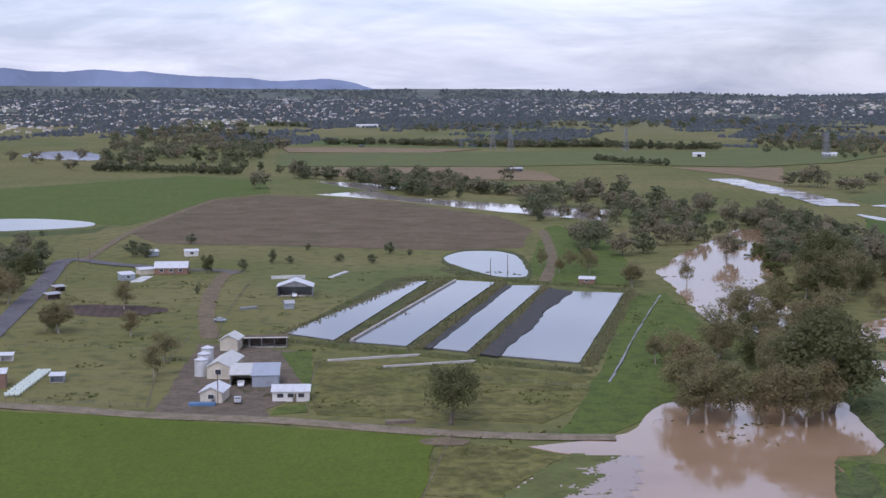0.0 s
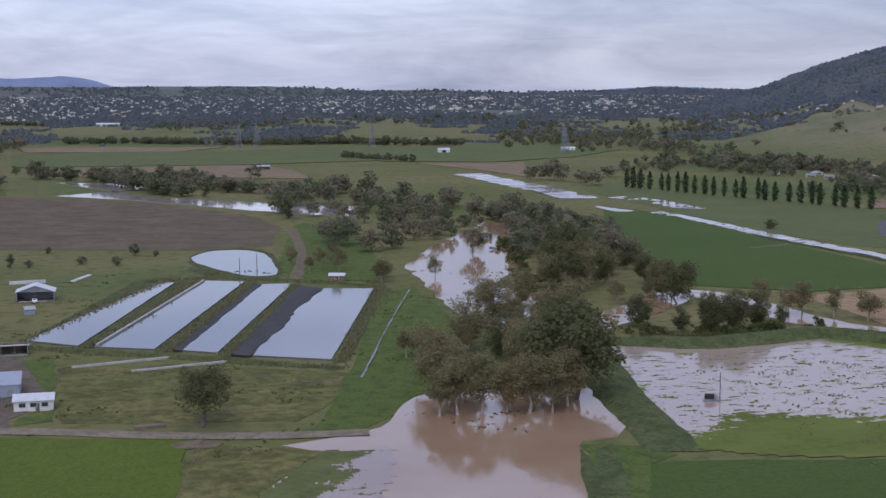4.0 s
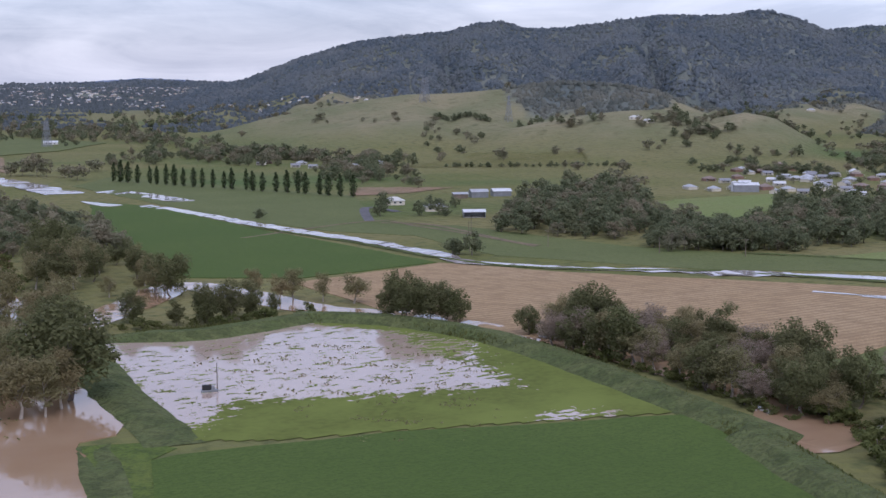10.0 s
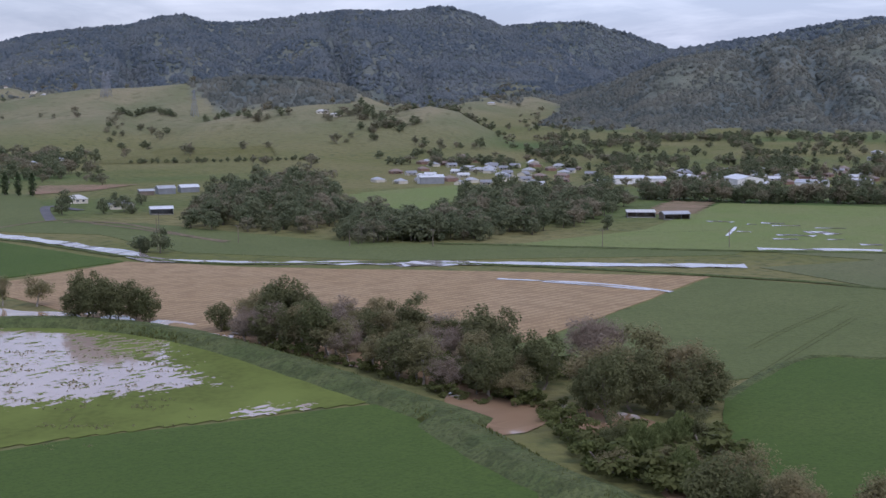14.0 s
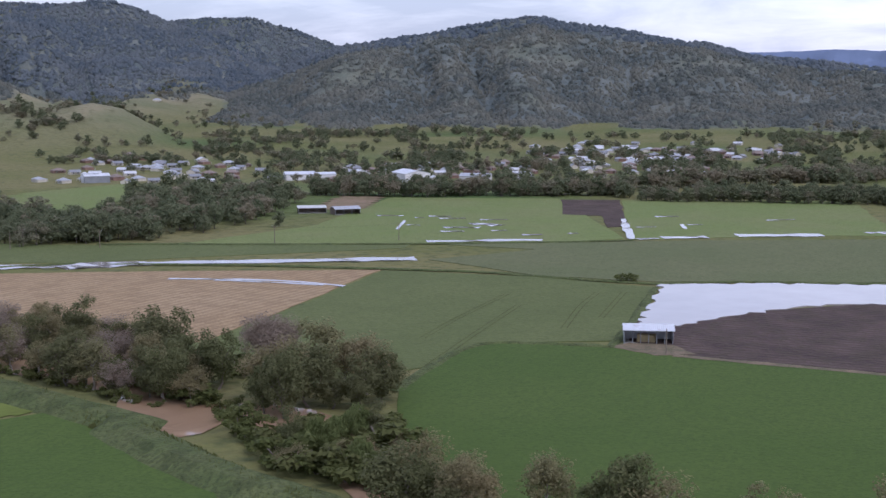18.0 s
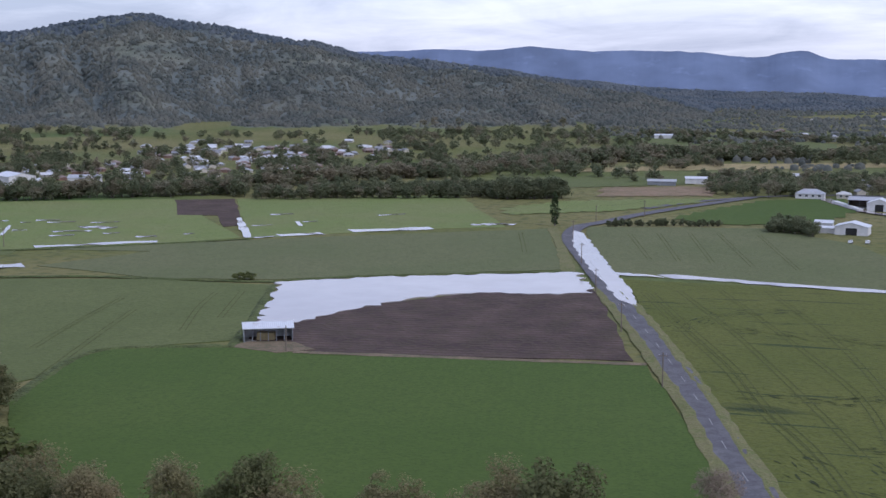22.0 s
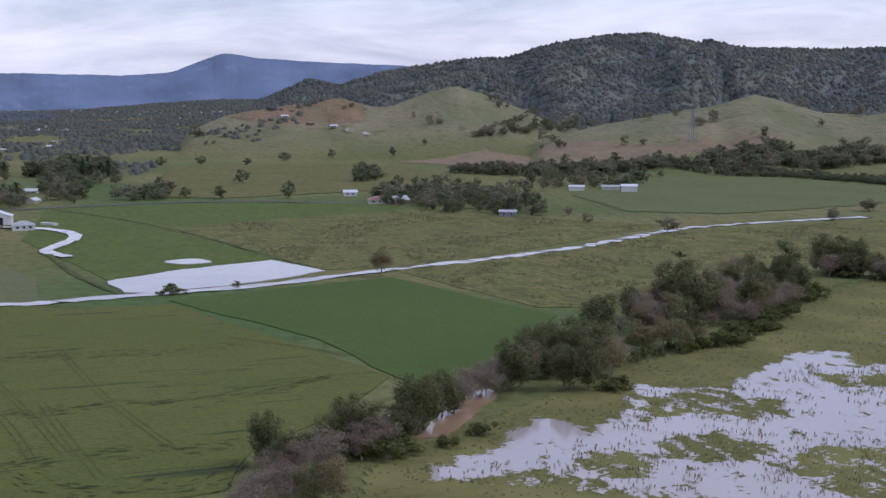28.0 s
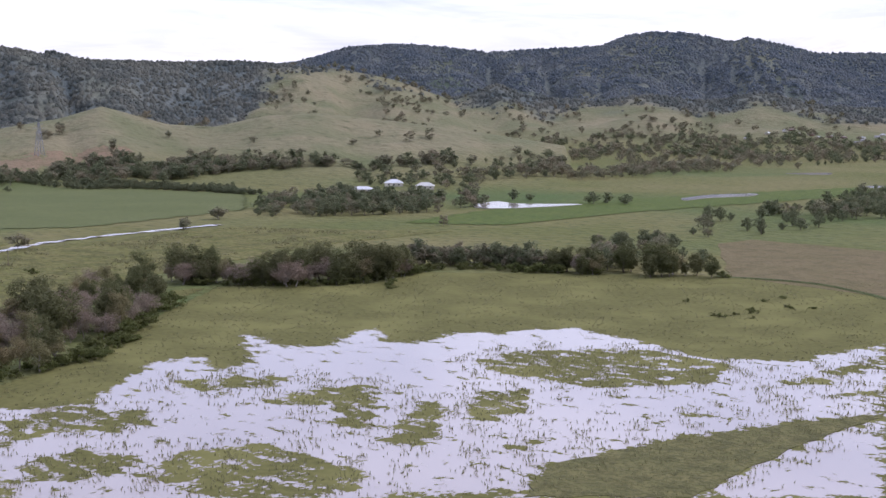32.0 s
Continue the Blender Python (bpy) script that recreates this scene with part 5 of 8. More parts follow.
each("oak", [205.1, 132.0, 201.2, 124.2, 210.5, 99.5, 213.0, 95.9, 218.2, 42.3, 194.1, 120.1, 197.8, 131.8], 10, 11.5, 25)
each("gum", [207.9, 82.0, 213.4, 61.0, 212.2, 76.5, 216.9, 36.8, 221.2, 30.9, 213.5, 55.2], 10, 12, 26)
each("bare", [248.9, 20.0], 8, 9, 27)
grove([231.0, 199.6, 233.8, 183.3, 251.8, 172.1, 220.0, 142.3, 202.7, 152.0, 211.7, 174.5], 34, ["bush", "willow", "willow", "bush", "gum"], 3, 6, 140, 3)
grove([243.7, 217.0, 251.5, 217.4, 241.1, 204.1, 232.0, 202.2], 8, ["bush"], 2, 3.2, 141, 2)
grove([466.9, 575.0, 450.3, 493.8, 468.1, 472.6, 522.2, 527.2, 537.2, 629.1], 46, ["far_oak", "far_gum"], 8, 13, 142, 5)
# the belt that runs from the road past the wetland
each("bare", [249.2, -50.9, 251, -56.2, 243.5, -47.2], 9, 11, 28)
each("gum", [249.7, -60.3, 246.1, -64.9, 277.5, -63.6], 9, 11, 29)
each("bare", [266.5, -57.5, 268.5, -63.8, 270.6, -70.3, 278.8, -80, 282, -84.8, 318.4, -118, 325.3, -126.8, 332.9, -135.4, 344.3, -145.8, 347.6, -159.2, 349.8, -176.2], 8, 11, 130)
each("oak", [276.3, -66.9, 281.2, -73.1, 269.7, -60.5, 283.8, -79.5, 286.9, -84.9, 294.7, -92.6, 300, -101.2, 350.7, -150.2, 331.9, -138.1, 342.2, -151.7, 347, -160.8, 344.9, -166.7, 281.3, -59.6, 256, -64.2, 290.9, -80.8, 285, -83.1, 287.9, -89.2, 291.6, -93.7, 295.6, -97.7, 287.1, -77.2], 8, 10, 30)
each("bare", [334.9, -129.7, 339.9, -136.6, 329.8, -123.8, 345.3, -142.9], 8, 11, 31)
each("oak", [364.3, -159.7, 355.5, -160.3, 327.6, -150.2, 325.6, -155.8, 360.8, -169.8, 391.7, -191.2, 309, -108.7, 310.8, -112.2], 8, 11, 32)
each("gum", [336.4, -167.8, 358.8, -175.3, 366.5, -192.2, 368.2, -200.8, 362.2, -204.3, 392.8, -218.2, 396.6, -207.8, 368.7, -212.8], 9, 13, 33)
grove([398.4, -202.6, 384.5, -211.6, 397.6, -253.1, 424.4, -284.2, 463.9, -320.9, 489.4, -321.8, 452.4, -265.5, 428.4, -217.8], 40, ["oak", "gum", "bare", "bare"], 8, 13, 34, 4.5)
each("bush", [290.7, -111.2, 278, -86.1, 280.1, -80.4, 282.1, -91.3, 283.7, -101.1, 322.6, -164.3, 322.8, -159.5], 2.5, 4, 35)
grove([393.4, -197.2, 366.7, -210.5, 390.8, -247.5, 453.2, -310.5, 493.1, -340.9, 506.4, -315.8, 446.4, -250.1, 430.9, -216.3], 40, ["oak", "bare", "bare", "gum"], 7.5, 12, 36, 4.5)
row([495.4, -351.4, 478.5, -360, 461.6, -371.3, 450.3, -387.1, 441.3, -408.7, 447.8, -437.6], 62, ["oak", "oak", "gum", "bare", "bare"], 7.5, 13, 37, 6)
row([467.9, -463, 454.2, -476.1, 437.5, -486, 415.4, -489.1], 34, ["oak", "gum", "bare"], 7, 12.5, 38, 5)
row([401.4, -490.9, 394.9, -497.1, 386.7, -499.3], 4, ["oak"], 7, 9, 39, 2)
row([414.7, -539.9, 374.2, -508.5, 356.8, -505.9, 351.8, -516.2, 342.6, -525], 18, ["oak", "oak", "gum"], 8, 12, 40, 5)
each("bush", [445.6, -399.3, 424.8, -406.6, 449.7, -456.2, 335, -526.9, 570, -320.1, 516.3, -380.4], 2, 3.5, 41)
grove([446.8, -627.6, 473.7, -682.4, 460.6, -729.8, 458.2, -785.7, 517.3, -1044.4, 519.1, -1088, 419.7, -881.1, 433.8, -792.5, 429.8, -687.2], 26, ["far_oak", "far_oak", "far_gum"], 9, 13, 42, 6)
# farm trees
lone = make_tree("oak_tree", "broad dark oak standing alone in the grazed paddock", 143, 12, 6.0, 12, 2.0, 90, 0.55, M_OAK, 26, 0.26, dome=0.3, stout=0.034, group="")
lone.matrix_world = pose(1.8, 329.0, 0.1) @ Matrix.Diagonal((1.25, 1.25, 1.2, 1))
each("gum", [-84.0, 408.8, -119.1, 509.6, -129.1, 458.0, -135.5, 463.6, -82.2, 385.5, -103.8, 452.7], 8, 12, 44)
each("oak", [-131.7, 460.2, -153.4, 677.0, -145.3, 674.6, -151.3, 689.1, -105.3, 612.5], 6, 10, 45)
each("far_oak", [-135.4, 736.7, -69.7, 707.3, -50.2, 661.3, -27.3, 689.9, -16.7, 685.0, -33.4, 652.4, -91.0, 622.5, -81.0, 652.1, -98.9, 550.8, -227.2, 777.7, -73.2, 652.2], 3.5, 6, 46)
grove([-221.9, 621.8, -150.7, 469.3, -164.9, 535.1, -184.2, 642.8, -213.3, 714.3, -269.2, 756.0], 30, ["oak", "gum", "oak"], 9, 14, 47, 5)
each("gum", [63.4, 405.0, 81.3, 585.4, 79.2, 571.1], 8, 11, 48)
each("gum", [52.5, 615.0, 45.7, 636.8], 9, 12, 49)

# undergrowth of the belts
row([490.9, -348.1, 465.5, -365.1, 446.2, -383.5, 438.5, -406.1, 443.5, -433.5, 445, -466.5, 409.9, -482.7, 384.1, -496.1], 44, ["bush"], 2.2, 4, 201, 3)
row([382.5, -195.3, 362.8, -208.2, 384.5, -243.3, 447, -306.2], 22, ["bush"], 2.2, 4, 202, 3)
row([356.6, -181.5, 360.2, -202.1, 385.4, -245.4, 451.8, -310], 26, ["bush"], 2.2, 4.2, 203, 3)
row([248.9, 352.1, 261.9, 323.3, 261.8, 287.4, 255.2, 249.2, 248.3, 223.0], 30, ["bush"], 2.2, 4.2, 204, 4)
row([278.0, 241.4, 292.3, 237.4, 299.7, 219.9, 291.3, 199.5], 14, ["bush"], 2.5, 4.5, 205, 4)
row([163.3, 730.3, 138.3, 535.7, 135.6, 441.3, 154.6, 426.4], 26, ["bush"], 2.2, 4, 206, 4)
row([243.7, 335.1, 246.2, 318.0, 247.8, 289.2, 243.9, 259.6, 242.2, 243.7, 244.2, 235.6, 243.9, 225.7], 24, ["gum", "gum", "bare", "oak"], 9, 14, 208, 2)
row([240.6, 334.5, 243.9, 316.8, 244.5, 287.1, 240.4, 257.4, 238.7, 241.1, 238.7, 229.2], 22, ["bush"], 1.6, 3.0, 209, 1.5)
row([260.3, 361.7, 272.1, 335.8, 280.3, 307.6, 275.7, 264.7], 14, ["gum", "oak"], 8, 12, 207, 4)

# middle distance
grove([-351.9, 1421.4, -242.0, 1392.2, -157.8, 1354.5, -236.1, 2067.8, -402.8, 2785.1, -547.5, 2769.3, -553.5, 2278.8], 154, ["far_gum", "far_oak"], 13, 20, 50, 10)
row([-365.9, 1442.3, -280.1, 1411.9, -204.9, 1373.0], 48, ["far_oak"], 7, 10, 51, 3)
each("far_gum", [-155.3, 1167.6, -240.9, 1392.2, -391.8, 1452.7, -507.1, 1620.5, -469.6, 1594.5, -450.9, 1621.3, -437.3, 1663.0, 59.4, 1262.5], 12, 17, 52)
row([-143.7, 1326.9, -74.9, 1267.3, -40.3, 1168.7, -20.0, 1102.7, 7.0, 1072.5], 48, ["far_gum", "far_oak"], 10, 16, 53, 8)
row([-23.2, 1284.6, 21.4, 1135.3, 52.5, 1103.4, 95.2, 1073.3, 143.2, 1104.2], 48, ["far_oak", "far_gum"], 9, 15, 54, 10)
row([-187.0, 2186.6, -129.0, 2188.3, -75.3, 2189.7, 5.2, 2152.0], 66, ["far_oak"], 8, 11, 55, 8)
row([58.0, 2152.7, 143.4, 2114.1, 229.9, 2114.4, 304.8, 2036.4, 389.0, 1997.9], 132, ["far_oak"], 8, 13, 56, 14)
row([-354.8, 2810.5, -307.0, 2793.2, -271.0, 2774.7], 19, ["far_oak"], 9, 12, 57, 4)
row([188.9, 1672.0, 220.7, 1604.0, 251.9, 1553.5], 26, ["far_oak"], 6, 9, 58, 4)
each("far_gum", [302.9, 1208.5, 312.9, 1208.6, 321.3, 1193.9], 14, 17, 59)
each("far_gum", [337.1, 1164.2, 336.1, 1126.0, 327.0, 1183.6, 384.6, 1232.9], 12, 16, 60)
row([188.9, 844.5, 200.3, 802.2, 210.6, 788.0, 224.7, 776.4], 22, ["far_oak", "gum"], 8, 12, 61, 4)
POPLARS = 25
for k in range(POPLARS):
    u = k / (POPLARS - 1)
    ax, ay, bx, by = 356.2, 1097.4, 449.4, 853.9
    plant("poplar", ax + (bx - ax) * u + plant_rnd.uniform(-2, 2), ay + (by - ay) * u, plant_rnd.uniform(13, 16) * (1.25 if k == 1 else 1))
plant("poplar", 707.3, 142.6, 17)
for px in ([1292.7, -99.3], [1288.6, -101.5], [1275.5, -102.3], [1254.1, -106.4], [1280.5, -112.7], [1276.5, -116.2], [1283.8, -120.1], [1242.9, -120.7], [1246.4, -127.3]):
    plant("poplar", px[0], px[1], plant_rnd.uniform(12, 17))
each("far_oak", [338.2, 544.0, 340.5, 541.9, 343.9, 536.1, 331.8, 749.5], 7, 10, 62)
grove([402.9, 1273.4, 497.4, 1291.2, 564.0, 1172.6, 503.0, 938.3, 533.1, 899.7, 709.1, 1219.4, 611.6, 1414.4, 484.7, 1468.9], 132, ["far_oak", "far_gum"], 8, 14, 63, 10)
grove([468.5, 2088.9, 600.9, 1872.4, 578.0, 1576.8, 608.2, 1471.5, 682.9, 1652.6, 744.8, 2197.2, 532.4, 2372.8], 132, ["far_oak", "far_gum"], 10, 15, 64, 12)
grove([427.8, 614.2, 430.6, 567.4, 443.2, 545.7, 531.2, 627.2, 647.2, 783.3, 626.6, 839.1, 512.0, 747.6], 101, ["far_oak", "far_gum", "far_oak"], 10, 15, 65, 8)
grove([427.2, 517.3, 453.8, 480.9, 485.7, 474.1, 507.6, 487.5, 531.2, 540.4, 482.4, 564.9], 79, ["far_oak"], 8, 12, 66, 6)
grove([506.1, 506.4, 507.0, 471.2, 549.7, 467.1, 664.5, 520.6, 733.4, 574.8, 697.1, 637.9, 609.6, 605.2], 101, ["far_oak", "far_gum", "far_oak"], 10, 15, 67, 8)
each("far_oak", [398.8, 724.0, 414.5, 747.4, 440.0, 734.0, 434.4, 715.0, 432.6, 702.6, 420.2, 713.8, 467.9, 749.5, 560.2, 450.6], 6, 11, 68)
row([723.0, 549.4, 744.6, 493.2, 776.5, 452.6, 807.0, 406.0, 830.9, 380.2], 101, ["far_oak", "far_gum"], 8, 13, 69, 8)
row([861.1, 389.8, 930.7, 363.4, 1000.0, 313.9, 1076.4, 269.8, 1144.2, 210.6], 132, ["far_oak", "far_gum", "far_gum"], 9, 14, 70, 14)
row([844.5, 329.6, 858.8, 303.6, 864.7, 267.4, 869.2, 242.7], 30, ["far_oak"], 7, 12, 71, 6)
row([858.6, 205.9, 863.3, 189.6, 864.2, 172.7], 30, ["far_oak"], 11, 12.5, 72, 3)
row([872.7, 236.4, 862.3, 222.7, 858.1, 214.6], 13, ["far_oak"], 8, 11, 73, 4)
row([712.6, 114.3, 722.7, 88.9, 730.9, 60.1], 40, ["far_oak"], 3.2, 4.2, 74, 1.5)
grove([711.2, 34.1, 692.9, 9.9, 728.6, 10.6, 739.2, 31.2], 35, ["far_oak"], 6, 8, 75, 3)
grove([926.8, 84.2, 907.4, 46, 930.7, -3.9, 949.9, -41.4, 1075, -46.7, 1080.3, 38.1, 1040.5, 92.6], 154, ["far_oak", "far_gum", "far_oak"], 7, 11, 76, 8)
row([1221.5, 212.2, 1258.9, 145.7, 1315.7, 46.9, 1366.8, -40.8], 132, ["far_gum", "far_oak"], 9, 14, 77, 10)
row([1126.1, 272.5, 1212.4, 241.3, 1267.8, 199.0, 1335.5, 127.5, 1439.0, 51.5], 132, ["far_oak", "far_gum"], 9, 13, 78, 14)
each("gum", [553.5, -167.4], 15.5, 16, 79)
each("far_oak", [1000, -156.8, 976.7, -177.1, 1399.4, -194.7, 1460.5, -336, 1389.6, -280.3, 1416, -237.1, 1486.4, -395.1, 1473.3, -461.3, 965.3, -223.7, 1130.8, -224.1], 8, 12, 80)
grove([1120.5, -313.4, 1091.2, -334.2, 1213.5, -366.4, 1234.9, -356.3], 19, ["far_oak"], 8, 12, 81, 4)
grove([899.3, -267.3, 817.8, -295.2, 795.1, -313.2, 769.1, -341.9, 898.4, -366.7, 962.6, -338.6, 973.9, -307.1], 66, ["far_oak", "far_gum", "far_oak"], 7, 12, 82, 7)
row([1210.8, -448.4, 1158.1, -472.5, 1135.4, -518.4, 1140.3, -594.9, 1140.5, -636.2], 110, ["far_gum", "far_oak"], 8, 12, 83, 14)
each("far_gum", [698.9, -495.8, 739, -550.9, 732.9, -349.4, 779.1, -357.9, 669.6, -367.3, 600.4, -621.7, 693.7, -490.8, 742.9, -552.8], 7, 11, 84)
row([1124.4, -633, 1054.6, -661.4, 999.5, -693.5, 933.6, -711.5, 1018.4, -706.4, 912.2, -711.1], 110, ["far_oak"], 4, 6, 85, 4)
grove([1129, -653.4, 1086.5, -772.1, 1113.5, -842.2, 1161.5, -759.5, 1199.4, -706.6], 88, ["far_gum", "far_oak"], 8, 12, 86, 10)
grove([1536.8, -583.4, 1748, -814.4, 1783.3, -830.7, 1583.6, -645.9], 52, ["far_gum"], 8, 11, 87, 8)
grove([1148.4, -659.7, 1087.5, -754.5, 1024.9, -912, 1060.5, -913.4, 1147.1, -796.3, 1199.1, -713.7], 154, ["far_gum", "far_oak"], 8, 12, 88, 10)
grove([738.4, -575.3, 705.3, -607, 667.2, -688, 774.1, -798.3, 858, -763.3, 825.8, -665.3], 110, ["far_oak", "far_gum", "far_oak"], 7, 11, 89, 7)
each("far_oak", [711.6, -815.5, 702, -824.7, 641.1, -826.8, 640.3, -843.3, 624.1, -843.2, 691.3, -733.8, 694.1, -753.3], 7, 11, 90)
grove([895.3, -923.3, 834.4, -1084.7, 811.4, -1294.1, 941.7, -1437.9, 905.4, -1030.5], 110, ["far_gum"], 9, 13, 91, 12)
grove([1024.1, -1204.4, 1177.7, -1556.3, 958.1, -1527.6, 782.9, -1589.4, 987.5, -2002.2, 1166.4, -1858.4, 1396, -1798.3], 242, ["far_gum", "far_oak"], 9, 13, 92, 10)
each("far_gum", [770.4, 1142.3, 771.5, 955.7, 966.5, 1292.9, 1004.6, 1069.6, 896.2, 1586.7, 757.2, 1238.0, 907.3, 1449.9, 833.2, 1679.3, 766.0, 1015.1, 767.6, 1036.3, 780.1, 1165.3, 723.1, 1186.8, 793.4, 983.1, 763.1, 1009.7, 832.7, 1674.8, 910.5, 1454.4, 968.6, 1295.9], 8, 12, 93)
each("far_gum", [1402.8, -741.4, 1372.8, -760.9, 1304.7, -754, 1323.6, -782.2, 1206.2, -769.8, 1439.8, -639.3, 1503.8, -656.7, 1208.2, -771, 1310.5, -754.4, 1319.9, -776.6, 1099.1, -998.6, 1163.1, -915.2], 8, 12, 94)


# belts, groves and garden trees of the middle distance
row([809.3, 584.8, 778.6, 475.6, 815.3, 412.2, 821.8, 334.5, 874.8, 274.9, 865.7, 214.8], 100, ["far_oak", "far_oak", "far_gum"], 7, 11, 301, 9)
row([796, 347.1, 818.1, 309.7, 835.4, 262.5, 847.8, 228.7], 60, ["far_oak", "far_oak", "far_gum"], 7, 11, 302, 5)
row([847.6, 206.6, 853.8, 189.9, 860.3, 172.2], 34, ["far_oak"], 11, 13, 303, 3)
grove([1685.8, 571.2, 1825.1, 467.6, 1840.1, 297.4, 1195.6, 243, 1193.1, 405.2], 110, ["far_oak", "far_oak", "far_gum"], 7, 12, 304, 8)
grove([1196.4, 193.8, 1318.4, 121.3, 1215.1, -47.5, 1367.3, -42.2, 1443.9, 109.1, 1275.3, 180.3], 70, ["far_oak", "far_oak", "far_gum"], 8, 13, 305, 7)
row([1720.9, 228.7, 1723.1, 130.1, 1667.4, 44, 1615.2, -49.8], 70, ["far_gum", "far_oak"], 8, 12, 306, 7)
row([1278.6, -60.4, 1260.8, -90.5, 1277.1, -133.4], 40, ["far_oak"], 11, 15, 307, 6)
grove([1012.4, -118.4, 1056.8, -153.7, 987.3, -143.7, 962.5, -116.6], 18, ["far_oak", "far_oak", "far_gum"], 7, 10, 308, 5)
grove([991.1, -53.1, 1310, -70.7, 1595.2, -123.9, 1364.4, -143.8, 1010.2, -121.9, 963.4, -82.1], 90, ["far_oak", "far_oak", "far_gum"], 8, 13, 309, 6)
grove([1036.7, -125.2, 1152, -166.9, 1002.1, -144.9], 8, ["far_oak", "far_oak", "far_gum"], 8, 11, 310, 5)
grove([946.2, -272.9, 1055.4, -332.7, 1011.6, -365.1, 920.5, -375.5, 778.8, -346.1, 795.7, -309.6, 880.2, -277.4], 42, ["far_oak", "far_oak", "far_gum"], 8, 13, 311, 5)
grove([1237, -504.6, 1230, -561.2, 1174, -654.3, 1108.9, -606.7, 963, -502.4, 970, -395.8], 90, ["far_oak", "far_oak", "far_gum"], 8, 12, 312, 6)
row([1533.4, -581.9, 1555.7, -634.2, 1598.4, -697.6, 1724.4, -807.2], 46, ["far_gum", "far_oak"], 7, 11, 313, 6)
row([1149.5, -640.7, 1095.9, -669, 1021.1, -696.5, 948.3, -722.2], 80, ["far_oak"], 5, 8, 314, 4)
grove([1192.6, -686.4, 1193.3, -747.2, 1145.1, -812.4, 1133.7, -861.6, 1063.3, -808.9, 1069.1, -711.1, 1140, -665.4], 80, ["far_gum", "far_oak"], 8, 12, 315, 7)
row([1151.4, -661.7, 1142.3, -760.1, 1079, -827.8, 995.3, -915.1, 966.4, -1012.9], 90, ["far_gum", "far_oak"], 8, 12, 316, 12)
row([1184.9, -634.3, 1084.3, -633.9, 1005.7, -697.6, 906, -718.1], 80, ["far_oak"], 4, 6, 317, 3)
grove([738, -574.9, 825.3, -664.9, 857.5, -762.8, 748.9, -723.1, 769.8, -847.6, 696.7, -773.6, 676.5, -653.1], 80, ["far_oak", "far_oak", "far_gum"], 7, 11, 318, 5)
grove([1036.6, -1218.8, 1381, -1854.2, 1097.2, -1874.5, 790.3, -1400.4, 891.8, -1304.2, 1085.8, -1410.5], 170, ["far_gum"], 8, 12, 319, 7)
grove([998.1, -888.1, 962.8, -1060, 983.8, -1215.9, 847.8, -1048, 833.9, -874, 915.9, -841.9], 90, ["far_gum", "far_oak"], 7, 11, 320, 8)
grove([1118.8, -1945.2, 998.7, -2022.9, 785.3, -1592.9, 781.4, -1409.9], 60, ["far_oak", "far_oak", "far_gum"], 7, 11, 321, 7)
grove([449.1, -669.5, 519, -786.6, 499.1, -870.4, 555.2, -1059.3, 583, -1184.3, 429.3, -873.4, 419.4, -745.3, 430.4, -687.6], 60, ["far_oak", "far_oak", "far_gum"], 7, 10, 322, 5)
grove([454, -580.9, 476.9, -620.4, 435.9, -638.8, 345.7, -536.5, 358.9, -504.4, 399.7, -529], 34, ["oak", "oak", "gum"], 7, 11, 323, 3.5)
row([500.9, -353.8, 468.8, -377, 458.8, -394.4, 443.5, -428.1], 40, ["oak", "bare", "bare", "gum"], 8, 12, 324, 5)
row([469.9, -461.1, 458.2, -488.3, 411.8, -492.9, 381.3, -496.4], 40, ["oak", "bare", "gum"], 6, 11, 325, 5)
grove([618.8, 2759.5, 830.4, 2703.3, 1079.5, 2807.6, 867.5, 2125.8, 646.2, 1786.7, 494.5, 1609.7, 432.1, 1928.2], 170, ["far_oak", "far_oak", "far_gum"], 8, 13, 326, 8)
row([-67, 2179, 46.4, 2115.5, 159.1, 2085.9, 236.3, 2106.8], 90, ["far_oak", "far_oak", "far_gum"], 8, 11, 327, 7)
grove([-84.4, 2782.7, 249.1, 2945.5, 667.9, 2978, 618.8, 2759.5, 228, 2698.4, -77.8, 2550.8], 120, ["far_oak", "far_oak", "far_gum"], 8, 12, 328, 8)
row([530.2, 1377.5, 615.6, 1424.7, 614.9, 1266.6], 60, ["far_oak", "far_oak", "far_gum"], 9, 14, 329, 10)
grove([453.3, 961.9, 626.7, 1265.3, 755.3, 1323.7, 570.9, 990.4], 40, ["far_oak", "far_oak", "far_gum"], 8, 12, 330, 7)
grove([403.1, 615.2, 541.4, 776.6, 590.7, 764.6, 496.9, 591.5, 447.3, 541.5, 412.4, 571.9], 80, ["far_oak", "far_oak", "far_gum"], 9, 14, 331, 5)
grove([416.9, 504.8, 486.6, 507.3, 653.8, 649.1, 662.3, 586.6, 672.7, 527.1, 547.1, 464.9, 482.1, 463], 120, ["far_oak", "far_oak", "far_gum"], 9, 13, 332, 6)
grove([781.6, 665, 966.1, 758.1, 1020.5, 615.9, 889.7, 536.5, 768.7, 578.5], 70, ["far_oak", "far_oak", "far_gum"], 7, 11, 333, 8)
grove([1001.7, 1232.2, 1065.3, 1246.9, 1107.6, 1204, 1060.8, 1181.8], 24, ["far_gum", "far_oak"], 7, 10, 334, 6)
row([946.6, 1559.1, 977.4, 1540, 982, 1494.2], 22, ["far_oak"], 6, 9, 335, 4)
grove([777.1, 781.1, 1182.3, 1095.7, 1269.5, 1032, 805.1, 643.9, 727.1, 663.7], 44, ["far_oak", "far_oak", "far_gum"], 5, 8, 336, 9)
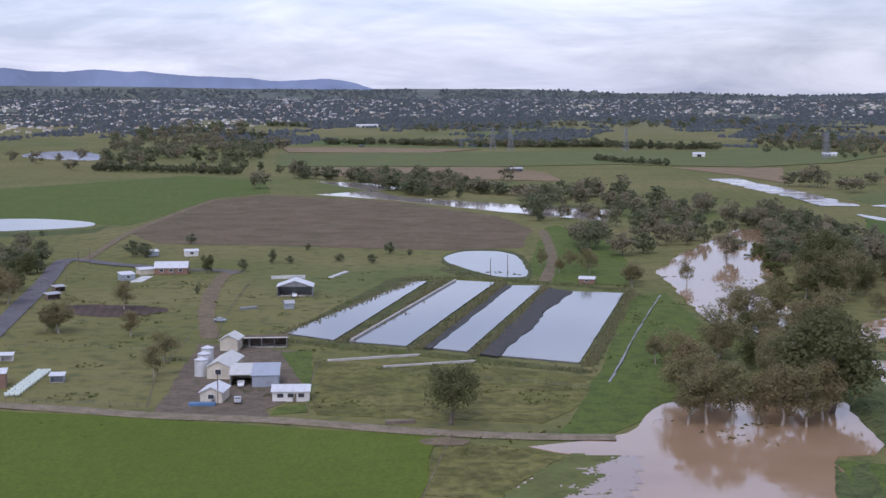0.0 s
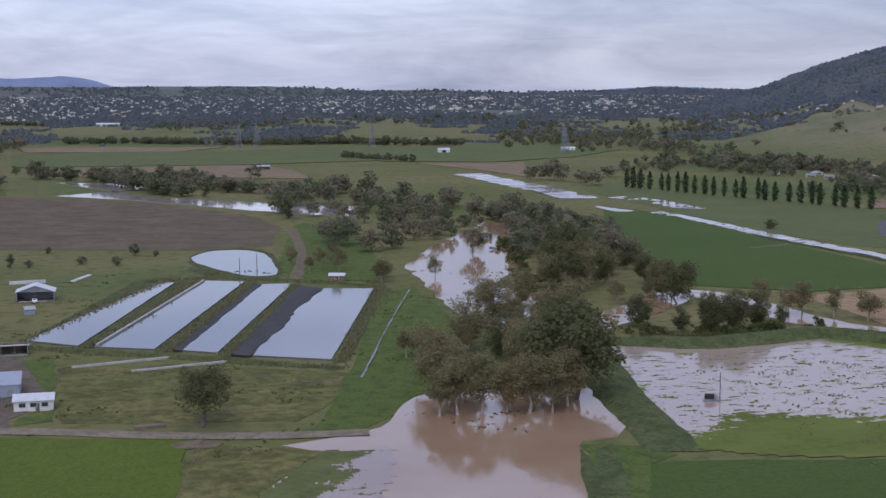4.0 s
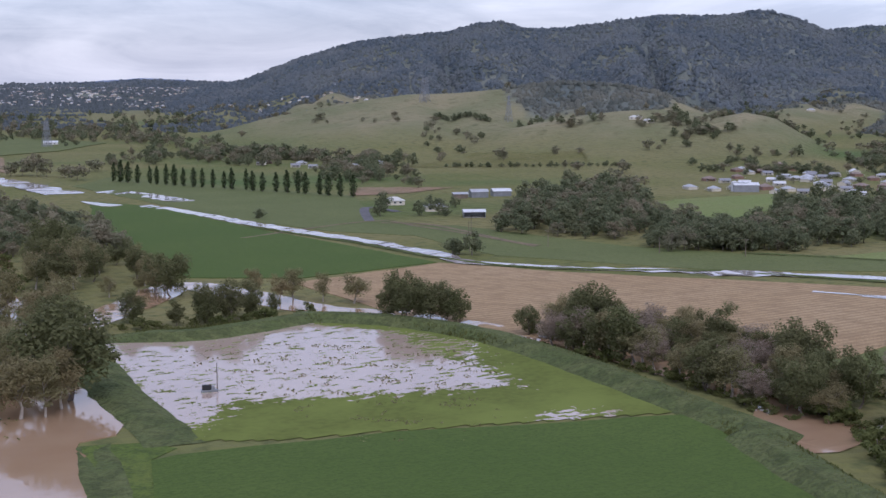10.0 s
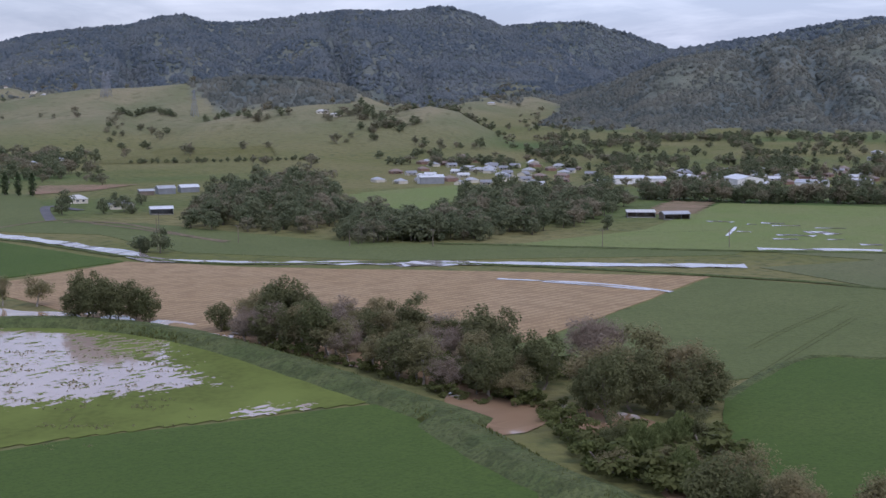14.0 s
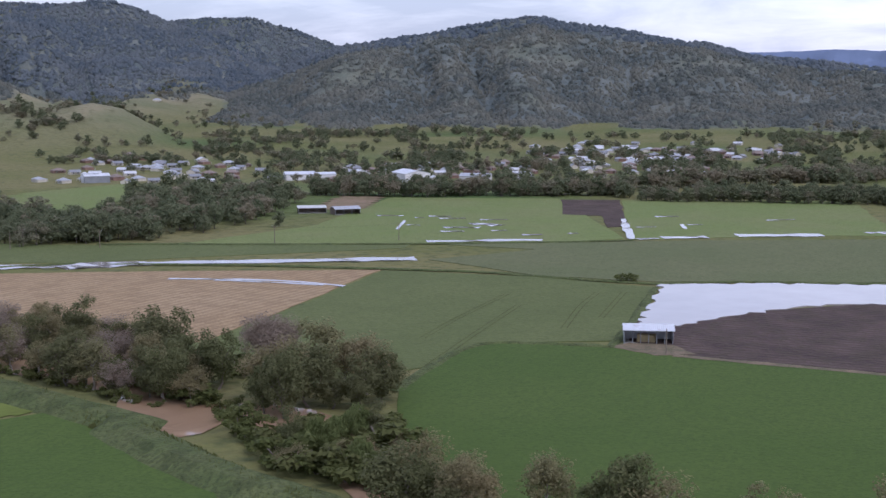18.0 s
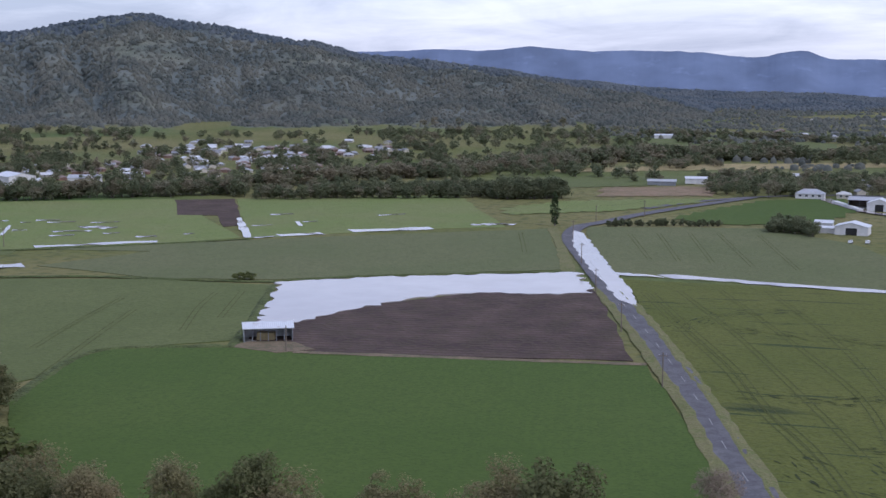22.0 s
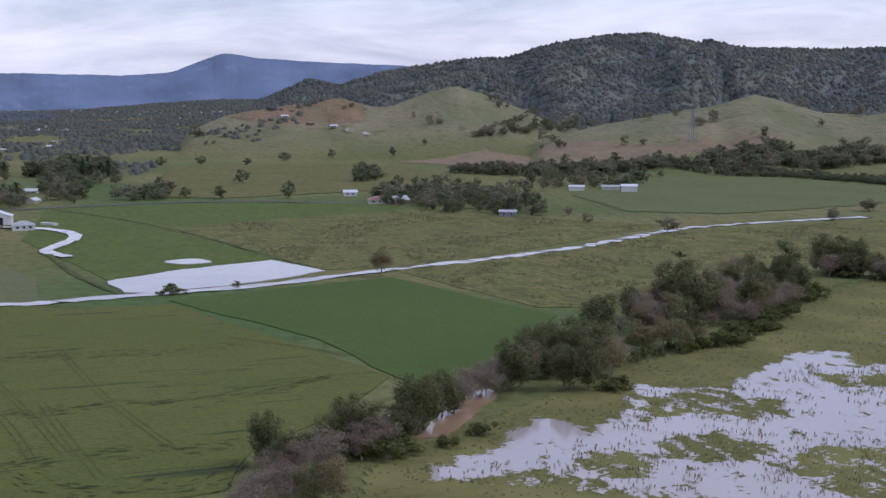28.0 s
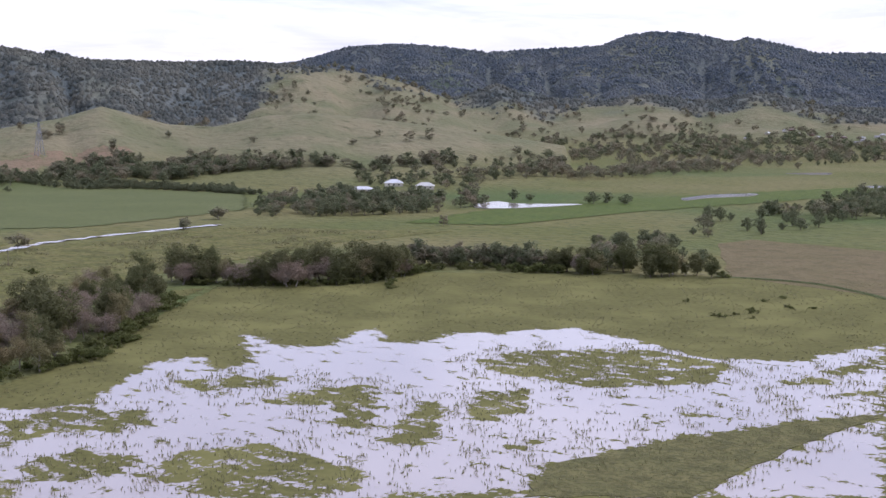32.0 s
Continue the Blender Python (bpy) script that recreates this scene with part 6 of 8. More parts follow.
grove([908.7, 714.6, 1059.5, 628.7, 1400.3, 453.7, 1153.2, 373.1, 888.9, 527.3], 36, ["far_oak", "far_oak", "far_gum"], 5, 8, 337, 9)
row([1411.4, 1091.1, 1389.6, 986.3, 1512.5, 983.2, 1558.1, 925], 46, ["far_gum", "far_oak"], 8, 12, 338, 9)
grove([54.1, 616.9, 76.4, 763.7, 131.6, 1054.6, 192.4, 1051.5, 175.3, 824.6, 117.6, 705.1, 87.3, 615.2], 26, ["gum", "gum", "oak"], 11, 16, 340, 8)
grove([137.4, 541.8, 194.9, 728.2, 234, 755.5, 209.8, 608.8, 179.4, 483.1, 147.2, 472.4], 22, ["gum", "gum", "oak"], 11, 16, 341, 6)
row([998.1, 1454.4, 968.8, 1318.3, 1003.8, 1276.7], 16, ["far_gum", "far_oak"], 6, 10, 350, 6)
grove([1126.6, 1147.3, 1895, 1883.8, 1932.6, 1845.1, 1562.3, 1503.1], 22, ["far_gum", "far_oak"], 6, 10, 351, 7)
grove([1455.2, 1366.2, 1742.7, 1597.4, 1736.4, 1421.4, 1474.6, 1191.8], 40, ["far_gum", "far_oak"], 6, 10, 352, 8)
grove([818, 1398.3, 872.5, 1463.7, 931.3, 1417.4, 786.6, 1230], 14, ["far_gum", "far_oak"], 7, 11, 353, 9)
grove([1784.3, 1924, 1895.5, 1978.6, 1992.8, 1827.7, 1965.3, 1744.7], 50, ["far_gum", "far_oak"], 6, 10, 354, 8)
grove([1012.9, 2346.8, 1155.4, 2519.7, 880.9, 1710.5, 849.4, 1681.7], 14, ["far_gum", "far_oak"], 5, 8, 355, 10)
row([685.7, 1109.2, 751.4, 1065.7, 829.6, 1031.9], 30, ["far_oak"], 3.5, 6, 360, 3)

# single trees over the grassy slopes, garden trees of the village
rs = np.random.RandomState(9)


def scatter(az0, az1, r0, r1, n):
    a = np.radians(rs.uniform(az0, az1, n))
    r = np.sqrt(rs.uniform(r0 ** 2, r1 ** 2, n))
    return r * np.sin(a), r * np.cos(a)


x, y = scatter(18, 160, 1300, 3100, 15000)
z, wood = land_at(x, y)
r, az = np.hypot(x, y), np.degrees(np.arctan2(x, y))
open_wood = smooth((az - 125) / 4) * smooth((r - 1750) / 200) * 0.55
keep = (wood < 0.5) & (z > 2.5) & (waves(x, y, 70) + 0.5 * waves(x, y, 23) + rs.normal(0, 0.22, len(x)) + open_wood > 0.62 - 0.35 * (wood > 0.05))
for a, b in zip(x[keep], y[keep]):
    plant("far_gum", float(a), float(b), plant_rnd.uniform(5, 11.5))
x, y = scatter(40, 86, 980, 1800, 7000)
keep = (waves(x, y, 45) + 0.5 * waves(x, y, 14) > np.interp(np.hypot(x, y), [980, 1280, 1400, 1500, 1800], [0.2, 0.25, 0.4, 0.5, 0.3])) & (np.hypot(x, y) > np.interp(np.degrees(np.arctan2(x, y)), [40, 52, 60, 84], [1250, 1150, 990, 1020]))
for a, b in zip(x[keep], y[keep]):
    plant(plant_rnd.choice(("far_oak", "far_oak", "far_gum")), float(a), float(b), plant_rnd.uniform(5, 11))


def many(kind, name, label, mat):
    """The far trees of one kind, joined: crowns of three forms on plain tapered trunks."""
    allco, allf, base = [], [], 0
    stems, stemf = [], []
    forms = []
    for source in TREES[kind]:
        me0 = next(c for c in source.children if c.name.startswith("crown")).data
        co = np.zeros(len(me0.vertices) * 3)
        me0.vertices.foreach_get("co", co)
        forms.append((co.reshape(-1, 3), [tuple(p.vertices) for p in me0.polygons]))
    for k, (x, y, z, wide, s, turn) in enumerate(LOTS[kind]):
        co, faces = forms[k % len(forms)]
        far = math.hypot(x, y)
        if far > 950:
            n = len(co) // (9 if far > 1500 else 6) * 3
            lo = (k * 33) % 99 * 3
            co, faces = co[lo:lo + n] * (1.1, 1.1, 1.0), faces[:len(co[lo:lo + n]) // 3]
            mid_tuft = co.reshape(-1, 3, 3).mean(1, keepdims=True)
            co = (mid_tuft + (co.reshape(-1, 3, 3) - mid_tuft) * (1.6 if far > 1500 else 1.35)).reshape(-1, 3)
        c, q = math.cos(turn), math.sin(turn)
        allco.append(np.stack([(co[:, 0] * c - co[:, 1] * q) * wide + x, (co[:, 0] * q + co[:, 1] * c) * wide + y, co[:, 2] * s + z], -1))
        allf += [tuple(i + base for i in f) for f in faces]
        base += len(co)
        b = len(stems)
        for up, thick in ((-1.0, 0.35), (7.0, 0.18)):
            stems += [(x + thick * math.cos(a), y + thick * math.sin(a), z + up * s) for a in (0, 2.1, 4.2)]
        stemf += [(b, b + 1, b + 4, b + 3), (b + 1, b + 2, b + 5, b + 4), (b + 2, b, b + 3, b + 5)]
    for title, co, faces, m, text in ((name, np.concatenate(allco).tolist(), allf, mat, label), (name + "_trunks", stems, stemf, M_BARK, label.replace("crowns", "trunks"))):
        me = bpy.data.meshes.new(title)
        me.from_pydata(co, [], faces)
        me.materials.append(m)
        tagged(new(title, me), text, "trees", "", "stuff")


many("far_gum", "far_gum_trees", "many far gum crowns along creeks and paddocks", M_FARGUM)
many("far_oak", "far_dark_trees", "many far dark tree crowns in belts and gardens", M_FAROAK)
for spare in [ob for kind in LOTS for ob in FREE[kind]]:
    for child in list(spare.children):
        bpy.data.objects.remove(child)
    bpy.data.objects.remove(spare)


# ---- woods and far trees: past counting ----
def crowns(name, x, y, size, mat, label, squash=0.8, seed=3, sit=0.3):
    """Many low crowns in one mesh: a rough domed clump for each place."""
    rs = np.random.RandomState(seed)
    a = np.arange(5) * 1.2566
    squash = squash * rs.uniform(0.7, 1.4, (len(x), 1))
    ico = np.concatenate([[(0, 0, 1.0)], np.stack([0.72 * np.cos(a), 0.72 * np.sin(a), 0.55 + 0 * a], -1), np.stack([1.0 * np.cos(a + 0.6283), 1.0 * np.sin(a + 0.6283), -0.45 + 0 * a], -1)])
    tri = np.array([t for k in range(5) for t in ((0, 1 + k, 1 + (k + 1) % 5), (1 + k, 6 + k, 1 + (k + 1) % 5), (1 + k, 6 + (k - 1) % 5, 6 + k))])
    n = len(x)
    z = height(x, y)
    jig = rs.uniform(0.6, 1.35, (n, 11, 1))
    turn = rs.uniform(0, 6.28, n)
    c, s = np.cos(turn)[:, None], np.sin(turn)[:, None]
    v = ico[None] * jig
    v = np.stack([v[..., 0] * c - v[..., 1] * s, v[..., 0] * s + v[..., 1] * c, v[..., 2] * squash], -1) * size[:, None, None]
    v += np.stack([x, y, z + size * squash[:, 0] * sit], -1)[:, None]
    me = bpy.data.meshes.new(name)
    f = (tri[None] + (np.arange(n) * 11)[:, None, None]).reshape(-1, 3)
    me.vertices.add(n * 11)
    me.vertices.foreach_set("co", v.ravel())
    me.loops.add(f.size)
    me.loops.foreach_set("vertex_index", f.ravel())
    me.polygons.add(len(f))
    me.polygons.foreach_set("loop_start", np.arange(len(f)) * 3)
    me.update(calc_edges=True)
    me.materials.append(mat)
    return tagged(new(name, me), label, "trees", "", "stuff")


# Distance haze is mixed into these leaf colours: lifted on hills, bluer beyond.
M_HILLWOOD = leafy("haze_lifted_eucalypt", (0.111, 0.127, 0.114), (0.196, 0.210, 0.182), (0.217, 0.218, 0.178), 0.2, 75.0)
M_HAZEWOOD = leafy("haze_blue_gum_woods", (0.105, 0.135, 0.162), (0.18, 0.212, 0.235), (0.205, 0.228, 0.235), 0.2, 110.0)
# Town trees carry blue-grey distance haze in their leaf colour.
M_TOWNTREE = leafy("haze_blue_town_trees", (0.11, 0.132, 0.142), (0.165, 0.188, 0.195), (0.14, 0.155, 0.16))
rs = np.random.RandomState(8)


def in_view(x, y):
    """True where the land is not hidden behind nearer hills as seen from the middle of the plan."""
    a, q = np.arange(10, 168, 0.25), np.arange(1100, 4720, 20.0)
    ga, gr = np.meshgrid(np.radians(a), q)
    up = (height(gr * np.sin(ga), gr * np.cos(ga)) - 80) / gr
    top = np.maximum.accumulate(up, axis=0)
    r, az = np.hypot(x, y), np.degrees(np.arctan2(x, y))
    i, k = np.clip(((r - 1100) / 20).astype(int), 0, len(q) - 1), np.clip(np.round((az - 10) / 0.25).astype(int), 0, len(a) - 1)
    return (height(x, y) + 16 - 80) / r > top[i, k]


x, y = scatter(14, 162, 1300, 4650, 640000)
z, wood = land_at(x, y)
r = np.hypot(x, y)
keep = (rs.uniform(0, 1, len(x)) < wood * np.clip(0.9 + 0.4 * waves(x, y, 55), 0.45, 1)) & in_view(x, y)
near = keep & (r < 2650)
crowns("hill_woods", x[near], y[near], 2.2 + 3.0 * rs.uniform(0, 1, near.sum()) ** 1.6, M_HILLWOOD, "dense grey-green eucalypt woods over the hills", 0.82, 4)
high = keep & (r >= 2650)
crowns("mountain_woods", x[high], y[high], 2.8 + 3.8 * rs.uniform(0, 1, high.sum()) ** 1.5, M_HAZEWOOD, "dense woods on the mountain ridges, tinted with haze blue", 0.72, 14)
# trees of the plain and the town
x, y = scatter(-22, 44, 2100, 4650, 80000)
r = np.hypot(x, y)
keep = (waves(x, y * 0.45, 120) + 0.5 * waves(x, y, 40) > np.interp(r, [2100, 2600, 2900, 3300, 4600], [0.4, 0.15, -0.3, -0.5, -0.5])) & (height(x, y) < 95)
crowns("town_trees", x[keep], y[keep], rs.uniform(2.6, 5.0, keep.sum()), M_TOWNTREE, "trees between the houses of the distant town, tinted with haze", 0.8, 6)
# trees of the far valley
x, y = scatter(80, 125, 1000, 4600, 44000)
z, wood = land_at(x, y)
r = np.hypot(x, y)
keep = (waves(x * 0.6, y, 90) + 0.5 * waves(x, y, 35) > np.interp(r, [1000, 1300, 1700, 2400, 4600], [0.5, 0.2, -0.1, -0.4, -0.5])) & (wood < 0.4) & (r > np.interp(np.degrees(np.arctan2(x, y)), [80, 88, 95, 98.6, 108.6, 116.6, 124.6], [1500, 1150, 1000, 1500, 2000, 2500, 3200]))
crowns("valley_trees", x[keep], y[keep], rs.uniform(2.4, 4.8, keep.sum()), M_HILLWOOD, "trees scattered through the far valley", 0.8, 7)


# ---- buildings ----
M_BRICK = plain("red_brick_wall", (0.27, 0.165, 0.125), 0.9, worn=0.3)
M_CREAM = plain("cream_painted_wall", (0.60, 0.55, 0.45), 0.7, worn=0.25)
M_BLUEGREY = corrugated("blue_grey_sheet", (0.36, 0.40, 0.46), 0.05)
M_ROOF_CREAM = corrugated("pale_cream_sheet_roof", (0.58, 0.57, 0.53), 0.12)
M_ROOF_GREEN = plain("grey_green_roof", (0.24, 0.26, 0.25), 0.7)
M_ROOF_TILE = plain("brown_tile_roof", (0.26, 0.20, 0.17), 0.8, worn=0.35)
M_PANE = plain("window_glass", (0.05, 0.055, 0.065), 0.12, spec=0.8)
M_CONCRETE = plain("weathered_concrete", (0.46, 0.44, 0.41), 0.9, worn=0.3)
M_RUBBER = plain("black_rubber", (0.02, 0.02, 0.02), 0.85)
M_CAR_WHITE = plain("white_car_paint", (0.75, 0.75, 0.75), 0.25, spec=0.6, worn=0.05)
M_CAR_SILVER = plain("silver_car_paint", (0.45, 0.45, 0.46), 0.3, 0.5, worn=0.05)
M_BLUE = plain("faded_blue_paint", (0.10, 0.20, 0.36), 0.6)
M_WRAP = plain("pale_green_bale_wrap", (0.55, 0.62, 0.56), 0.35, worn=0.12)
M_TARP = plain("dirty_white_sheeting", (0.62, 0.62, 0.60), 0.7, worn=0.3)
M_HAY = plain("old_hay", (0.34, 0.27, 0.14), 0.95, worn=0.4)


def facing(x, y):
    """The turn that sets a front towards the middle of the valley."""
    return -math.degrees(math.atan2(x, y))


def gable_roof(w, d, rise, z, over=0.4, thick=0.18, along="x"):
    """A pitched roof of two sheets over w by d, its ridge along x or y."""
    if along == "y":
        w, d = d, w
    bm = bmesh.new()
    hw, hd = w / 2 + over, d / 2 + over
    drop = rise * over / (d / 2)
    rows = [[(-hw, -hd, z - drop), (hw, -hd, z - drop), (hw, 0, z + rise), (-hw, 0, z + rise)], [(-hw, hd, z - drop), (-hw, 0, z + rise), (hw, 0, z + rise), (hw, hd, z - drop)]]
    for side in rows:
        top = [bm.verts.new((p[0], p[1], p[2] + thick)) for p in side]
        low = [bm.verts.new(p) for p in side]
        bm.faces.new(top)
        bm.faces.new(low[::-1])
        for i in range(4):
            j = (i + 1) % 4
            bm.faces.new((top[i], low[i], low[j], top[j]))
    bmesh.ops.recalc_face_normals(bm, faces=bm.faces)
    if along == "y":
        bmesh.ops.rotate(bm, verts=bm.verts, cent=(0, 0, 0), matrix=Matrix.Rotation(math.pi / 2, 3, "Z"))
    return bm


def hip_roof(w, d, rise, z, over=0.5):
    bm = bmesh.new()
    hw, hd, r = w / 2 + over, d / 2 + over, max(0.3, w / 2 - d / 2)
    e = [bm.verts.new(p) for p in ((-hw, -hd, z), (hw, -hd, z), (hw, hd, z), (-hw, hd, z))]
    t = [bm.verts.new((-r, 0, z + rise)), bm.verts.new((r, 0, z + rise))]
    for f in ((e[0], e[1], t[1], t[0]), (e[1], e[2], t[1]), (e[2], e[3], t[0], t[1]), (e[3], e[0], t[0]), (e[3], e[2], e[1], e[0])):
        bm.faces.new(f)
    return bm


def shell(w, d, h, rise=0.0, along="x", open_front=False, thick=0.2):
    """Walls with real thickness, gable ends where the roof has them, the front left open where asked."""
    bm = bmesh.new()
    box(w, thick, h, 0, d / 2 - thick / 2, 0, bm)
    box(thick, d - 2 * thick, h, -w / 2 + thick / 2, 0, 0, bm)
    box(thick, d - 2 * thick, h, w / 2 - thick / 2, 0, 0, bm)
    if not open_front:
        box(w, thick, h, 0, -d / 2 + thick / 2, 0, bm)
    if rise:
        for s in (-1, 1):
            if along == "y":
                a = [(-w / 2, s * (d / 2 - thick), h), (w / 2, s * (d / 2 - thick), h), (0, s * (d / 2 - thick), h + rise)]
                b = [(p[0], s * d / 2, p[2]) for p in a]
            else:
                a = [(s * (w / 2 - thick), -d / 2, h), (s * (w / 2 - thick), d / 2, h), (s * (w / 2 - thick), 0, h + rise)]
                b = [(s * w / 2, p[1], p[2]) for p in a]
            va, vb = [bm.verts.new(p) for p in a], [bm.verts.new(p) for p in b]
            bm.faces.new(va)
            bm.faces.new(vb[::-1])
            for i in range(3):
                bm.faces.new((va[i], va[(i + 1) % 3], vb[(i + 1) % 3], vb[i]))
    bmesh.ops.recalc_face_normals(bm, faces=bm.faces)
    return bm


def window(parent, x, y, z, w, h, turn=0.0):
    """A window set proud of a wall that faces -y (or turned): frame and pane."""
    fr = part("window", box(w + 0.24, 0.12, h + 0.24, 0, 0, 0), M_WHITE, parent)
    fr.location, fr.rotation_euler = (x, y, z), (0, 0, radians(turn))
    pane = part("pane", box(w, 0.05, h, 0, -0.065, 0.12), M_PANE, fr)
    return pane


def building(name, label, x, y, w, d, h, rise, wall, roof, turn=0.0, along="x", kind="gable", open_front=False, windows=0, door="", posts=0, category="shed", group=""):
    """A shed or house whose front middle stands at x, y; turn is added to the facing of the valley's middle."""
    t = facing(x, y) + turn
    c, s = math.cos(radians(t)), math.sin(radians(t))
    ob = empty(name, x - s * d / 2, y + c * d / 2, ground_z(x, y) + 0.02, t)
    part("wall", shell(w, d, h, rise if kind == "gable" else 0, along, open_front), wall, ob)
    if kind == "gable":
        part("roof", gable_roof(w, d, rise, h, along=along), roof, ob)
    elif kind == "hip":
        part("roof", hip_roof(w, d, rise, h), roof, ob)
    else:
        bm = box(w + 0.6, d + 0.6, 0.16, 0, 0, h)
        for v in bm.verts:
            v.co.z += rise * (v.co.y / d + 0.5) + 0.02
        part("roof", bm, roof, ob)
    part("floor_slab", box(w - 0.5, d - 0.5, 0.12), M_CONCRETE, ob)
    for k in range(posts):
        px = -w / 2 + 0.15 + (w - 0.3) * k / max(1, posts - 1)
        part("post", box(0.22, 0.22, h - 0.02, px, -d / 2 + 0.15, 0), M_STEEL, ob)
    for k in range(windows):
        px = -w / 2 + w * (k + 0.75) / (windows + 0.5)
        window(ob, px, -d / 2 - 0.06, h * 0.38, min(1.6, w / windows * 0.5), h * 0.38)
    # A dark panel on the closed front wall paints in the doorway's shade.
    if door == "dark":
        part("door", box(w * 0.34, 0.08, h * 0.85, 0, -d / 2 - 0.04, 0), M_DARK, ob, "dark panel painting in an open doorway's shade")
    elif door:
        part("door", box(1.0, 0.1, min(2.1, h * 0.85), w * 0.1, -d / 2 - 0.05, 0), M_TIMBER, ob, "timber door")
    return tagged(ob, label, category, group)


# farm in front of the ponds
building("gable_shed", "long cream-walled shed with pale sheet roof", -63.3, 382.4, 6.6, 17, 3.6, 1.6, M_CREAM, M_ROOF_CREAM, -14, "y", windows=1)
building("cottage_shed", "small cream shed with white gable roof by the track", -60.3, 352.3, 5.8, 8.5, 2.9, 1.3, M_CREAM, M_ROOF_WHITE, -14, "y", windows=1, door="timber")
building("gable_shed", "pale green sheet-roofed shed behind the others", -67, 425.4, 5.6, 8, 3.6, 1.5, M_CREAM, M_ROOF_CREAM, -14, "y")
building("carport", "open carport with pale flat roof", -55.4, 373.3, 6.4, 11, 3.2, 1.0, M_CREAM, M_ROOF_CREAM, -3, kind="flat", open_front=True, posts=2)
building("workshop", "blue-grey steel workshop with closed front", -48.7, 371.9, 7.2, 11.5, 3.3, 1.2, M_BLUEGREY, M_BLUEGREY, -3, kind="flat")
building("white_shed", "white weatherboard dairy shed with ribbed roof", -39.8, 354.4, 9.6, 7, 2.7, 1.1, M_WHITE, M_ROOF_WHITE, -3, windows=3, door="timber")
building("machinery_shed", "long open-fronted machinery shed with rusty posts", -57.4, 431.2, 16, 6.5, 3.1, -0.9, M_TIMBER, M_ROOF_CREAM, -2, kind="flat", open_front=True, posts=5)
building("hay_barn", "open gabled barn with white fascia", -58.9, 543.2, 14, 10, 3.9, 2.4, M_STEEL, M_ROOF_WHITE, -4, "y", open_front=True, posts=3)
building("small_shed", "little blue-grey garden shed", -57.4, 511.2, 3.4, 3, 2.2, 0.8, M_BLUEGREY, M_ROOF_GREY, 12)
building("house", "red brick farmhouse with white sheet roof", -121.3, 610.4, 14.5, 9, 3.0, 2.2, M_BRICK, M_ROOF_WHITE, -6, windows=3, door="timber", category="house")
building("outbuilding", "grey fibro outbuilding with white roof", -135.6, 589.7, 6.0, 5, 2.6, 0.7, M_BLUEGREY, M_ROOF_WHITE, 20, kind="flat", windows=1)
building("outbuilding", "low white-roofed lean-to behind the house", -131.7, 610.4, 7.0, 5, 2.2, 0.4, M_CREAM, M_ROOF_WHITE, 20, kind="flat")
building("small_shed", "white sheet shed at the paddock edge", -124.5, 679.5, 6.5, 4, 2.6, 0.8, M_WHITE, M_ROOF_WHITE, 10, windows=1)
building("small_shed", "pale blue shed beneath dark trees", -143.3, 679.4, 5.0, 3.5, 2.3, 0.6, M_BLUEGREY, M_ROOF_WHITE, 14, kind="flat")
building("roadside_shelter", "open roadside shelter with pale roof", -151.8, 533.7, 5.5, 3.2, 2.2, 0.4, M_TIMBER, M_ROOF_GREY, 30, kind="flat", open_front=True)
building("roadside_shelter", "open roadside shelter with pale roof", -155.4, 555.4, 4.5, 3.0, 2.1, 0.4, M_TIMBER, M_ROOF_GREY, 30, kind="flat", open_front=True)
building("field_shelter", "small open stock shelter in the paddock", -107.5, 377.6, 3.8, 2.6, 2.0, 0.4, M_BLUEGREY, M_ROOF_WHITE, -10, kind="flat", open_front=True)
building("field_shelter", "pale stock shelter beside the bales", -131.3, 408.6, 3.6, 2.5, 1.8, 0.4, M_WHITE, M_ROOF_WHITE, -10, kind="flat", open_front=True)
building("brick_shed", "reddish slab shed with white skillion roof", -122.3, 370.2, 5.6, 5, 4.0, 0.5, M_BRICK, M_ROOF_WHITE, -6, kind="flat")
building("pump_house", "pink-walled hut with white roof by the dam", 60.9, 580, 6.5, 4, 2.2, 0.8, M_BRICK, M_ROOF_WHITE, -8, windows=1)
building("farm_shed", "far long white shed on the plain", -152.4, 2781.3, 44, 10, 4.5, 1.8, M_WHITE, M_ROOF_WHITE, 0)
building("farm_shed", "pale blue roofed shed by the river paddock", 74.2, 1426.6, 16, 9, 3.5, 1.5, M_BLUEGREY, M_ROOF_GREY, 0, open_front=True)
building("farm_shed", "white barn on the green plain", 327.1, 1764.3, 15, 10, 4.5, 1.8, M_WHITE, M_ROOF_WHITE, 8, door="dark")
building("farm_shed", "white house by the pylon on the plain", 500.9, 1789.7, 18, 10, 3.5, 1.8, M_WHITE, M_ROOF_WHITE, 0, windows=3)
# homestead below the hills
building("homestead_shed", "open steel shed with white roof", 441.6, 685.3, 13, 9, 3.4, 1.2, M_STEEL, M_ROOF_WHITE, 6, open_front=True, posts=3)
building("homestead_shed", "grey sheet shed with red end wall", 522.3, 803.6, 12, 9, 4.0, 1.6, M_STEEL, M_ROOF_GREY, 15)
building("homestead_shed", "pale steel shed with white roof", 541.8, 804.8, 13, 9, 3.6, 1.6, M_STEEL, M_ROOF_WHITE, 15)
building("homestead_shed", "low grey sheds by the trees", 507.2, 804.9, 10, 7, 3.0, 1.0, M_TIMBER, M_ROOF_GREY, 10)
building("house", "pale green roofed cottage among garden trees", 442.6, 783.2, 13, 9, 3.0, 2.4, M_CREAM, M_ROOF_CREAM, 8, kind="hip", windows=3, category="house")
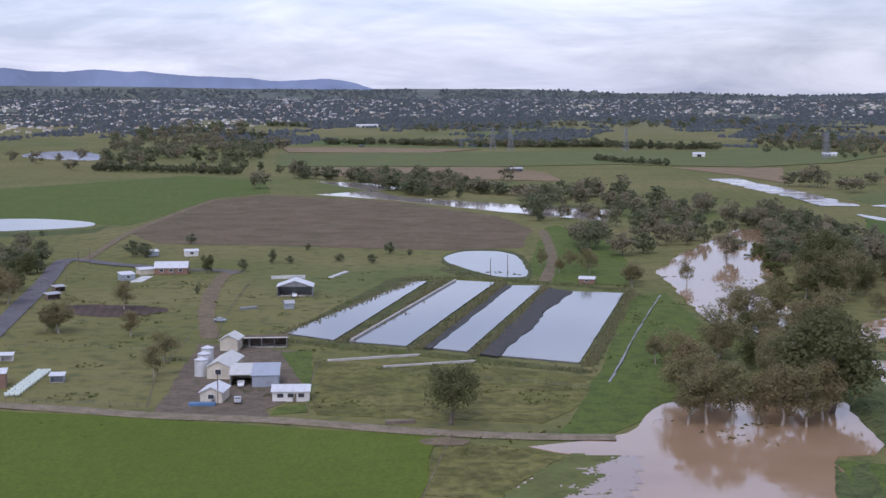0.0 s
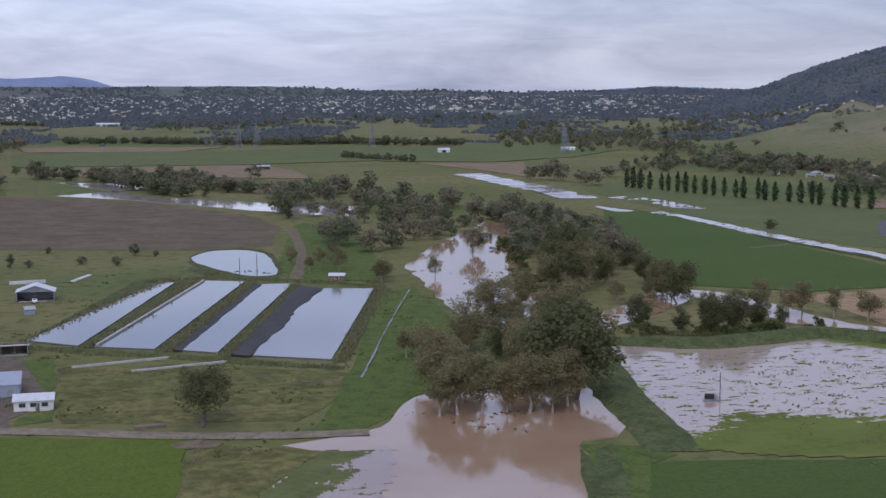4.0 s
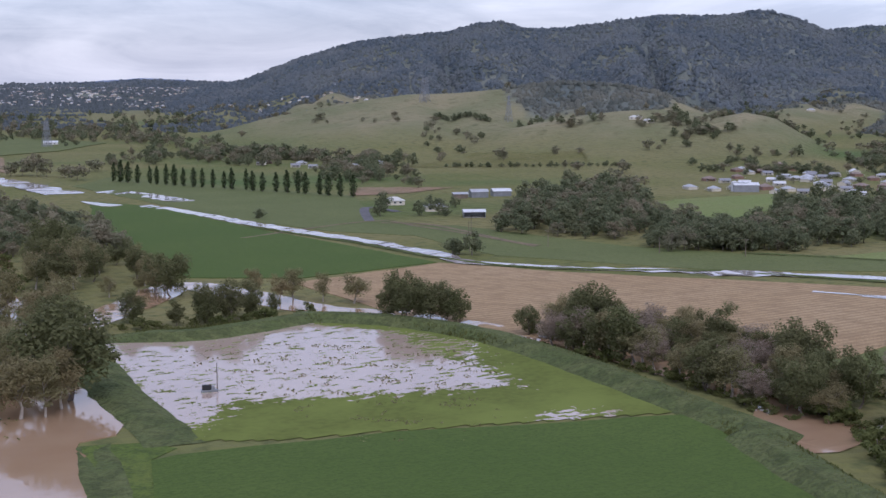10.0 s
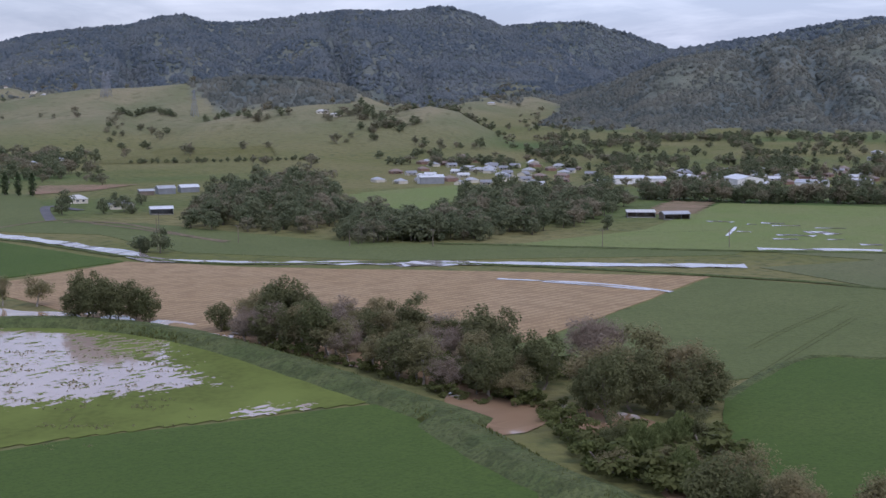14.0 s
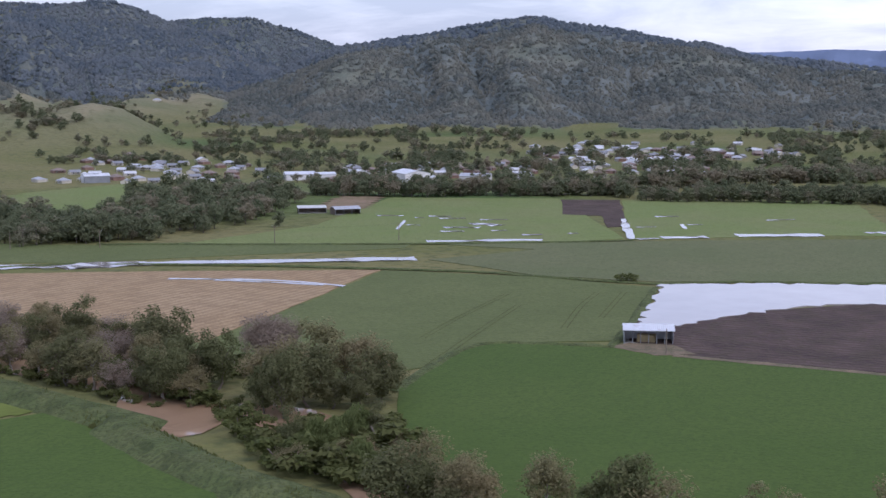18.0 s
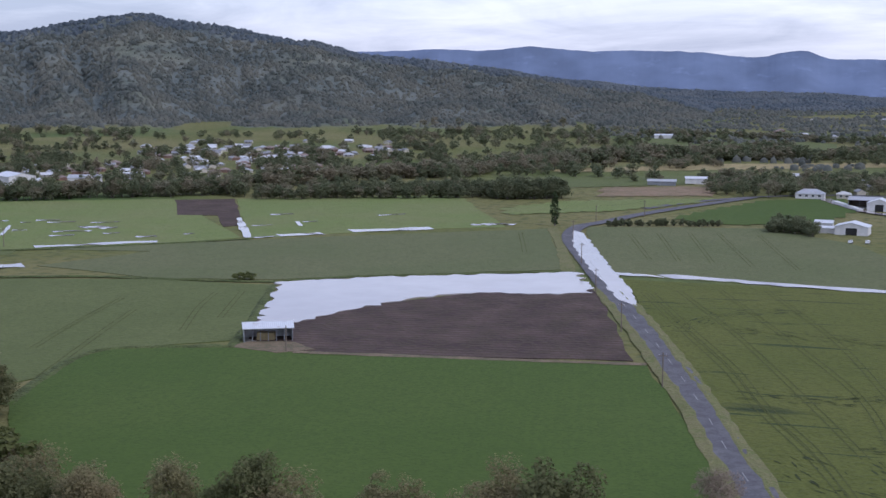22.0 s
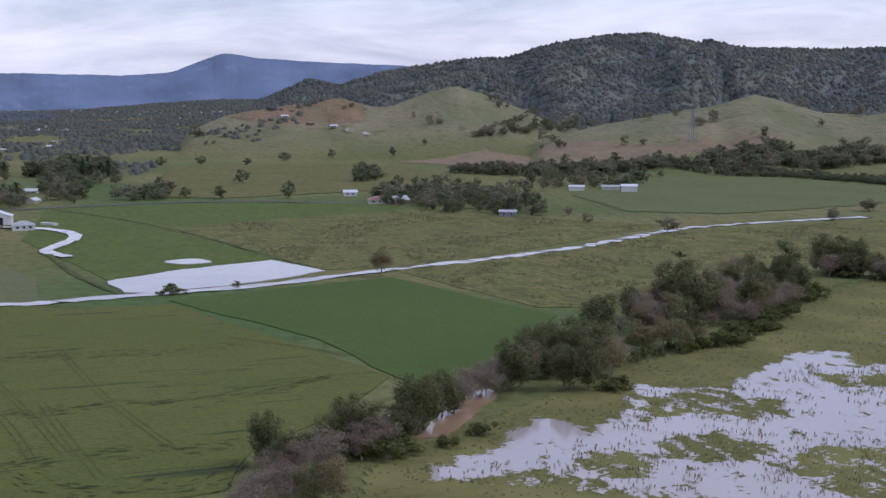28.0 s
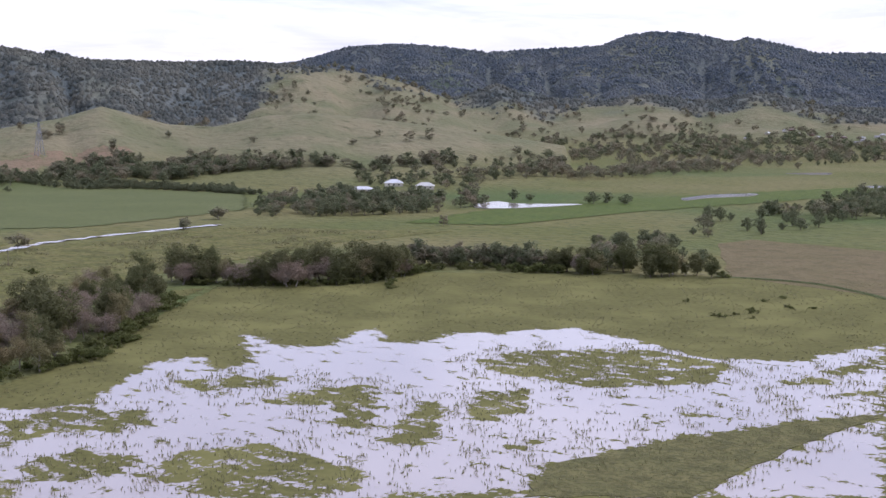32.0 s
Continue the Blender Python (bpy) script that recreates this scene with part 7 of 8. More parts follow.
building("house", "grey-roofed homestead beside dark shrubs", 443.1, 731.2, 14, 9, 3.0, 2.0, M_CREAM, M_ROOF_GREY, 8, kind="hip", windows=3, category="house")
building("stock_shed", "purple-grey skillion shed in the crop", 628.8, 456.2, 15, 9, 3.2, 1.2, M_TIMBER, M_ROOF_GREY, 20, open_front=True, posts=4)
building("stock_shed", "rusted open shed with a pale roof", 623.6, 477.3, 16, 7, 3.0, 0.8, M_TIMBER, M_ROOF_CREAM, 6, kind="flat", open_front=True, posts=4)
# the hay shed in the flooded field
hay_shed = building("hay_shed", "open-fronted hay shed with grey sheet roof beside flood water", 373.2, 161.3, 14.5, 8, 4.2, 1.2, M_ROOF_GREY, M_ROOF_WHITE, 3, "x", open_front=True, posts=7)
# farms by the flooded road
building("barn", "white steel barn with dark panel for its doorway", 709.6, -6.4, 16, 12, 4.2, 2.0, M_WHITE, M_ROOF_WHITE, -8, "y", door="dark", category="barn")
building("barn", "white roofed shed behind shrubs", 733.9, 7.1, 9, 7, 3.2, 1.2, M_WHITE, M_ROOF_WHITE, -5)
building("barn", "low white shed by the barn", 715.3, 5.2, 11, 5, 2.6, 0.8, M_WHITE, M_ROOF_WHITE, -5)
building("machinery_shed", "large dark machinery shed with grey roof", 853.3, -14.8, 19, 12, 5.0, 1.6, M_TIMBER, M_ROOF_GREY, -6, open_front=True, posts=4)
building("barn", "white gabled barn with dark panel for its open bay", 836.7, -22.6, 14, 12, 4.8, 2.4, M_WHITE, M_ROOF_WHITE, -6, "y", door="dark", category="barn")
building("house", "white weatherboard house with grey hip roof", 798.4, -34.8, 12, 8, 3.0, 2.2, M_WHITE, M_ROOF_GREY, 5, kind="hip", windows=3, category="house")
building("house", "white house with grey tiled roof under trees", 910.6, 18.1, 18, 10, 3.2, 2.8, M_WHITE, M_ROOF_GREY, -5, kind="hip", windows=4, category="house")
building("house", "cream cottage beside a driveway", 914.6, -2.9, 9, 7, 3.0, 1.8, M_CREAM, M_ROOF_CREAM, 0, kind="hip", windows=2, category="house")
building("house", "wide low house with grey-green hip roof", 865.9, 293, 19, 11, 3.2, 3.0, M_BRICK, M_ROOF_GREEN, 0, kind="hip", windows=4, category="house")
building("house", "small pale house before the river trees", 854.5, 308.2, 10, 8, 3.0, 1.8, M_CREAM, M_ROOF_GREY, 0, kind="hip", windows=2, category="house")
building("shed", "white shed beside the tree belt", 854.1, 332.1, 12, 6, 3.0, 1.0, M_WHITE, M_ROOF_WHITE, 0)
building("shed", "long grey glasshouse shed in market gardens", 983.9, 121.6, 20, 9, 3.0, 1.2, M_STEEL, M_ROOF_GREY, 0)
building("shed", "white packing shed in market gardens", 1004.1, 99.1, 16, 9, 4.0, 1.2, M_WHITE, M_ROOF_WHITE, 0)
building("shed", "white sheds across the far green field", 1686.5, 207.4, 22, 9, 4, 1.5, M_WHITE, M_ROOF_WHITE, 0)
building("house", "red roofed house among gum trees", 897.6, -271.7, 15, 9, 3.0, 2.4, M_CREAM, M_ROOF_RED, 5, kind="hip", windows=3, category="house")
building("house", "white cottage at the grove's edge", 969.9, -271.2, 10, 7, 2.8, 1.6, M_WHITE, M_ROOF_WHITE, 0, windows=2, category="house")
building("house", "grey-roofed farmhouse at the grove", 892.5, -286.1, 11, 8, 3.0, 2.4, M_BRICK, M_ROOF_GREY, 30, windows=2, category="house")
building("shed", "mauve-grey shed with open front", 781.5, -318.3, 10.5, 7, 3.2, 1.0, M_STEEL, M_ROOF_GREY, -4, windows=2)
building("shed", "pale shed on the tree line", 935.1, -480, 12, 8, 4.5, 1.4, M_WHITE, M_ROOF_WHITE, 0)
building("shed", "low long shed on the tree line", 955.2, -474.3, 14, 7, 3, 1.0, M_CREAM, M_ROOF_GREY, 0)
building("shed", "low white sheds beneath gums", 964.1, -449.8, 12, 7, 3, 1.0, M_WHITE, M_ROOF_WHITE, 0)
building("house", "large white hip-roofed house on the rise", 882.2, -849.8, 16, 11, 3.4, 3.2, M_CREAM, M_ROOF_WHITE, 0, kind="hip", windows=3, category="house")
building("house", "pale hip-roofed house in a garden", 844.5, -851.1, 16, 10, 3.2, 3.0, M_CREAM, M_ROOF_CREAM, 0, kind="hip", windows=3, category="house")
building("house", "white roofed house behind shrubs", 859, -789.8, 20, 10, 3.0, 2.4, M_CREAM, M_ROOF_WHITE, 0, kind="hip", windows=3, category="house")
building("house", "grey hip-roofed house on the knoll", 1736.2, 1656.5, 14, 9, 3, 2, M_CREAM, M_ROOF_GREY, 0, kind="hip", category="house")
for px in ([1024.6, 1247.7], [1027.5, 1227.6]):
    building("house", "cream house on top of the knoll", px[0], px[1], 15, 9, 3, 2, M_CREAM, M_ROOF_CREAM, 0, kind="hip", windows=3, category="house")

# the village at the foot of the hills
def village_house(wall, roof, hip, w, d, seed):
    ob = new("village_house")
    part("wall", shell(w, d, 3.0, 0 if hip else 2.0), wall, ob)
    part("roof", hip_roof(w, d, 2.4, 3.0) if hip else gable_roof(w, d, 2.0, 3.0), roof, ob)
    part("veranda_roof", box(w * 0.8, 2.4, 0.14, 0, -d / 2 - 1.2, 2.4), roof, ob)
    for k in (-1, 1):
        part("veranda_post", box(0.2, 0.2, 2.4, k * w * 0.36, -d / 2 - 2.2, 0), M_WHITE, ob)
        window(ob, k * w * 0.22, -d / 2 - 0.06, 1.0, 1.6, 1.3)
    label = {0: "cream village house with pale sheet roof", 1: "cream village house with grey hipped roof", 2: "brick village house with tiled roof", 3: "cream village house with dull grey roof"}[seed]
    return tagged(ob, label, "house", "village houses")


M_ROOF_PALE = corrugated("weathered_pale_roof", (0.62, 0.62, 0.63))
M_ROOF_DULL = corrugated("weathered_dull_roof", (0.27, 0.275, 0.29), 0.2)
HOUSES = [village_house(M_CREAM, M_ROOF_PALE, False, 13, 9, 0), village_house(M_CREAM, M_ROOF_GREY, True, 14, 10, 1), village_house(M_BRICK, M_ROOF_TILE, True, 14, 10, 2), village_house(M_CREAM, M_ROOF_DULL, False, 12, 8, 3)]
houses_free = list(HOUSES)


def settle_houses(points, count, seed, apart=17.0):
    rnd = random.Random(seed)
    pts = [(points[i], points[i + 1]) for i in range(0, len(points), 2)]
    x0, x1, y0, y1 = min(p[0] for p in pts), max(p[0] for p in pts), min(p[1] for p in pts), max(p[1] for p in pts)
    done = []
    for _ in range(count * 80):
        x, y = rnd.uniform(x0, x1), rnd.uniform(y0, y1)
        odd = False
        for k in range(len(pts)):
            (ax, ay), (bx, by) = pts[k], pts[k - 1]
            if (ay > y) != (by > y) and x < (bx - ax) * (y - ay) / (by - ay) + ax:
                odd = not odd
        if odd and all((x - a) ** 2 + (y - b) ** 2 > apart ** 2 for a, b in done):
            done.append((x, y))
            m = pose(x, y, ground_z(x, y), 0, 0, facing(x, y) + rnd.choice((-70, -20, -20, 0, 15, 70, 110)) + rnd.uniform(-8, 8)) @ Matrix.Diagonal((0.85, 0.85, 0.85, 1))
            if houses_free:
                houses_free.pop().matrix_world = m
            else:
                copy_thing(rnd.choice(HOUSES), m)
            if len(done) == count:
                break


settle_houses([685.2, 755.7, 856.0, 850.0, 945.4, 856.1, 896.8, 721.3, 803.3, 646.3, 731.0, 673.1], 34, 1)
settle_houses([689.8, 781.2, 879.5, 932.5, 966.1, 959.5, 879.5, 825.0, 714.8, 721.4], 18, 2, 14)
settle_houses([813.0, 607.3, 907.7, 480.3, 1082.0, 595.4, 1013.9, 624.7, 932.4, 684.7], 44, 3)
settle_houses([905.0, 507.7, 1007.7, 393.6, 1375.0, 524.8, 1300.6, 701.9], 70, 4, 15)
settle_houses([1046.9, 479.3, 1216.2, 387.6, 1419.0, 446.4, 1276.8, 572.2], 46, 5, 14)
settle_houses([512.6, 1153.2, 566.8, 1170.3, 606.7, 1099.3, 671.5, 1216.7, 567.6, 1276.7], 14, 6)
settle_houses([974.5, 67.2, 930.9, 48.9, 957.2, -47.7, 1108.1, -70.6, 1105, 58.2], 10, 7)
settle_houses([1699.5, 90.2, 1718.9, -146.4, 2302.6, -247.2, 2167.7, 115.4], 12, 8, 25)
settle_houses([1705.4, -374.9, 1614.2, -473.2, 1640.5, -488.3, 1728.3, -394.8], 5, 9, 20)
settle_houses([1162.3, -1851.8, 987.5, -2002.2, 1057.5, -2142.6, 1170.2, -1896.8], 20, 10, 25)
settle_houses([1326.4, 717.4, 1441.7, 684.6, 1514.9, 476.3, 1182.9, 371.8, 1016.4, 413.6, 1010.7, 521.1], 34, 11, 14)
building("warehouse", "large white steel warehouse in the village", 840.6, 546.9, 20, 26, 6.5, 2.2, M_WHITE, M_ROOF_WHITE, 24, "y", category="warehouse")
building("warehouse", "long white factory building in the village", 819.9, 616.6, 18, 14, 4.5, 1.2, M_WHITE, M_ROOF_WHITE, 8, category="warehouse")
building("warehouse", "white gabled hall in the village", 811.4, 631.8, 22, 14, 4.5, 1.6, M_WHITE, M_ROOF_WHITE, 8, category="warehouse")
building("warehouse", "pale steel store in the village", 864.9, 513.7, 22, 14, 4.5, 1.8, M_WHITE, M_ROOF_GREY, -10, category="warehouse")
building("warehouse", "white hall among village houses", 842.4, 598.1, 14, 12, 5, 2.0, M_WHITE, M_ROOF_WHITE, 12, "y", category="warehouse")
building("warehouse", "white works shed by tall silos", 711.5, 739, 18, 12, 5, 1.6, M_STEEL, M_ROOF_WHITE, 10, category="warehouse")

# the far town: house roofs past counting
def far_roofs(name, x, y, label, mats, seed):
    rs = np.random.RandomState(seed)
    n = len(x)
    z = height(x, y) - 0.3
    w, d, h, rise = rs.uniform(2.8, 5.2, n), rs.uniform(2.4, 3.8, n), rs.uniform(2.4, 3.4, n), rs.uniform(1.0, 2.2, n)
    t = rs.uniform(0, 6.28, n)
    base = np.array([(-1, -1, 0, 0), (1, -1, 0, 0), (1, 1, 0, 0), (-1, 1, 0, 0), (-1, -1, 1, 0), (1, -1, 1, 0), (1, 1, 1, 0), (-1, 1, 1, 0), (-1, 0, 1, 1), (1, 0, 1, 1)], float)
    lx, ly = base[:, 0] * w[:, None], base[:, 1] * d[:, None]
    co = np.stack([x[:, None] + lx * np.cos(t)[:, None] - ly * np.sin(t)[:, None], y[:, None] + lx * np.sin(t)[:, None] + ly * np.cos(t)[:, None], z[:, None] + base[:, 2] * h[:, None] + base[:, 3] * rise[:, None]], -1).reshape(-1, 3)
    faces, kinds = [], []
    for k in range(n):
        o = k * 10
        roof = 1 + int(rs.choice(len(mats) - 1, p=[0.22, 0.40, 0.38]))
        for f, m in (((0, 1, 5, 4), 0), ((1, 2, 6, 5), 0), ((2, 3, 7, 6), 0), ((3, 0, 4, 7), 0), ((5, 6, 9), 0), ((7, 4, 8), 0), ((4, 5, 9, 8), roof), ((6, 7, 8, 9), roof)):
            faces.append([o + i for i in f])
            kinds.append(m)
    me = bpy.data.meshes.new(name)
    me.from_pydata(co.tolist(), [], faces)
    for m in mats:
        me.materials.append(m)
    me.polygons.foreach_set("material_index", kinds)
    return tagged(new(name, me), label, "houses", "", "stuff")


rs = np.random.RandomState(21)
x, y = scatter(-22, 40, 2400, 4620, 5400)
r = np.hypot(x, y)
az = np.degrees(np.arctan2(x, y))
near = np.interp(az, [-22, -9, -6, 0, 18, 24, 32, 40], [2550, 2650, 3000, 3200, 3200, 2700, 2400, 2300])
keep = (r > near) & (waves(x, y, 80) > -0.6) & (height(x, y) < 85) & (land_at(x, y)[1] < 0.4)
far_roofs("town_houses", x[keep], y[keep], "hundreds of pale roofs of the distant town", [M_CREAM, M_ROOF_PALE, M_ROOF_GREY, M_ROOF_TILE], 22)
x, y = scatter(88, 124, 2300, 4600, 130)
keep = height(x, y) < 70
far_roofs("valley_houses", x[keep], y[keep], "scattered pale roofs in the far valley", [M_WHITE, M_ROOF_WHITE, M_ROOF_GREY, M_ROOF_TILE], 23)


# ---- farm things ----
def tank(x, y, r, h, label, mat, name="water_tank"):
    ob = empty(name, x, y, ground_z(x, y) + 0.3)
    part("body", tube(r, r, (0, 0, 0), (0, 0, h), 20), mat, ob)
    part("lid", tube(r * 1.03, r * 0.15, (0, 0, h), (0, 0, h + r * 0.35), 20), mat, ob)
    part("rim", tube(r * 1.04, r * 1.04, (0, 0, h - 0.2), (0, 0, h - 0.02), 20), M_STEEL, ob)
    part("base", tube(r * 1.1, r * 1.1, (0, 0, -0.5), (0, 0, 0), 16), M_CONCRETE, ob)
    return tagged(ob, label, "tank", "tanks")


for px in ([-68.9, 387.1], [-69.6, 396.0], [-70.2, 405.3]):
    tank(px[0], px[1], 1.9, 4.6, "tall white ribbed water tank beside the shed", M_ROOF_WHITE)
for px in ([708.7, 748.9], [711.5, 746.3], [714.3, 743.8]):
    tank(px[0], px[1], 2.6, 6.5, "white storage silo at the village edge", M_ROOF_WHITE, "silo")


def car(name, label, x, y, turn, paint, ute=False):
    ob = empty(name, x, y, ground_z(x, y) + 0.12, turn)
    bm = bmesh.new()
    prof = [(-2.2, 0.35), (-2.25, 0.75), (-1.9, 0.95), (-1.0, 1.0), (-0.5, 1.5), (0.9 if not ute else 0.35, 1.52), (1.5 if not ute else 0.6, 1.0), (2.2, 0.98), (2.25, 0.4)]
    left, right = [bm.verts.new((-0.88, p[0], p[1])) for p in prof], [bm.verts.new((0.88, p[0], p[1])) for p in prof]
    bm.faces.new(left)
    bm.faces.new(right[::-1])
    for i in range(len(prof)):
        j = (i + 1) % len(prof)
        bm.faces.new((left[i], left[j], right[j], right[i]))
    bmesh.ops.recalc_face_normals(bm, faces=bm.faces)
    part("body", bm, paint, ob)
    part("windscreen", box(1.5, 0.05, 0.42, 0, -0.80, 1.04), M_PANE, ob, "dark windscreen")
    part("rear_window", box(1.5, 0.05, 0.4, 0, 1.30 if not ute else 0.55, 1.06), M_PANE, ob)
    for sx in (-1, 1):
        part("headlight", box(0.35, 0.06, 0.16, sx * 0.62, -2.24, 0.62), M_TARP, ob)
        for sy in (-1.35, 1.35):
            wheel = part("wheel", tube(0.34, 0.34, (sx * 0.72, sy, 0.34), (sx * 0.94, sy, 0.34), 12), M_RUBBER, ob)
            part("rim", tube(0.19, 0.19, (sx * 0.935, sy, 0.34), (sx * 0.955, sy, 0.34), 10), M_STEEL, wheel)
    return tagged(ob, label, "car", "parked vehicles")


car("utility_truck", "white utility parked under the carport", -55.6, 373.3, 6, M_CAR_WHITE, True)
car("car", "silver hatchback parked in the gravel yard", -53.5, 353, 8, M_CAR_SILVER)
car("utility_truck", "white utility parked in the barn", -59, 541.7, 10, M_CAR_WHITE, True)
car("car", "dark sedan parked on the grass", -78.7, 481.4, 80, M_BLUEGREY)
car("van", "white van parked beside the barn", 675.2, -6.1, 80, M_CAR_WHITE)
car("van", "white van parked beside the barn", 676.6, -13.8, 80, M_CAR_WHITE)


def bale(x, y, z):
    ob = empty("silage_bale", x, y, z, 0)
    bm = tube(0.62, 0.62, (-0.6, 0, 0.6), (0.6, 0, 0.6), 12)
    bmesh.ops.bevel(bm, geom=[e for e in bm.edges if len(e.link_faces) == 2 and e.calc_face_angle(0) > 1], offset=0.12, segments=2, affect="EDGES")
    part("wrap", bm, M_WRAP, ob)
    return tagged(ob, "round silage bale in pale green wrap", "bale", "silage bales")


first_bale = None
for k in range(36):
    u, side = (k // 3) / 11, k % 3
    ax, ay, bx, by = -114.6, 360.3, -115.2, 391.7
    x, y = ax + (bx - ax) * u + (side - 1) * 1.35, ay + (by - ay) * u + (side - 1) * 0.2
    z = 0.0 if side != 1 or k % 2 else 0.0
    m = pose(x, y, 0.0, 0, 0, 15 + 3 * (k % 5))
    if first_bale is None:
        first_bale = bale(x, y, 0)
        first_bale.matrix_world = m
    else:
        copy_thing(first_bale, m)


def slab(name, label, ax, ay, bx, by, wide, tall, mat, category, z=0.0):
    """A long low bar from a to b lying on the ground."""
    ob = empty(name, (ax + bx) / 2, (ay + by) / 2, ground_z(ax, ay) + z, math.degrees(math.atan2(by - ay, bx - ax)))
    n = max(1, int(math.hypot(bx - ax, by - ay) / 6))
    L = math.hypot(bx - ax, by - ay)
    for k in range(n):
        part("section", box(L / n - 0.08, wide, tall, -L / 2 + L / n * (k + 0.5), 0, 0), mat, ob)
    return tagged(ob, label, category)


slab("feed_trough", "long pale concrete feed trough in the paddock", -34.7, 409, -3.3, 420, 1.1, 0.6, M_CONCRETE, "trough")
slab("feed_trough", "long pale concrete feed trough in the paddock", -17.6, 399.5, 13, 410, 1.1, 0.6, M_CONCRETE, "trough")
slab("pipe_stack", "stack of weathered pipes beside the track", -14.1, 330.1, -6.8, 331.3, 1.6, 0.8, M_TIMBER, "pipes")
slab("pond_wall", "white concrete lip along a pond", -29.7, 441.4, 5.3, 586.8, 0.8, 0.9, M_CONCRETE, "wall", 0.2)
slab("trough_stack", "two white panels lying on grass", -49.3, 599.4, -43.5, 618.7, 2.0, 0.5, M_TARP, "panels")
slab("trailer_load", "row of white crates behind the barn", -74.8, 595.5, -60.4, 599.3, 1.2, 1.3, M_TARP, "crates")
slab("trailer", "flat trailer with blue drums by the shed", -65.6, 349.7, -58.7, 349.7, 2.2, 0.8, M_BLUE, "trailer")
slab("tarpaulin", "white sheeting spread beside the house", -131.4, 584.3, -130, 602.7, 5.0, 0.3, M_TARP, "sheeting")
slab("scrap_heap", "pale scrap metal heap on the grass", -75.8, 509.8, -69.9, 512.5, 2.0, 0.8, M_STEEL, "scrap")
slab("plastic_tunnel", "white plastic covered silage clamp", 884.7, 2.5, 834.7, -12.2, 3.5, 1.6, M_TARP, "silage clamp")
slab("plastic_tunnel", "white plastic covered silage clamp", 830.7, -46.4, 821.1, -53.7, 3.0, 1.4, M_TARP, "silage clamp")
slab("hay_stack", "old hay stacked inside the open shed", 375.5, 165.9, 376.9, 160.7, 3.0, 2.4, M_HAY, "hay")


def pole(x, y, h, label="weathered timber power pole", arm=True):
    ob = empty("power_pole", x, y, ground_z(x, y) - 0.3, facing(x, y))
    part("post", tube(0.2, 0.13, (0, 0, 0), (0, 0, h), 8), M_TIMBER, ob)
    if arm:
        part("crossarm", box(2.2, 0.14, 0.16, 0, 0, h - 0.9), M_TIMBER, ob)
        for k in (-0.95, 0.0, 0.95):
            part("insulator", tube(0.06, 0.06, (k, 0, h - 0.72), (k, 0, h - 0.5), 6), M_WHITE, ob)
    return tagged(ob, label, "pole", "power poles")


def wires(name, spots, h, label, sag=1.2):
    bm = bmesh.new()
    for i in range(0, len(spots) - 2, 2):
        a, b = Vector((spots[i], spots[i + 1], ground_z(spots[i], spots[i + 1]) + h)), Vector((spots[i + 2], spots[i + 3], ground_z(spots[i + 2], spots[i + 3]) + h))
        last = a
        for k in range(1, 9):
            u = k / 8
            p = a.lerp(b, u) - Vector((0, 0, sag * 4 * u * (1 - u)))
            tube(0.02, 0.02, last, p, 3, bm)
            last = p
    tagged(part(name, bm, M_DARK), label, "wires", "", "structure")


for spots, h in (([347.1, 41.5, 421.1, 63.5, 493.9, 84.1, 566.6, 102.7, 653.7, 122.8, 732.4, 125.2, 769.1, 104.2], 9.5), ([-165.7, 642.9, -166.6, 626.1, -160.9, 584.2], 9), ([350.1, 547.6, 431.2, 496.9, 502.2, 406.8, 544.0, 364.8], 9), ([398.4, 621.8, 392.1, 542.6, 446.6, 463.6], 9)):
    for i in range(0, len(spots), 2):
        pole(spots[i], spots[i + 1], h)
    wires("power_line", spots, h - 0.5, "thin power line between timber poles")
for px in ([21.1, 607.3], [-58.5, 352.3], [361.2, 150.7], [421.6, 494.5], [464.5, 478.1], [29.4, 623.1], [388.0, 607.9], [608, -328.2]):
    pole(px[0], px[1], 8.0, arm=False)


def pylon(x, y, h):
    ob = empty("pylon", x, y, ground_z(x, y) - 0.3, facing(x, y) + 20)
    corners = ((-1, -1), (1, -1), (1, 1), (-1, 1))
    for sx, sy in corners:
        part("leg", tube(0.32, 0.2, (sx * h * 0.11, sy * h * 0.11, 0), (sx * 0.5, sy * 0.5, h), 5), M_STEEL, ob)
    for k in range(5):
        z0, z1 = h * k / 5, h * (k + 1) / 5
        r0, r1 = h * 0.11 + (0.5 - h * 0.11) * k / 5, h * 0.11 + (0.5 - h * 0.11) * (k + 1) / 5
        for i in range(4):
            (ax, ay), (bx, by) = corners[i], corners[(i + 1) % 4]
            part("brace", tube(0.12, 0.12, (ax * r0, ay * r0, z0), (bx * r1, by * r1, z1), 4), M_STEEL, ob)
            part("brace", tube(0.12, 0.12, (bx * r0, by * r0, z0), (ax * r1, ay * r1, z1), 4), M_STEEL, ob)
    for z, w in ((0.7, 0.16), (0.82, 0.2), (0.94, 0.14)):
        part("crossarm", tube(0.22, 0.22, (-h * w, 0, h * z), (h * w, 0, h * z), 4), M_STEEL, ob)
    return tagged(ob, "grey steel lattice power pylon", "pylon", "pylons")


first_pylon = pylon(71.7, 1993.3, 34)
for px in ([95.0, 1954.0], [258.5, 1956.7], [478.1, 1720.2], [478.3, 1731.3], [1552.4, 2128.1], [971.8, 1640.4], [1009.4, 1485.4], [979.9, 1643.5], [2405.4, 2046.3], [1252.5, -714.3]):
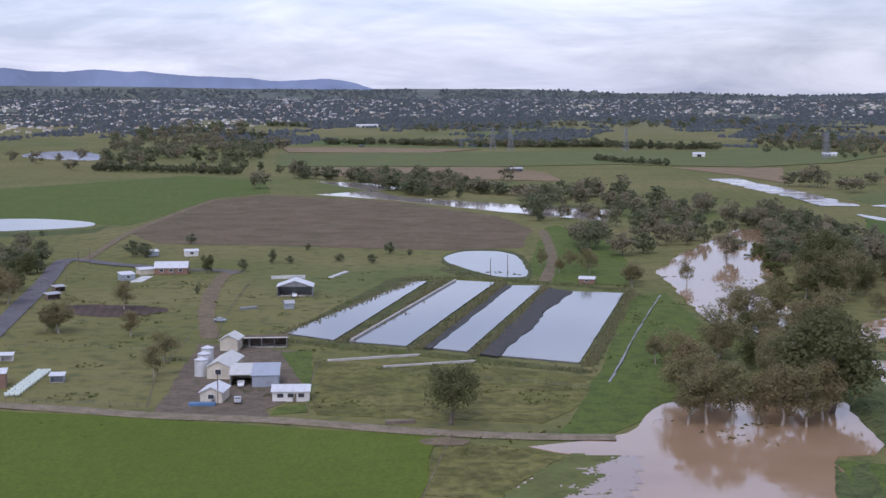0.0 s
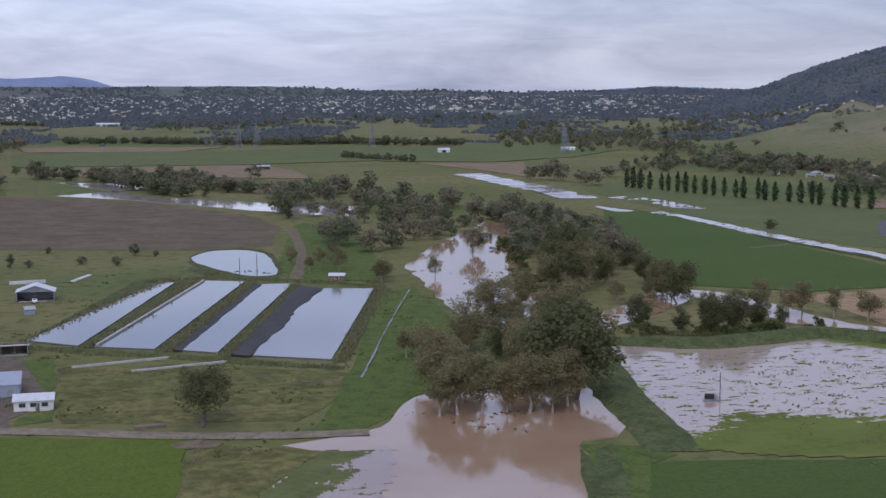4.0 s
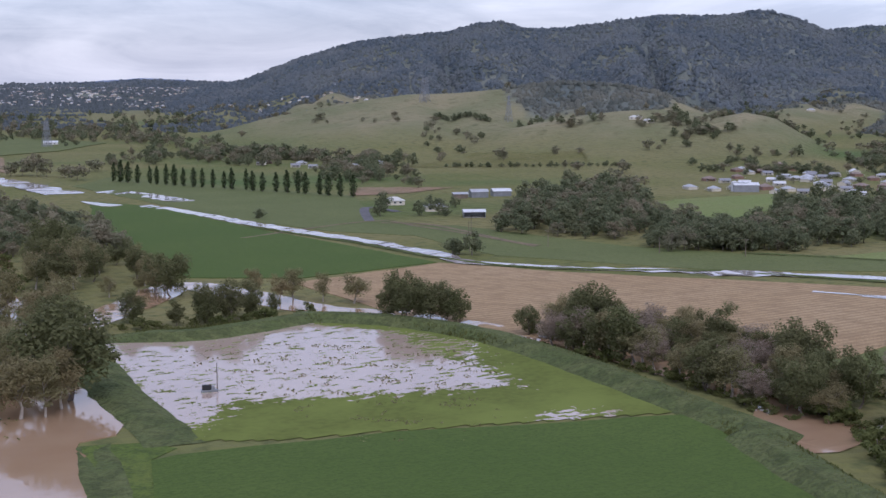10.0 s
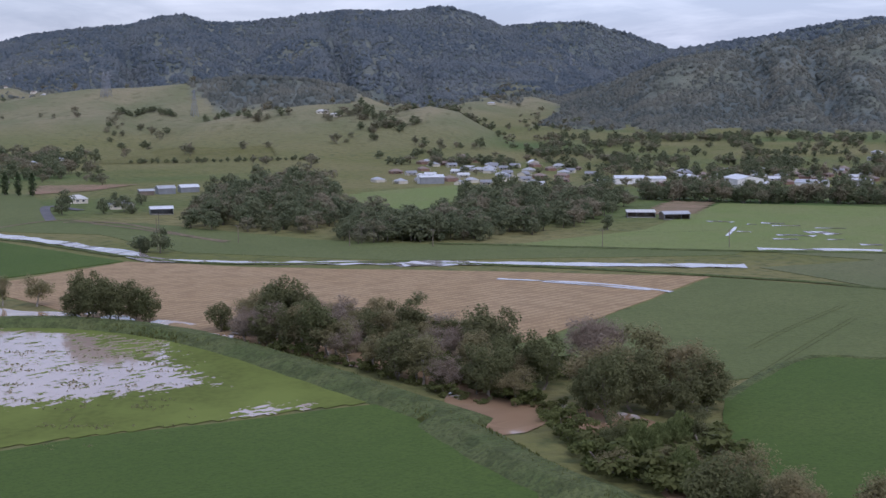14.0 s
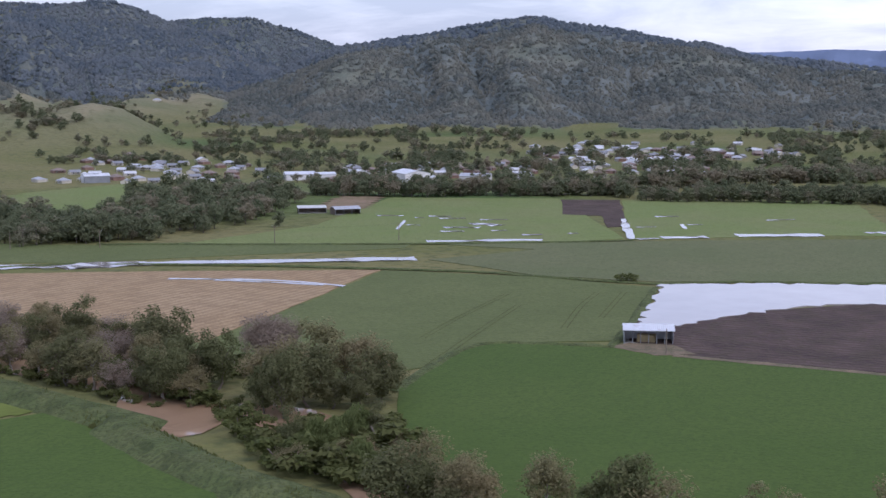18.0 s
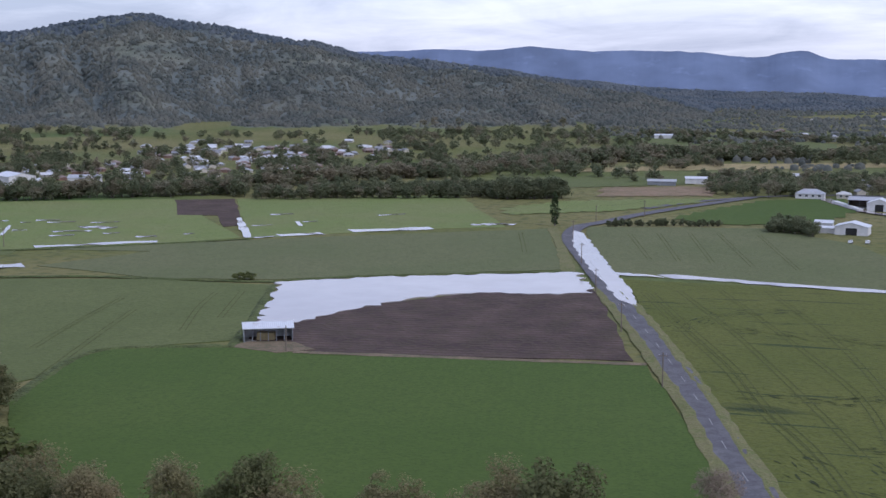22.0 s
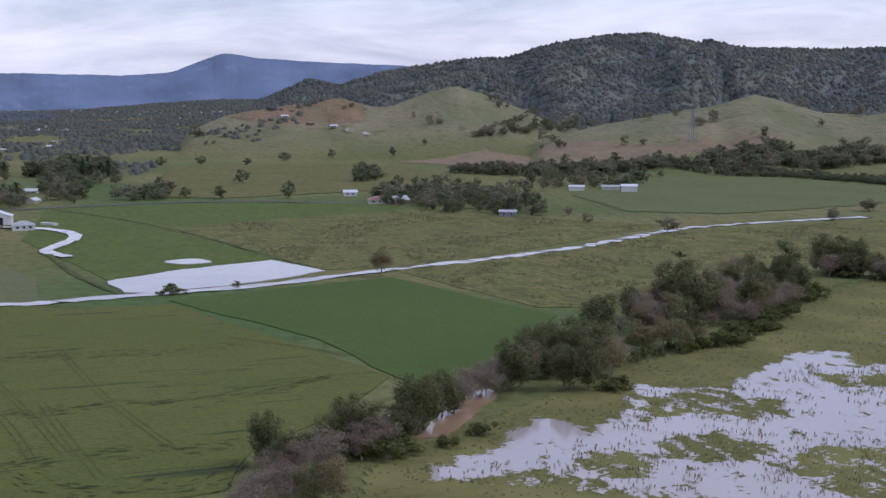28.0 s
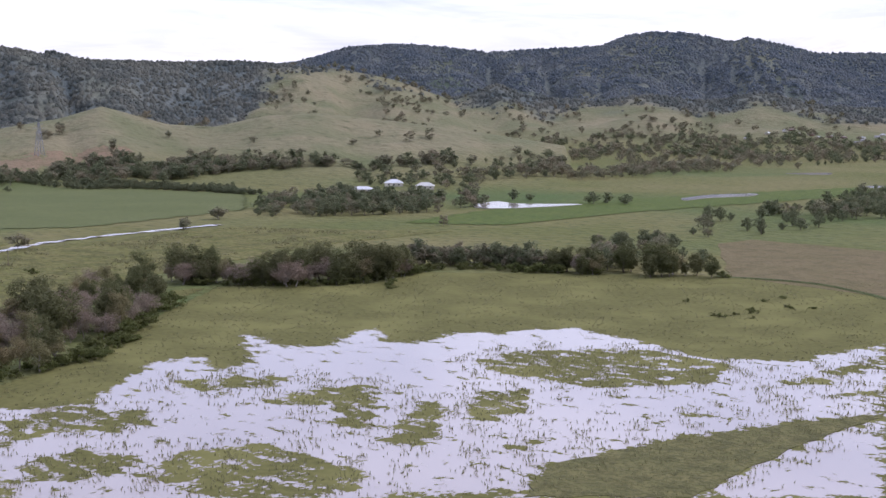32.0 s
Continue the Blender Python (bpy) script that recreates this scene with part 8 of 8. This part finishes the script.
    copy_thing(first_pylon, pose(px[0], px[1], ground_z(px[0], px[1]) - 0.3, 0, 0, facing(px[0], px[1]) + 30))


# pump stand in the flooded lucerne
pump = empty("pump_stand", 131.9, 332.0, 0.2, -20)
part("skid", box(4.5, 2.2, 0.5), M_STEEL, pump)
part("engine_cover", box(2.4, 1.4, 1.2, -0.7, 0, 0.5), M_DARK, pump)
part("fuel_tank", tube(0.5, 0.5, (0.9, -0.6, 1.0), (0.9, 0.6, 1.0), 12), M_STEEL, pump)
part("mast", tube(0.14, 0.1, (2.0, 0, 0), (2.0, 0, 7.5), 8), M_TIMBER, pump, "tall timber mast")
tagged(pump, "small pump on a skid with a timber mast", "pump")


# fences: posts along lines, with wires
def fence(spots, gap, h, label, mat=None, wire=True, name="fence"):
    line = smooth_line(spots, gap)
    ob = empty(name, line[0].x, line[0].y, 0)
    post = box(0.16, 0.16, h, 0, 0, 0)
    me = mesh_of(post, "post")
    me.materials.append(mat or M_TIMBER)
    for p in line:
        o = new("post", me)
        o.parent = ob
        o.location = (p.x - line[0].x, p.y - line[0].y, 0.05)
    if wire:
        for z in (0.5, 0.95):
            bm = bmesh.new()
            last = None
            for p in line:
                ring = [bm.verts.new((p.x - line[0].x + dx, p.y - line[0].y, z + dz)) for dx, dz in ((-0.012, -0.01), (0.012, -0.01), (0, 0.014))]
                if last:
                    for i in range(3):
                        bm.faces.new((last[i], last[(i + 1) % 3], ring[(i + 1) % 3], ring[i]))
                last = ring
            part("wire", bm, M_STEEL, ob)
    return tagged(ob, label, "fence", "fences")


FENCE = "weathered post and wire paddock fence"
fence([-114.2, 353.5, -94.4, 350.9, -76.0, 347.1], 3.5, 1.3, FENCE)
fence([-75.9, 348.4, -82.3, 391.9, -82.3, 408.8, -83.4, 447.4], 3.5, 1.3, FENCE)
fence([-139.3, 432.9, -113.6, 431.0, -90.9, 425.3], 4, 1.2, FENCE)
fence([-37.3, 409.0, -36.1, 361.9, -33.8, 339.1], 4, 1.2, FENCE)
fence([2.1, 316.2, -4.3, 264.5], 4, 1.2, FENCE)
fence([-81.9, 575.8, -78.6, 493.9, -74.2, 447.5], 4, 1.2, FENCE)
fence([-17.6, 394.7, 6.3, 386.3, 40.0, 370.5], 4, 1.2, FENCE)
strip("pipeline", [46.5, 378.9, 53.9, 409.3, 62.6, 448.0, 74.1, 494.6, 87.0, 547.0], [(-0.18, 0), (-0.15, 0.35), (0.15, 0.35), (0.18, 0)], M_STEEL, 0.2, 0.3, "dull grey pipe wall running up to the dam", "wall")


# ---- banks, verges, ditches and marks ----
def bank(points, h, material, label, inset=1.4, name="bank"):
    """A raised earth bank with sloping sides over the given corners."""
    ring = outline(points, 7.0, 0.5, int(abs(points[1])))
    bm = bmesh.new()
    low = [bm.verts.new((p.x, p.y, 0.02)) for p in ring]
    f = bm.faces.new(low)
    f.normal_update()
    if f.normal.z < 0:
        f.normal_flip()
    bmesh.ops.inset_region(bm, faces=[f], thickness=inset, depth=h, use_even_offset=True)
    for v in bm.verts:
        if v.co.z > 0.2:
            v.co.z += 0.35 * noise.noise(v.co * 0.12)
    return tagged(part(name, bm, material), label, "bank", "", "structure")


BANK = "grassy earth bank between the ponds"
bank([-55.5, 449.3, -52.2, 456.0, -12.5, 585.7, -6.9, 588.4, -4.1, 608.3, -22.2, 599.8], 1.5, M_BANK, BANK)
bank([-35.6, 440.3, -30.2, 438.5, 6.0, 584.6, 5.2, 599.3, -6.6, 588.4], 1.2, M_BANK, BANK)
bank([-12.0, 429.9, -4.4, 426.8, 27.7, 570.8, 26.9, 592.2, 22.2, 585.7], 1.2, M_BANK, BANK)
bank([7.0, 420.4, 12.1, 415.9, 44.0, 561.6, 42.0, 575.5], 1.3, M_BANK, BANK)
sheet("mud_bank", [11.3, 417.9, 17.1, 414.3, 21.6, 435.5, 31.0, 466.4, 37.6, 502.7, 52.5, 553.6, 43.5, 565.0], M_MUD, 0.75, 0.7, 5, label="steep bank of wet black mud at the pond", category="bank")
sheet("mud_bank", [-5.9, 428.9, -3.7, 427.6, 28.7, 570.7, 27.0, 574.4], M_MUD, 0.7, 0.5, 5, label="strip of wet black mud along a pond", category="bank")
bank([40.5, 400.1, 45.6, 403.7, 80.7, 552.6, 72.5, 552.2], 1.4, M_BANK, BANK)
strip("bank", [-57.3, 449.6, -31.2, 431.8, -3.3, 418.3, 16.8, 406.3, 42.5, 393.8], [(-2.5, -0.1), (-1.0, 1.0), (1.0, 1.0), (2.5, -0.1)], M_BANK, 0.1, 0.3, BANK, "bank")
strip("bank", [-16.0, 595.2, 8.1, 597.0, 43.6, 580.6, 78.0, 558.0], [(-2.5, -0.1), (-1.0, 1.0), (1.0, 1.0), (2.5, -0.1)], M_BANK, 0.1, 0.3, BANK, "bank")
bank([-276.9, 796.6, -238.6, 800.2, -210.9, 820.8, -203.4, 846.0, -201.6, 797.1, -230.1, 771.4, -268.2, 771.2], 1.6, M_LEVEE, "green dam wall behind the farm", 1.6)
bank([-0.6, 637.6, 18.4, 602.6, 37.0, 591.3, 37.3, 584.1, 15.7, 590.7, -2.5, 626.2], 1.0, M_BANK, "low grassy dam wall", 1.0)
sheet("verge", [-1.2, 658.8, 7.8, 704.9, 27.7, 711.4, 39.9, 682.6, 39.4, 605.5, 31.9, 591.1, 13.8, 605.9], M_BANK, 0.14, 0.8, 6, True, label="bare trampled edge of the farm dam", category="bank")

# yard, patches and tracks of the farm
sheet("yard", [-72.7, 338.3, -74.5, 368.9, -76.4, 408.8, -78.8, 437.1, -65.8, 435.2, -46.7, 425.5, -41.0, 388.0, -37.6, 361.9, -45.3, 345.3, -42.3, 333.0, -53.7, 334.8], M_GRAVEL, 0.15, 0.8, 5, label="brown gravel farmyard round the sheds", category="yard")
sheet("lawn", [-50.4, 422.6, -41.0, 425.5, -35.7, 369.0, -34.1, 342.1, -43.1, 339.0, -42.6, 347.2, -35.0, 351.1, -36.0, 369.0, -43.1, 392.0], M_LUSH, 0.17, 0.5, 5, label="bright mown grass beside the dairy", category="lawn")
sheet("bare_patch", [-142.4, 517.8, -126.0, 520.7, -104.9, 512.4, -104.3, 499.0, -119.0, 491.2, -135.2, 498.8], M_PLOUGH_DARK, 0.13, 0.8, 6, True, label="bare dark earth in the paddock", category="bare earth")
strip("track", [-76.0, 447.4, -85.8, 493.9, -93.2, 550.9, -96.9, 602.9, -94.2, 626.5], [(-3.0, 0), (-1.0, 0.06), (1.0, 0.06), (3.0, 0)], M_DIRT, 0.15, 0.5, "brown dirt track up to the house", "track")
strip("track", [-114.9, 626.4, -98.7, 622.4, -92.4, 614.5], [(-3.0, 0), (3.0, 0)], M_ASPHALT, 0.2, 0.2, "short sealed drive by the house", "track")
strip("track", [-172.9, 660.6, -178.6, 742.1, -181.6, 810.7, -178.2, 954.8, -172.7, 1053.4], [(-2.2, 0), (2.2, 0)], M_DIRT, 0.3, 0.5, "pale dirt track along the ploughed paddock", "track")
strip("track", [42.9, 582.3, 50.3, 638.5, 55.5, 707.9, 59.0, 811.5], [(-2.6, 0), (2.6, 0)], M_DIRT, 0.22, 0.5, "brown track towards the river", "track")
sheet("field", [37.3, 621.8, 61.9, 828.1, 69.9, 843.7, 92.5, 752.6, 87.1, 627.1, 77.4, 575.3, 47.5, 580.9], M_LUSH, 0.13, 1.0, 8, label="lush grass beside the river gums", category="field")
sheet("bare_patch", [-5.1, 313.4, 1.0, 315.6, 5.9, 312.1, 3.3, 307.9, -3.8, 309.0], M_DIRT, 0.4, 0.5, 4, True, label="bare sandy patch by the track", category="bare earth")
sheet("field", [-0.2, 311.9, 17.9, 306.5, 27.1, 298.8, 21.2, 286.6, 9.9, 265.5, -4.8, 269.8], M_ROUGH, 0.16, 1.0, 6, label="rough grass at the flood's edge", category="field")
strip("track", [88.5, 295.8, 84.3, 272.4, 77.7, 245.4], [(-5, 0), (-3, 0.5), (-1, 0.1), (1, 0.1), (3, 0.5), (5, 0)], M_LEVEE, 0.1, 0.3, "grassy embankment track with wheel ruts", "track")
strip("bank", [123.5, 420.5, 114.6, 367.4, 109.5, 331.6, 107.0, 298.5, 105.1, 285.6], [(-7, -0.1), (-3, 1.3), (3, 1.3), (7, -0.1)], M_LEVEE, 0.15, 0.3, "weedy bank beside the flooded lucerne", "bank")
sheet("field", [87.1, 295.6, 100.8, 291.0, 104.7, 283.3, 96.5, 277.1, 85.8, 242.1, 74.4, 248.2], M_LUSH, 0.14, 0.8, 6, label="grassy headland beside the crop", category="field")

# verges and lines of the road
strip("verge", [235.6, 3.6, 260.4, 9.7, 295.4, 18.9, 338.7, 29.6, 415.8, 50.8, 509.2, 79.2], [(-2.0, 0), (0, 0.3), (2.5, 0)], M_VERGE, 0.4, 0.5, "long dry grass on the road's verge", "verge")
strip("verge", [233.9, 10.0, 258.8, 16.0, 293.8, 24.8, 337.0, 35.7, 411.4, 56.8, 504.7, 85.3], [(-2.5, 0), (0, 0.3), (2.0, 0)], M_VERGE, 0.4, 0.5, "long dry grass on the road's verge", "verge")
sheet("verge", [690.8, 143.1, 697.3, 139.1, 565.7, 106.1, 543.2, 100.7, 541.6, 106.2, 619.4, 124.2], M_VERGE, 0.34, 0.6, 5, label="strip of dry yellow grass beside the wheat", category="verge")
M_PAINT = plain("worn_white_road_paint", (0.30, 0.30, 0.29), 0.8, worn=0.4)
road_line = smooth_line([259.6, 12.6, 294.6, 21.8, 337.9, 32.3, 415.0, 53.9, 486.9, 75.7], 3.0)
for k in range(4, len(road_line) - 3, 7):
    a, b = road_line[k], road_line[k + 2]
    strip("lane_mark", [a.x, a.y, b.x, b.y], [(-0.1, 0), (0.1, 0)], M_PAINT, 0.66, 0.02, "worn white lane mark", "road marking")
strip("road", [377.8, 698.1, 408.5, 762.2, 421.6, 777.5, 421.4, 741.9], [(-3, 0), (3, 0)], M_ASPHALT, 0.3, 0.1, "sealed lane bending past the homestead", "road")
strip("track", [378.8, 686.5, 397.8, 661.6, 390.3, 577.1, 391.2, 549.1], [(-1.8, 0), (1.8, 0)], M_DIRT, 0.35, 0.4, "pale farm track through the crop", "track")
strip("track", [281.3, 658.2, 378.5, 698.9, 387.4, 658.5, 389.9, 611.3, 387.4, 546.8], [(-1.5, 0), (1.5, 0)], M_DIRT, 0.35, 0.3, "pale farm track below the homestead", "track")
strip("road", [933.3, -39.1, 947.2, -80.6, 951.4, -176.4, 891.4, -289.1], [(-2.5, 0), (2.5, 0)], M_ASPHALT, 0.35, 0.2, "thin lane across the green fields", "road")
strip("road", [811.7, 109.7, 860.5, 87.6, 913.4, 47.9, 941.9, -7.8, 931.9, -40.7], [(-3, 0), (3, 0)], M_ASPHALT, 0.35, 0.2, "sealed lane past the farm houses", "road")

# ditches and field edges
DITCH = "dark weedy ditch along the field's edge"
for pts in ([282.3, 190.2, 308.4, 197.6, 335.6, 203.3, 351.3, 199.1, 361.8, 172.5, 372.5, 171.0, 475.0, 203.0], [407.0, 425.0, 440.3, 364.1, 459.4, 315.6, 473.7, 276.2, 476.4, 239.5, 482.8, 206.3, 506.1, 176.9, 543.2, 100.7], [455.0, 474.5, 521.3, 370.7, 573.0, 303.1, 604.7, 270.8], [306.4, 716.2, 319.8, 613.9, 326.1, 530.4, 345.8, 479.9, 409.9, 427.3], [697.4, -39.6, 596.9, -46.8, 538.2, -58.6], [933.8, -57.2, 787.3, -110.2, 583.6, -147.5], [339.8, -527.6, 291.8, -534.6, 241, -508.6]):
    strip("ditch", pts, [(-1.6, 0), (-0.6, 0.45), (0.6, 0.4), (1.6, 0)], M_LEVEE, 0.3, 0.5, DITCH, "ditch")
strip("headland", [360.5, 148.2, 365.8, 104.6, 372.9, 49.0], [(-1.6, 0), (1.6, 0)], M_DIRT, 0.42, 0.4, "pale bare headland between two fields", "track")
sheet("bare_patch", [361.9, 168.0, 370.8, 166.7, 374.3, 153.9, 365.9, 143.5, 357.8, 152.3], M_DIRT, 0.42, 0.6, 4, label="bare brown pad before the hay shed", category="bare earth")

# wheel lines in the standing wheat
M_LINE = land("trodden_wheat", (0.078, 0.09, 0.027), (0.092, 0.10, 0.03), (0.066, 0.076, 0.022), 20, 1.0)
for pts in ([498.1, 64, 431.9, 43.6, 374.1, 25.1, 335.2, 15.4, 294.9, 2.4, 259.4, -5.7], [497.6, 67.1, 427.6, 45.3, 372.2, 27.3, 332, 16.9, 292.3, 4.1, 259.1, -4.6], [506.4, 55.5, 424.5, 28.7, 342.9, 5.8, 292.3, -7.5], [513, 41.2, 426.9, 14.7, 351.3, -6.5, 298.9, -13.3], [515.9, 24.4, 429.2, 0.7, 353.7, -13.3, 302, -20.3], [357, -18.2, 318.2, -21.7, 282.1, -25.7], [432, -27.4, 361.9, -33.6, 304.4, -42.7], [677.5, 98.7, 588.4, 77.0], [686.3, 85.7, 588.1, 64.8], [690.5, 70.7, 584.9, 50.1], [694.4, 57.0, 578.9, 33.1], [695.0, 37.4, 573.8, 14.6], [381.3, 193.6, 421.9, 207.7, 452.6, 215.9], [311.4, 199.5, 369.4, 215.5, 411.6, 226.5], [431.0, 241.9, 383.3, 232.2, 344.4, 222.6], [405.1, 192.1, 457.1, 207.7], [669.8, 152.6, 595.9, 133.6], [431, -80.9, 403.5, -101.7, 358.1, -129.4]):
    for off in (-0.9, 0.9):
        strip("wheel_line", pts, [(off - 0.16, 0), (off + 0.16, 0)], M_LINE, 0.31, 0.05, "dark tractor wheel line pressed into the wheat", "wheel line")

# wheat laid flat by the storm, in ragged streaks
def lodged(lines, spread, count, seed):
    rnd = random.Random(seed)
    co, faces = [], []
    for pts in lines:
        line = smooth_line(pts, 1.0)
        for _ in range(int(count * len(line) / 100)):
            i = rnd.randrange(1, len(line) - 1)
            p, d = line[i], (line[i + 1] - line[i - 1]).normalized()
            d = (d + Vector((rnd.gauss(0, 0.16), rnd.gauss(0, 0.16)))).normalized()
            q = p + Vector((rnd.gauss(0, spread), rnd.gauss(0, spread)))
            long, wide = rnd.uniform(0.8, 5.5), rnd.uniform(0.12, 0.5)
            side = Vector((d.y, -d.x))
            k = len(co)
            for u, w in ((-1, 0.1), (-0.4, 1), (0.3, 0.7), (1, 0.1), (0.4, -0.8), (-0.3, -0.9)):
                e = q + d * (u * long / 2) + side * (w * wide * rnd.uniform(0.5, 1.2))
                co.append((e.x, e.y, 0.27 + 0.02 * (k % 5)))
            faces.append(range(k, k + 6))
    me = bpy.data.meshes.new("lodged_wheat")
    me.from_pydata(co, [], [list(f) for f in faces])
    me.materials.append(M_LODGED)
    return tagged(new("lodged_wheat", me), "dark ragged streaks of wheat laid flat", "crop", "", "stuff")


M_LODGED = land("flattened_wheat", (0.042, 0.054, 0.02), (0.06, 0.07, 0.026), (0.036, 0.045, 0.016), 10, 1.0)
lodged([[432.9, 33.1, 426.6, 4.2, 416.8, -30.5, 417.6, -79], [348.7, 26.8, 343.4, 3.4, 347, -25.5, 350.2, -62.2, 364.3, -96.3], [300.5, -9.6, 303.2, -28.8, 298.8, -53.4], [286.6, -9.2, 274, -20.4, 270.4, -42.8, 283, -56.5], [288.5, 7.7, 267.8, -4.1, 264.2, -17.4], [425.9, 46.8, 456.9, 34.9, 474.4, 12.6]], 3.2, 130, 77)

# reeds and tussocks standing in the flood
def blades(name, x, y, h, w, mat, label, seed):
    rs = np.random.RandomState(seed)
    n = len(x)
    t = rs.uniform(0, 3.14, (n, 3))
    co = np.zeros((n, 3, 3, 3))
    for k in range(3):
        dx, dy = np.cos(t[:, k]) * w, np.sin(t[:, k]) * w
        ox, oy = rs.normal(0, 0.35, n) * w * 2, rs.normal(0, 0.35, n) * w * 2
        co[:, k, 0] = np.stack([x + ox - dx, y + oy - dy, np.full(n, 0.1)], -1)
        co[:, k, 1] = np.stack([x + ox + dx, y + oy + dy, np.full(n, 0.1)], -1)
        co[:, k, 2] = np.stack([x + ox + rs.normal(0, 0.15, n), y + oy + rs.normal(0, 0.15, n), 0.15 + h * rs.uniform(0.6, 1.1, n)], -1)
    me = bpy.data.meshes.new(name)
    me.from_pydata(co.reshape(-1, 3).tolist(), [], np.arange(n * 9).reshape(-1, 3).tolist())
    me.materials.append(mat)
    return tagged(new(name, me), label, "grass", "", "stuff")


M_REED = leafy("reed_blades", (0.19, 0.185, 0.09), (0.28, 0.265, 0.14), (0.24, 0.215, 0.12))
rs = np.random.RandomState(31)
x, y = scatter(102.6, 157, 250, 560, 90000)
far_in = np.minimum.reduce([poly_gap(x, y, p) for p in WET_ISLES])
keep = (np.minimum.reduce([poly_gap(x, y, p) for p in WET_POOLS]) < 2) & (far_in < 9 + 9 * waves(x, y, 7)) & (waves(x, y, 4) + rs.normal(0, 0.5, len(x)) > 0.25)
blades("reeds", x[keep], y[keep], rs.uniform(0.5, 1.15, keep.sum()), 0.10, M_REED, "thin brown reeds standing in the flooded flat", 32)
x, y = scatter(12, 34, 300, 430, 9000)
ax, ay = 129.0, 418.1
bx, by = 222.8, 246.1
keep = (waves(x, y, 6) + waves(x, y, 2.5) > 0.5) & (np.hypot(x, y) < 420) & (x > ax + 12)
blades("lucerne_tufts", x[keep], y[keep], rs.uniform(0.3, 0.6, keep.sum()), 0.25, M_REED, "lucerne stems standing out of the flood", 33)
x, y = scatter(103.6, 157, 255, 620, 26000)
keep = (np.minimum.reduce([poly_gap(x, y, p) for p in WET_POOLS]) > 1) & (poly_gap(x, y, FLAT) < 0) & (waves(x, y, 9) + 0.7 * waves(x, y, 3) > -0.2)
blades("flat_grass", x[keep], y[keep], rs.uniform(0.18, 0.45, keep.sum()), 0.3, M_REED, "short rough grass over the wet flat", 38)
# tufts on the pond banks
spots = []
for pts in ([-54.2, 453.2, -38.1, 503.8, -9.8, 592.5], [-33.0, 439.9, -15.8, 503.0, -0.4, 587.4], [-8.2, 428.3, 6.5, 494.4, 25.2, 581.7], [9.5, 418.1, 23.6, 473.4, 42.8, 570.2], [43.1, 402.3, 59.2, 473.9, 76.6, 553.2], [-57.3, 449.6, -31.2, 431.8, -3.3, 418.3, 16.8, 406.3, 42.5, 393.8], [-16.0, 595.2, 8.1, 597.0, 43.6, 580.6, 78.0, 558.0]):
    spots += [(p.x, p.y) for p in smooth_line(pts, 0.3)]
px = np.array(spots)
px = px + rs.normal(0, 1.3, px.shape)
blades("bank_grass", px[:, 0], px[:, 1], rs.uniform(0.6, 1.3, len(px)), 0.28, M_REED, "long brown-green grass on the pond banks", 37)
# weeds on levee and banks
line = smooth_line([140.9, 415.2, 197.3, 416.8, 223.6, 397.3, 235.7, 327.2, 226.1, 248.8, 219.9, 225.1, 200.4, 170.9, 197.6, 154.7], 0.25)
px = np.array([(p.x, p.y) for p in line])
off = rs.uniform(-4.8, 4.8, (len(px) * 3, 2))
px = np.repeat(px, 3, 0) + off
blades("levee_weeds", px[:, 0], px[:, 1], np.interp(np.hypot(off[:, 0], off[:, 1]), [0, 2.5, 5, 7.8], [3.0, 2.7, 1.2, 0.4]) * rs.uniform(0.8, 1.05, len(px)), 0.5, M_BUSH, "tall weeds covering the levee bank", 34)
# tussocks in rough paddocks
TUSSOCK = [[784.7, -108.3, 855.8, -285.3, 750.8, -350.5, 702.6, -385.3, 601.8, -234.3, 578.2, -179.5, 582.7, -149.8], [568.3, -179, 587.1, -231.4, 669.6, -367.3, 689.1, -522.9, 571.1, -598.7, 571.3, -507.9, 526.9, -352.1, 448.6, -216.5, 455.5, -197.2]]
x, y = scatter(100.6, 135, 420, 900, 22000)
keep = (waves(x * 0.7, y, 20) + 0.6 * waves(x, y, 7) > 0.2) & np.logical_or.reduce([poly_gap(x, y, p) < -3 for p in TUSSOCK])
blades("tussocks", x[keep], y[keep], rs.uniform(0.5, 1.1, keep.sum()), 0.6, M_REED, "tussocks in the rough pasture", 35)
x, y = scatter(-17, 14, 300, 620, 9000)
keep = waves(x, y, 16) + 0.6 * waves(x, y, 6) > 0.45
blades("paddock_tufts", x[keep], y[keep], rs.uniform(0.25, 0.5, keep.sum()), 0.5, M_BUSH, "clumps of longer grass in the farm paddocks", 36)
each("bush", [304.8, -453.5, 277.6, -430.5, 274.3, -430.1, 273.3, -438.3, 271.3, -445.8, 263.6, -434.9, 269.1, -467.4, 265.4, -465, 283.2, -474.3, 259.1, -471, 281.5, -486.5, 416.7, -402.2, 415.9, -398.1], 0.9, 1.8, 95)
each("bush", [533.1, -73, 531.7, -77.1, 547, -78.3, 548.9, -105.7, 485.7, 217.4, 481.9, 220.2], 1.5, 2.6, 96)

M_WET_BROWN = wetland("flooded_rough_grass", (0.27, 0.19, 0.14), (0.12, 0.135, 0.05), (0.085, 0.095, 0.04), 0.5, 9.0, 30, 1.5)
wet_field("flood_margin", [9.3, 263.8, 20.7, 287.7, 29.2, 301.7, 44.8, 300.5, 41.0, 276.4, 33.7, 256.6], [[35.3, 295.4, 51.3, 301.7, 46.8, 250.8, 23.1, 257.9]], [], M_WET_BROWN, 0.26, 12.0, 1.6, "rough grass going under at the flood's edge", -0.2, 0.3)
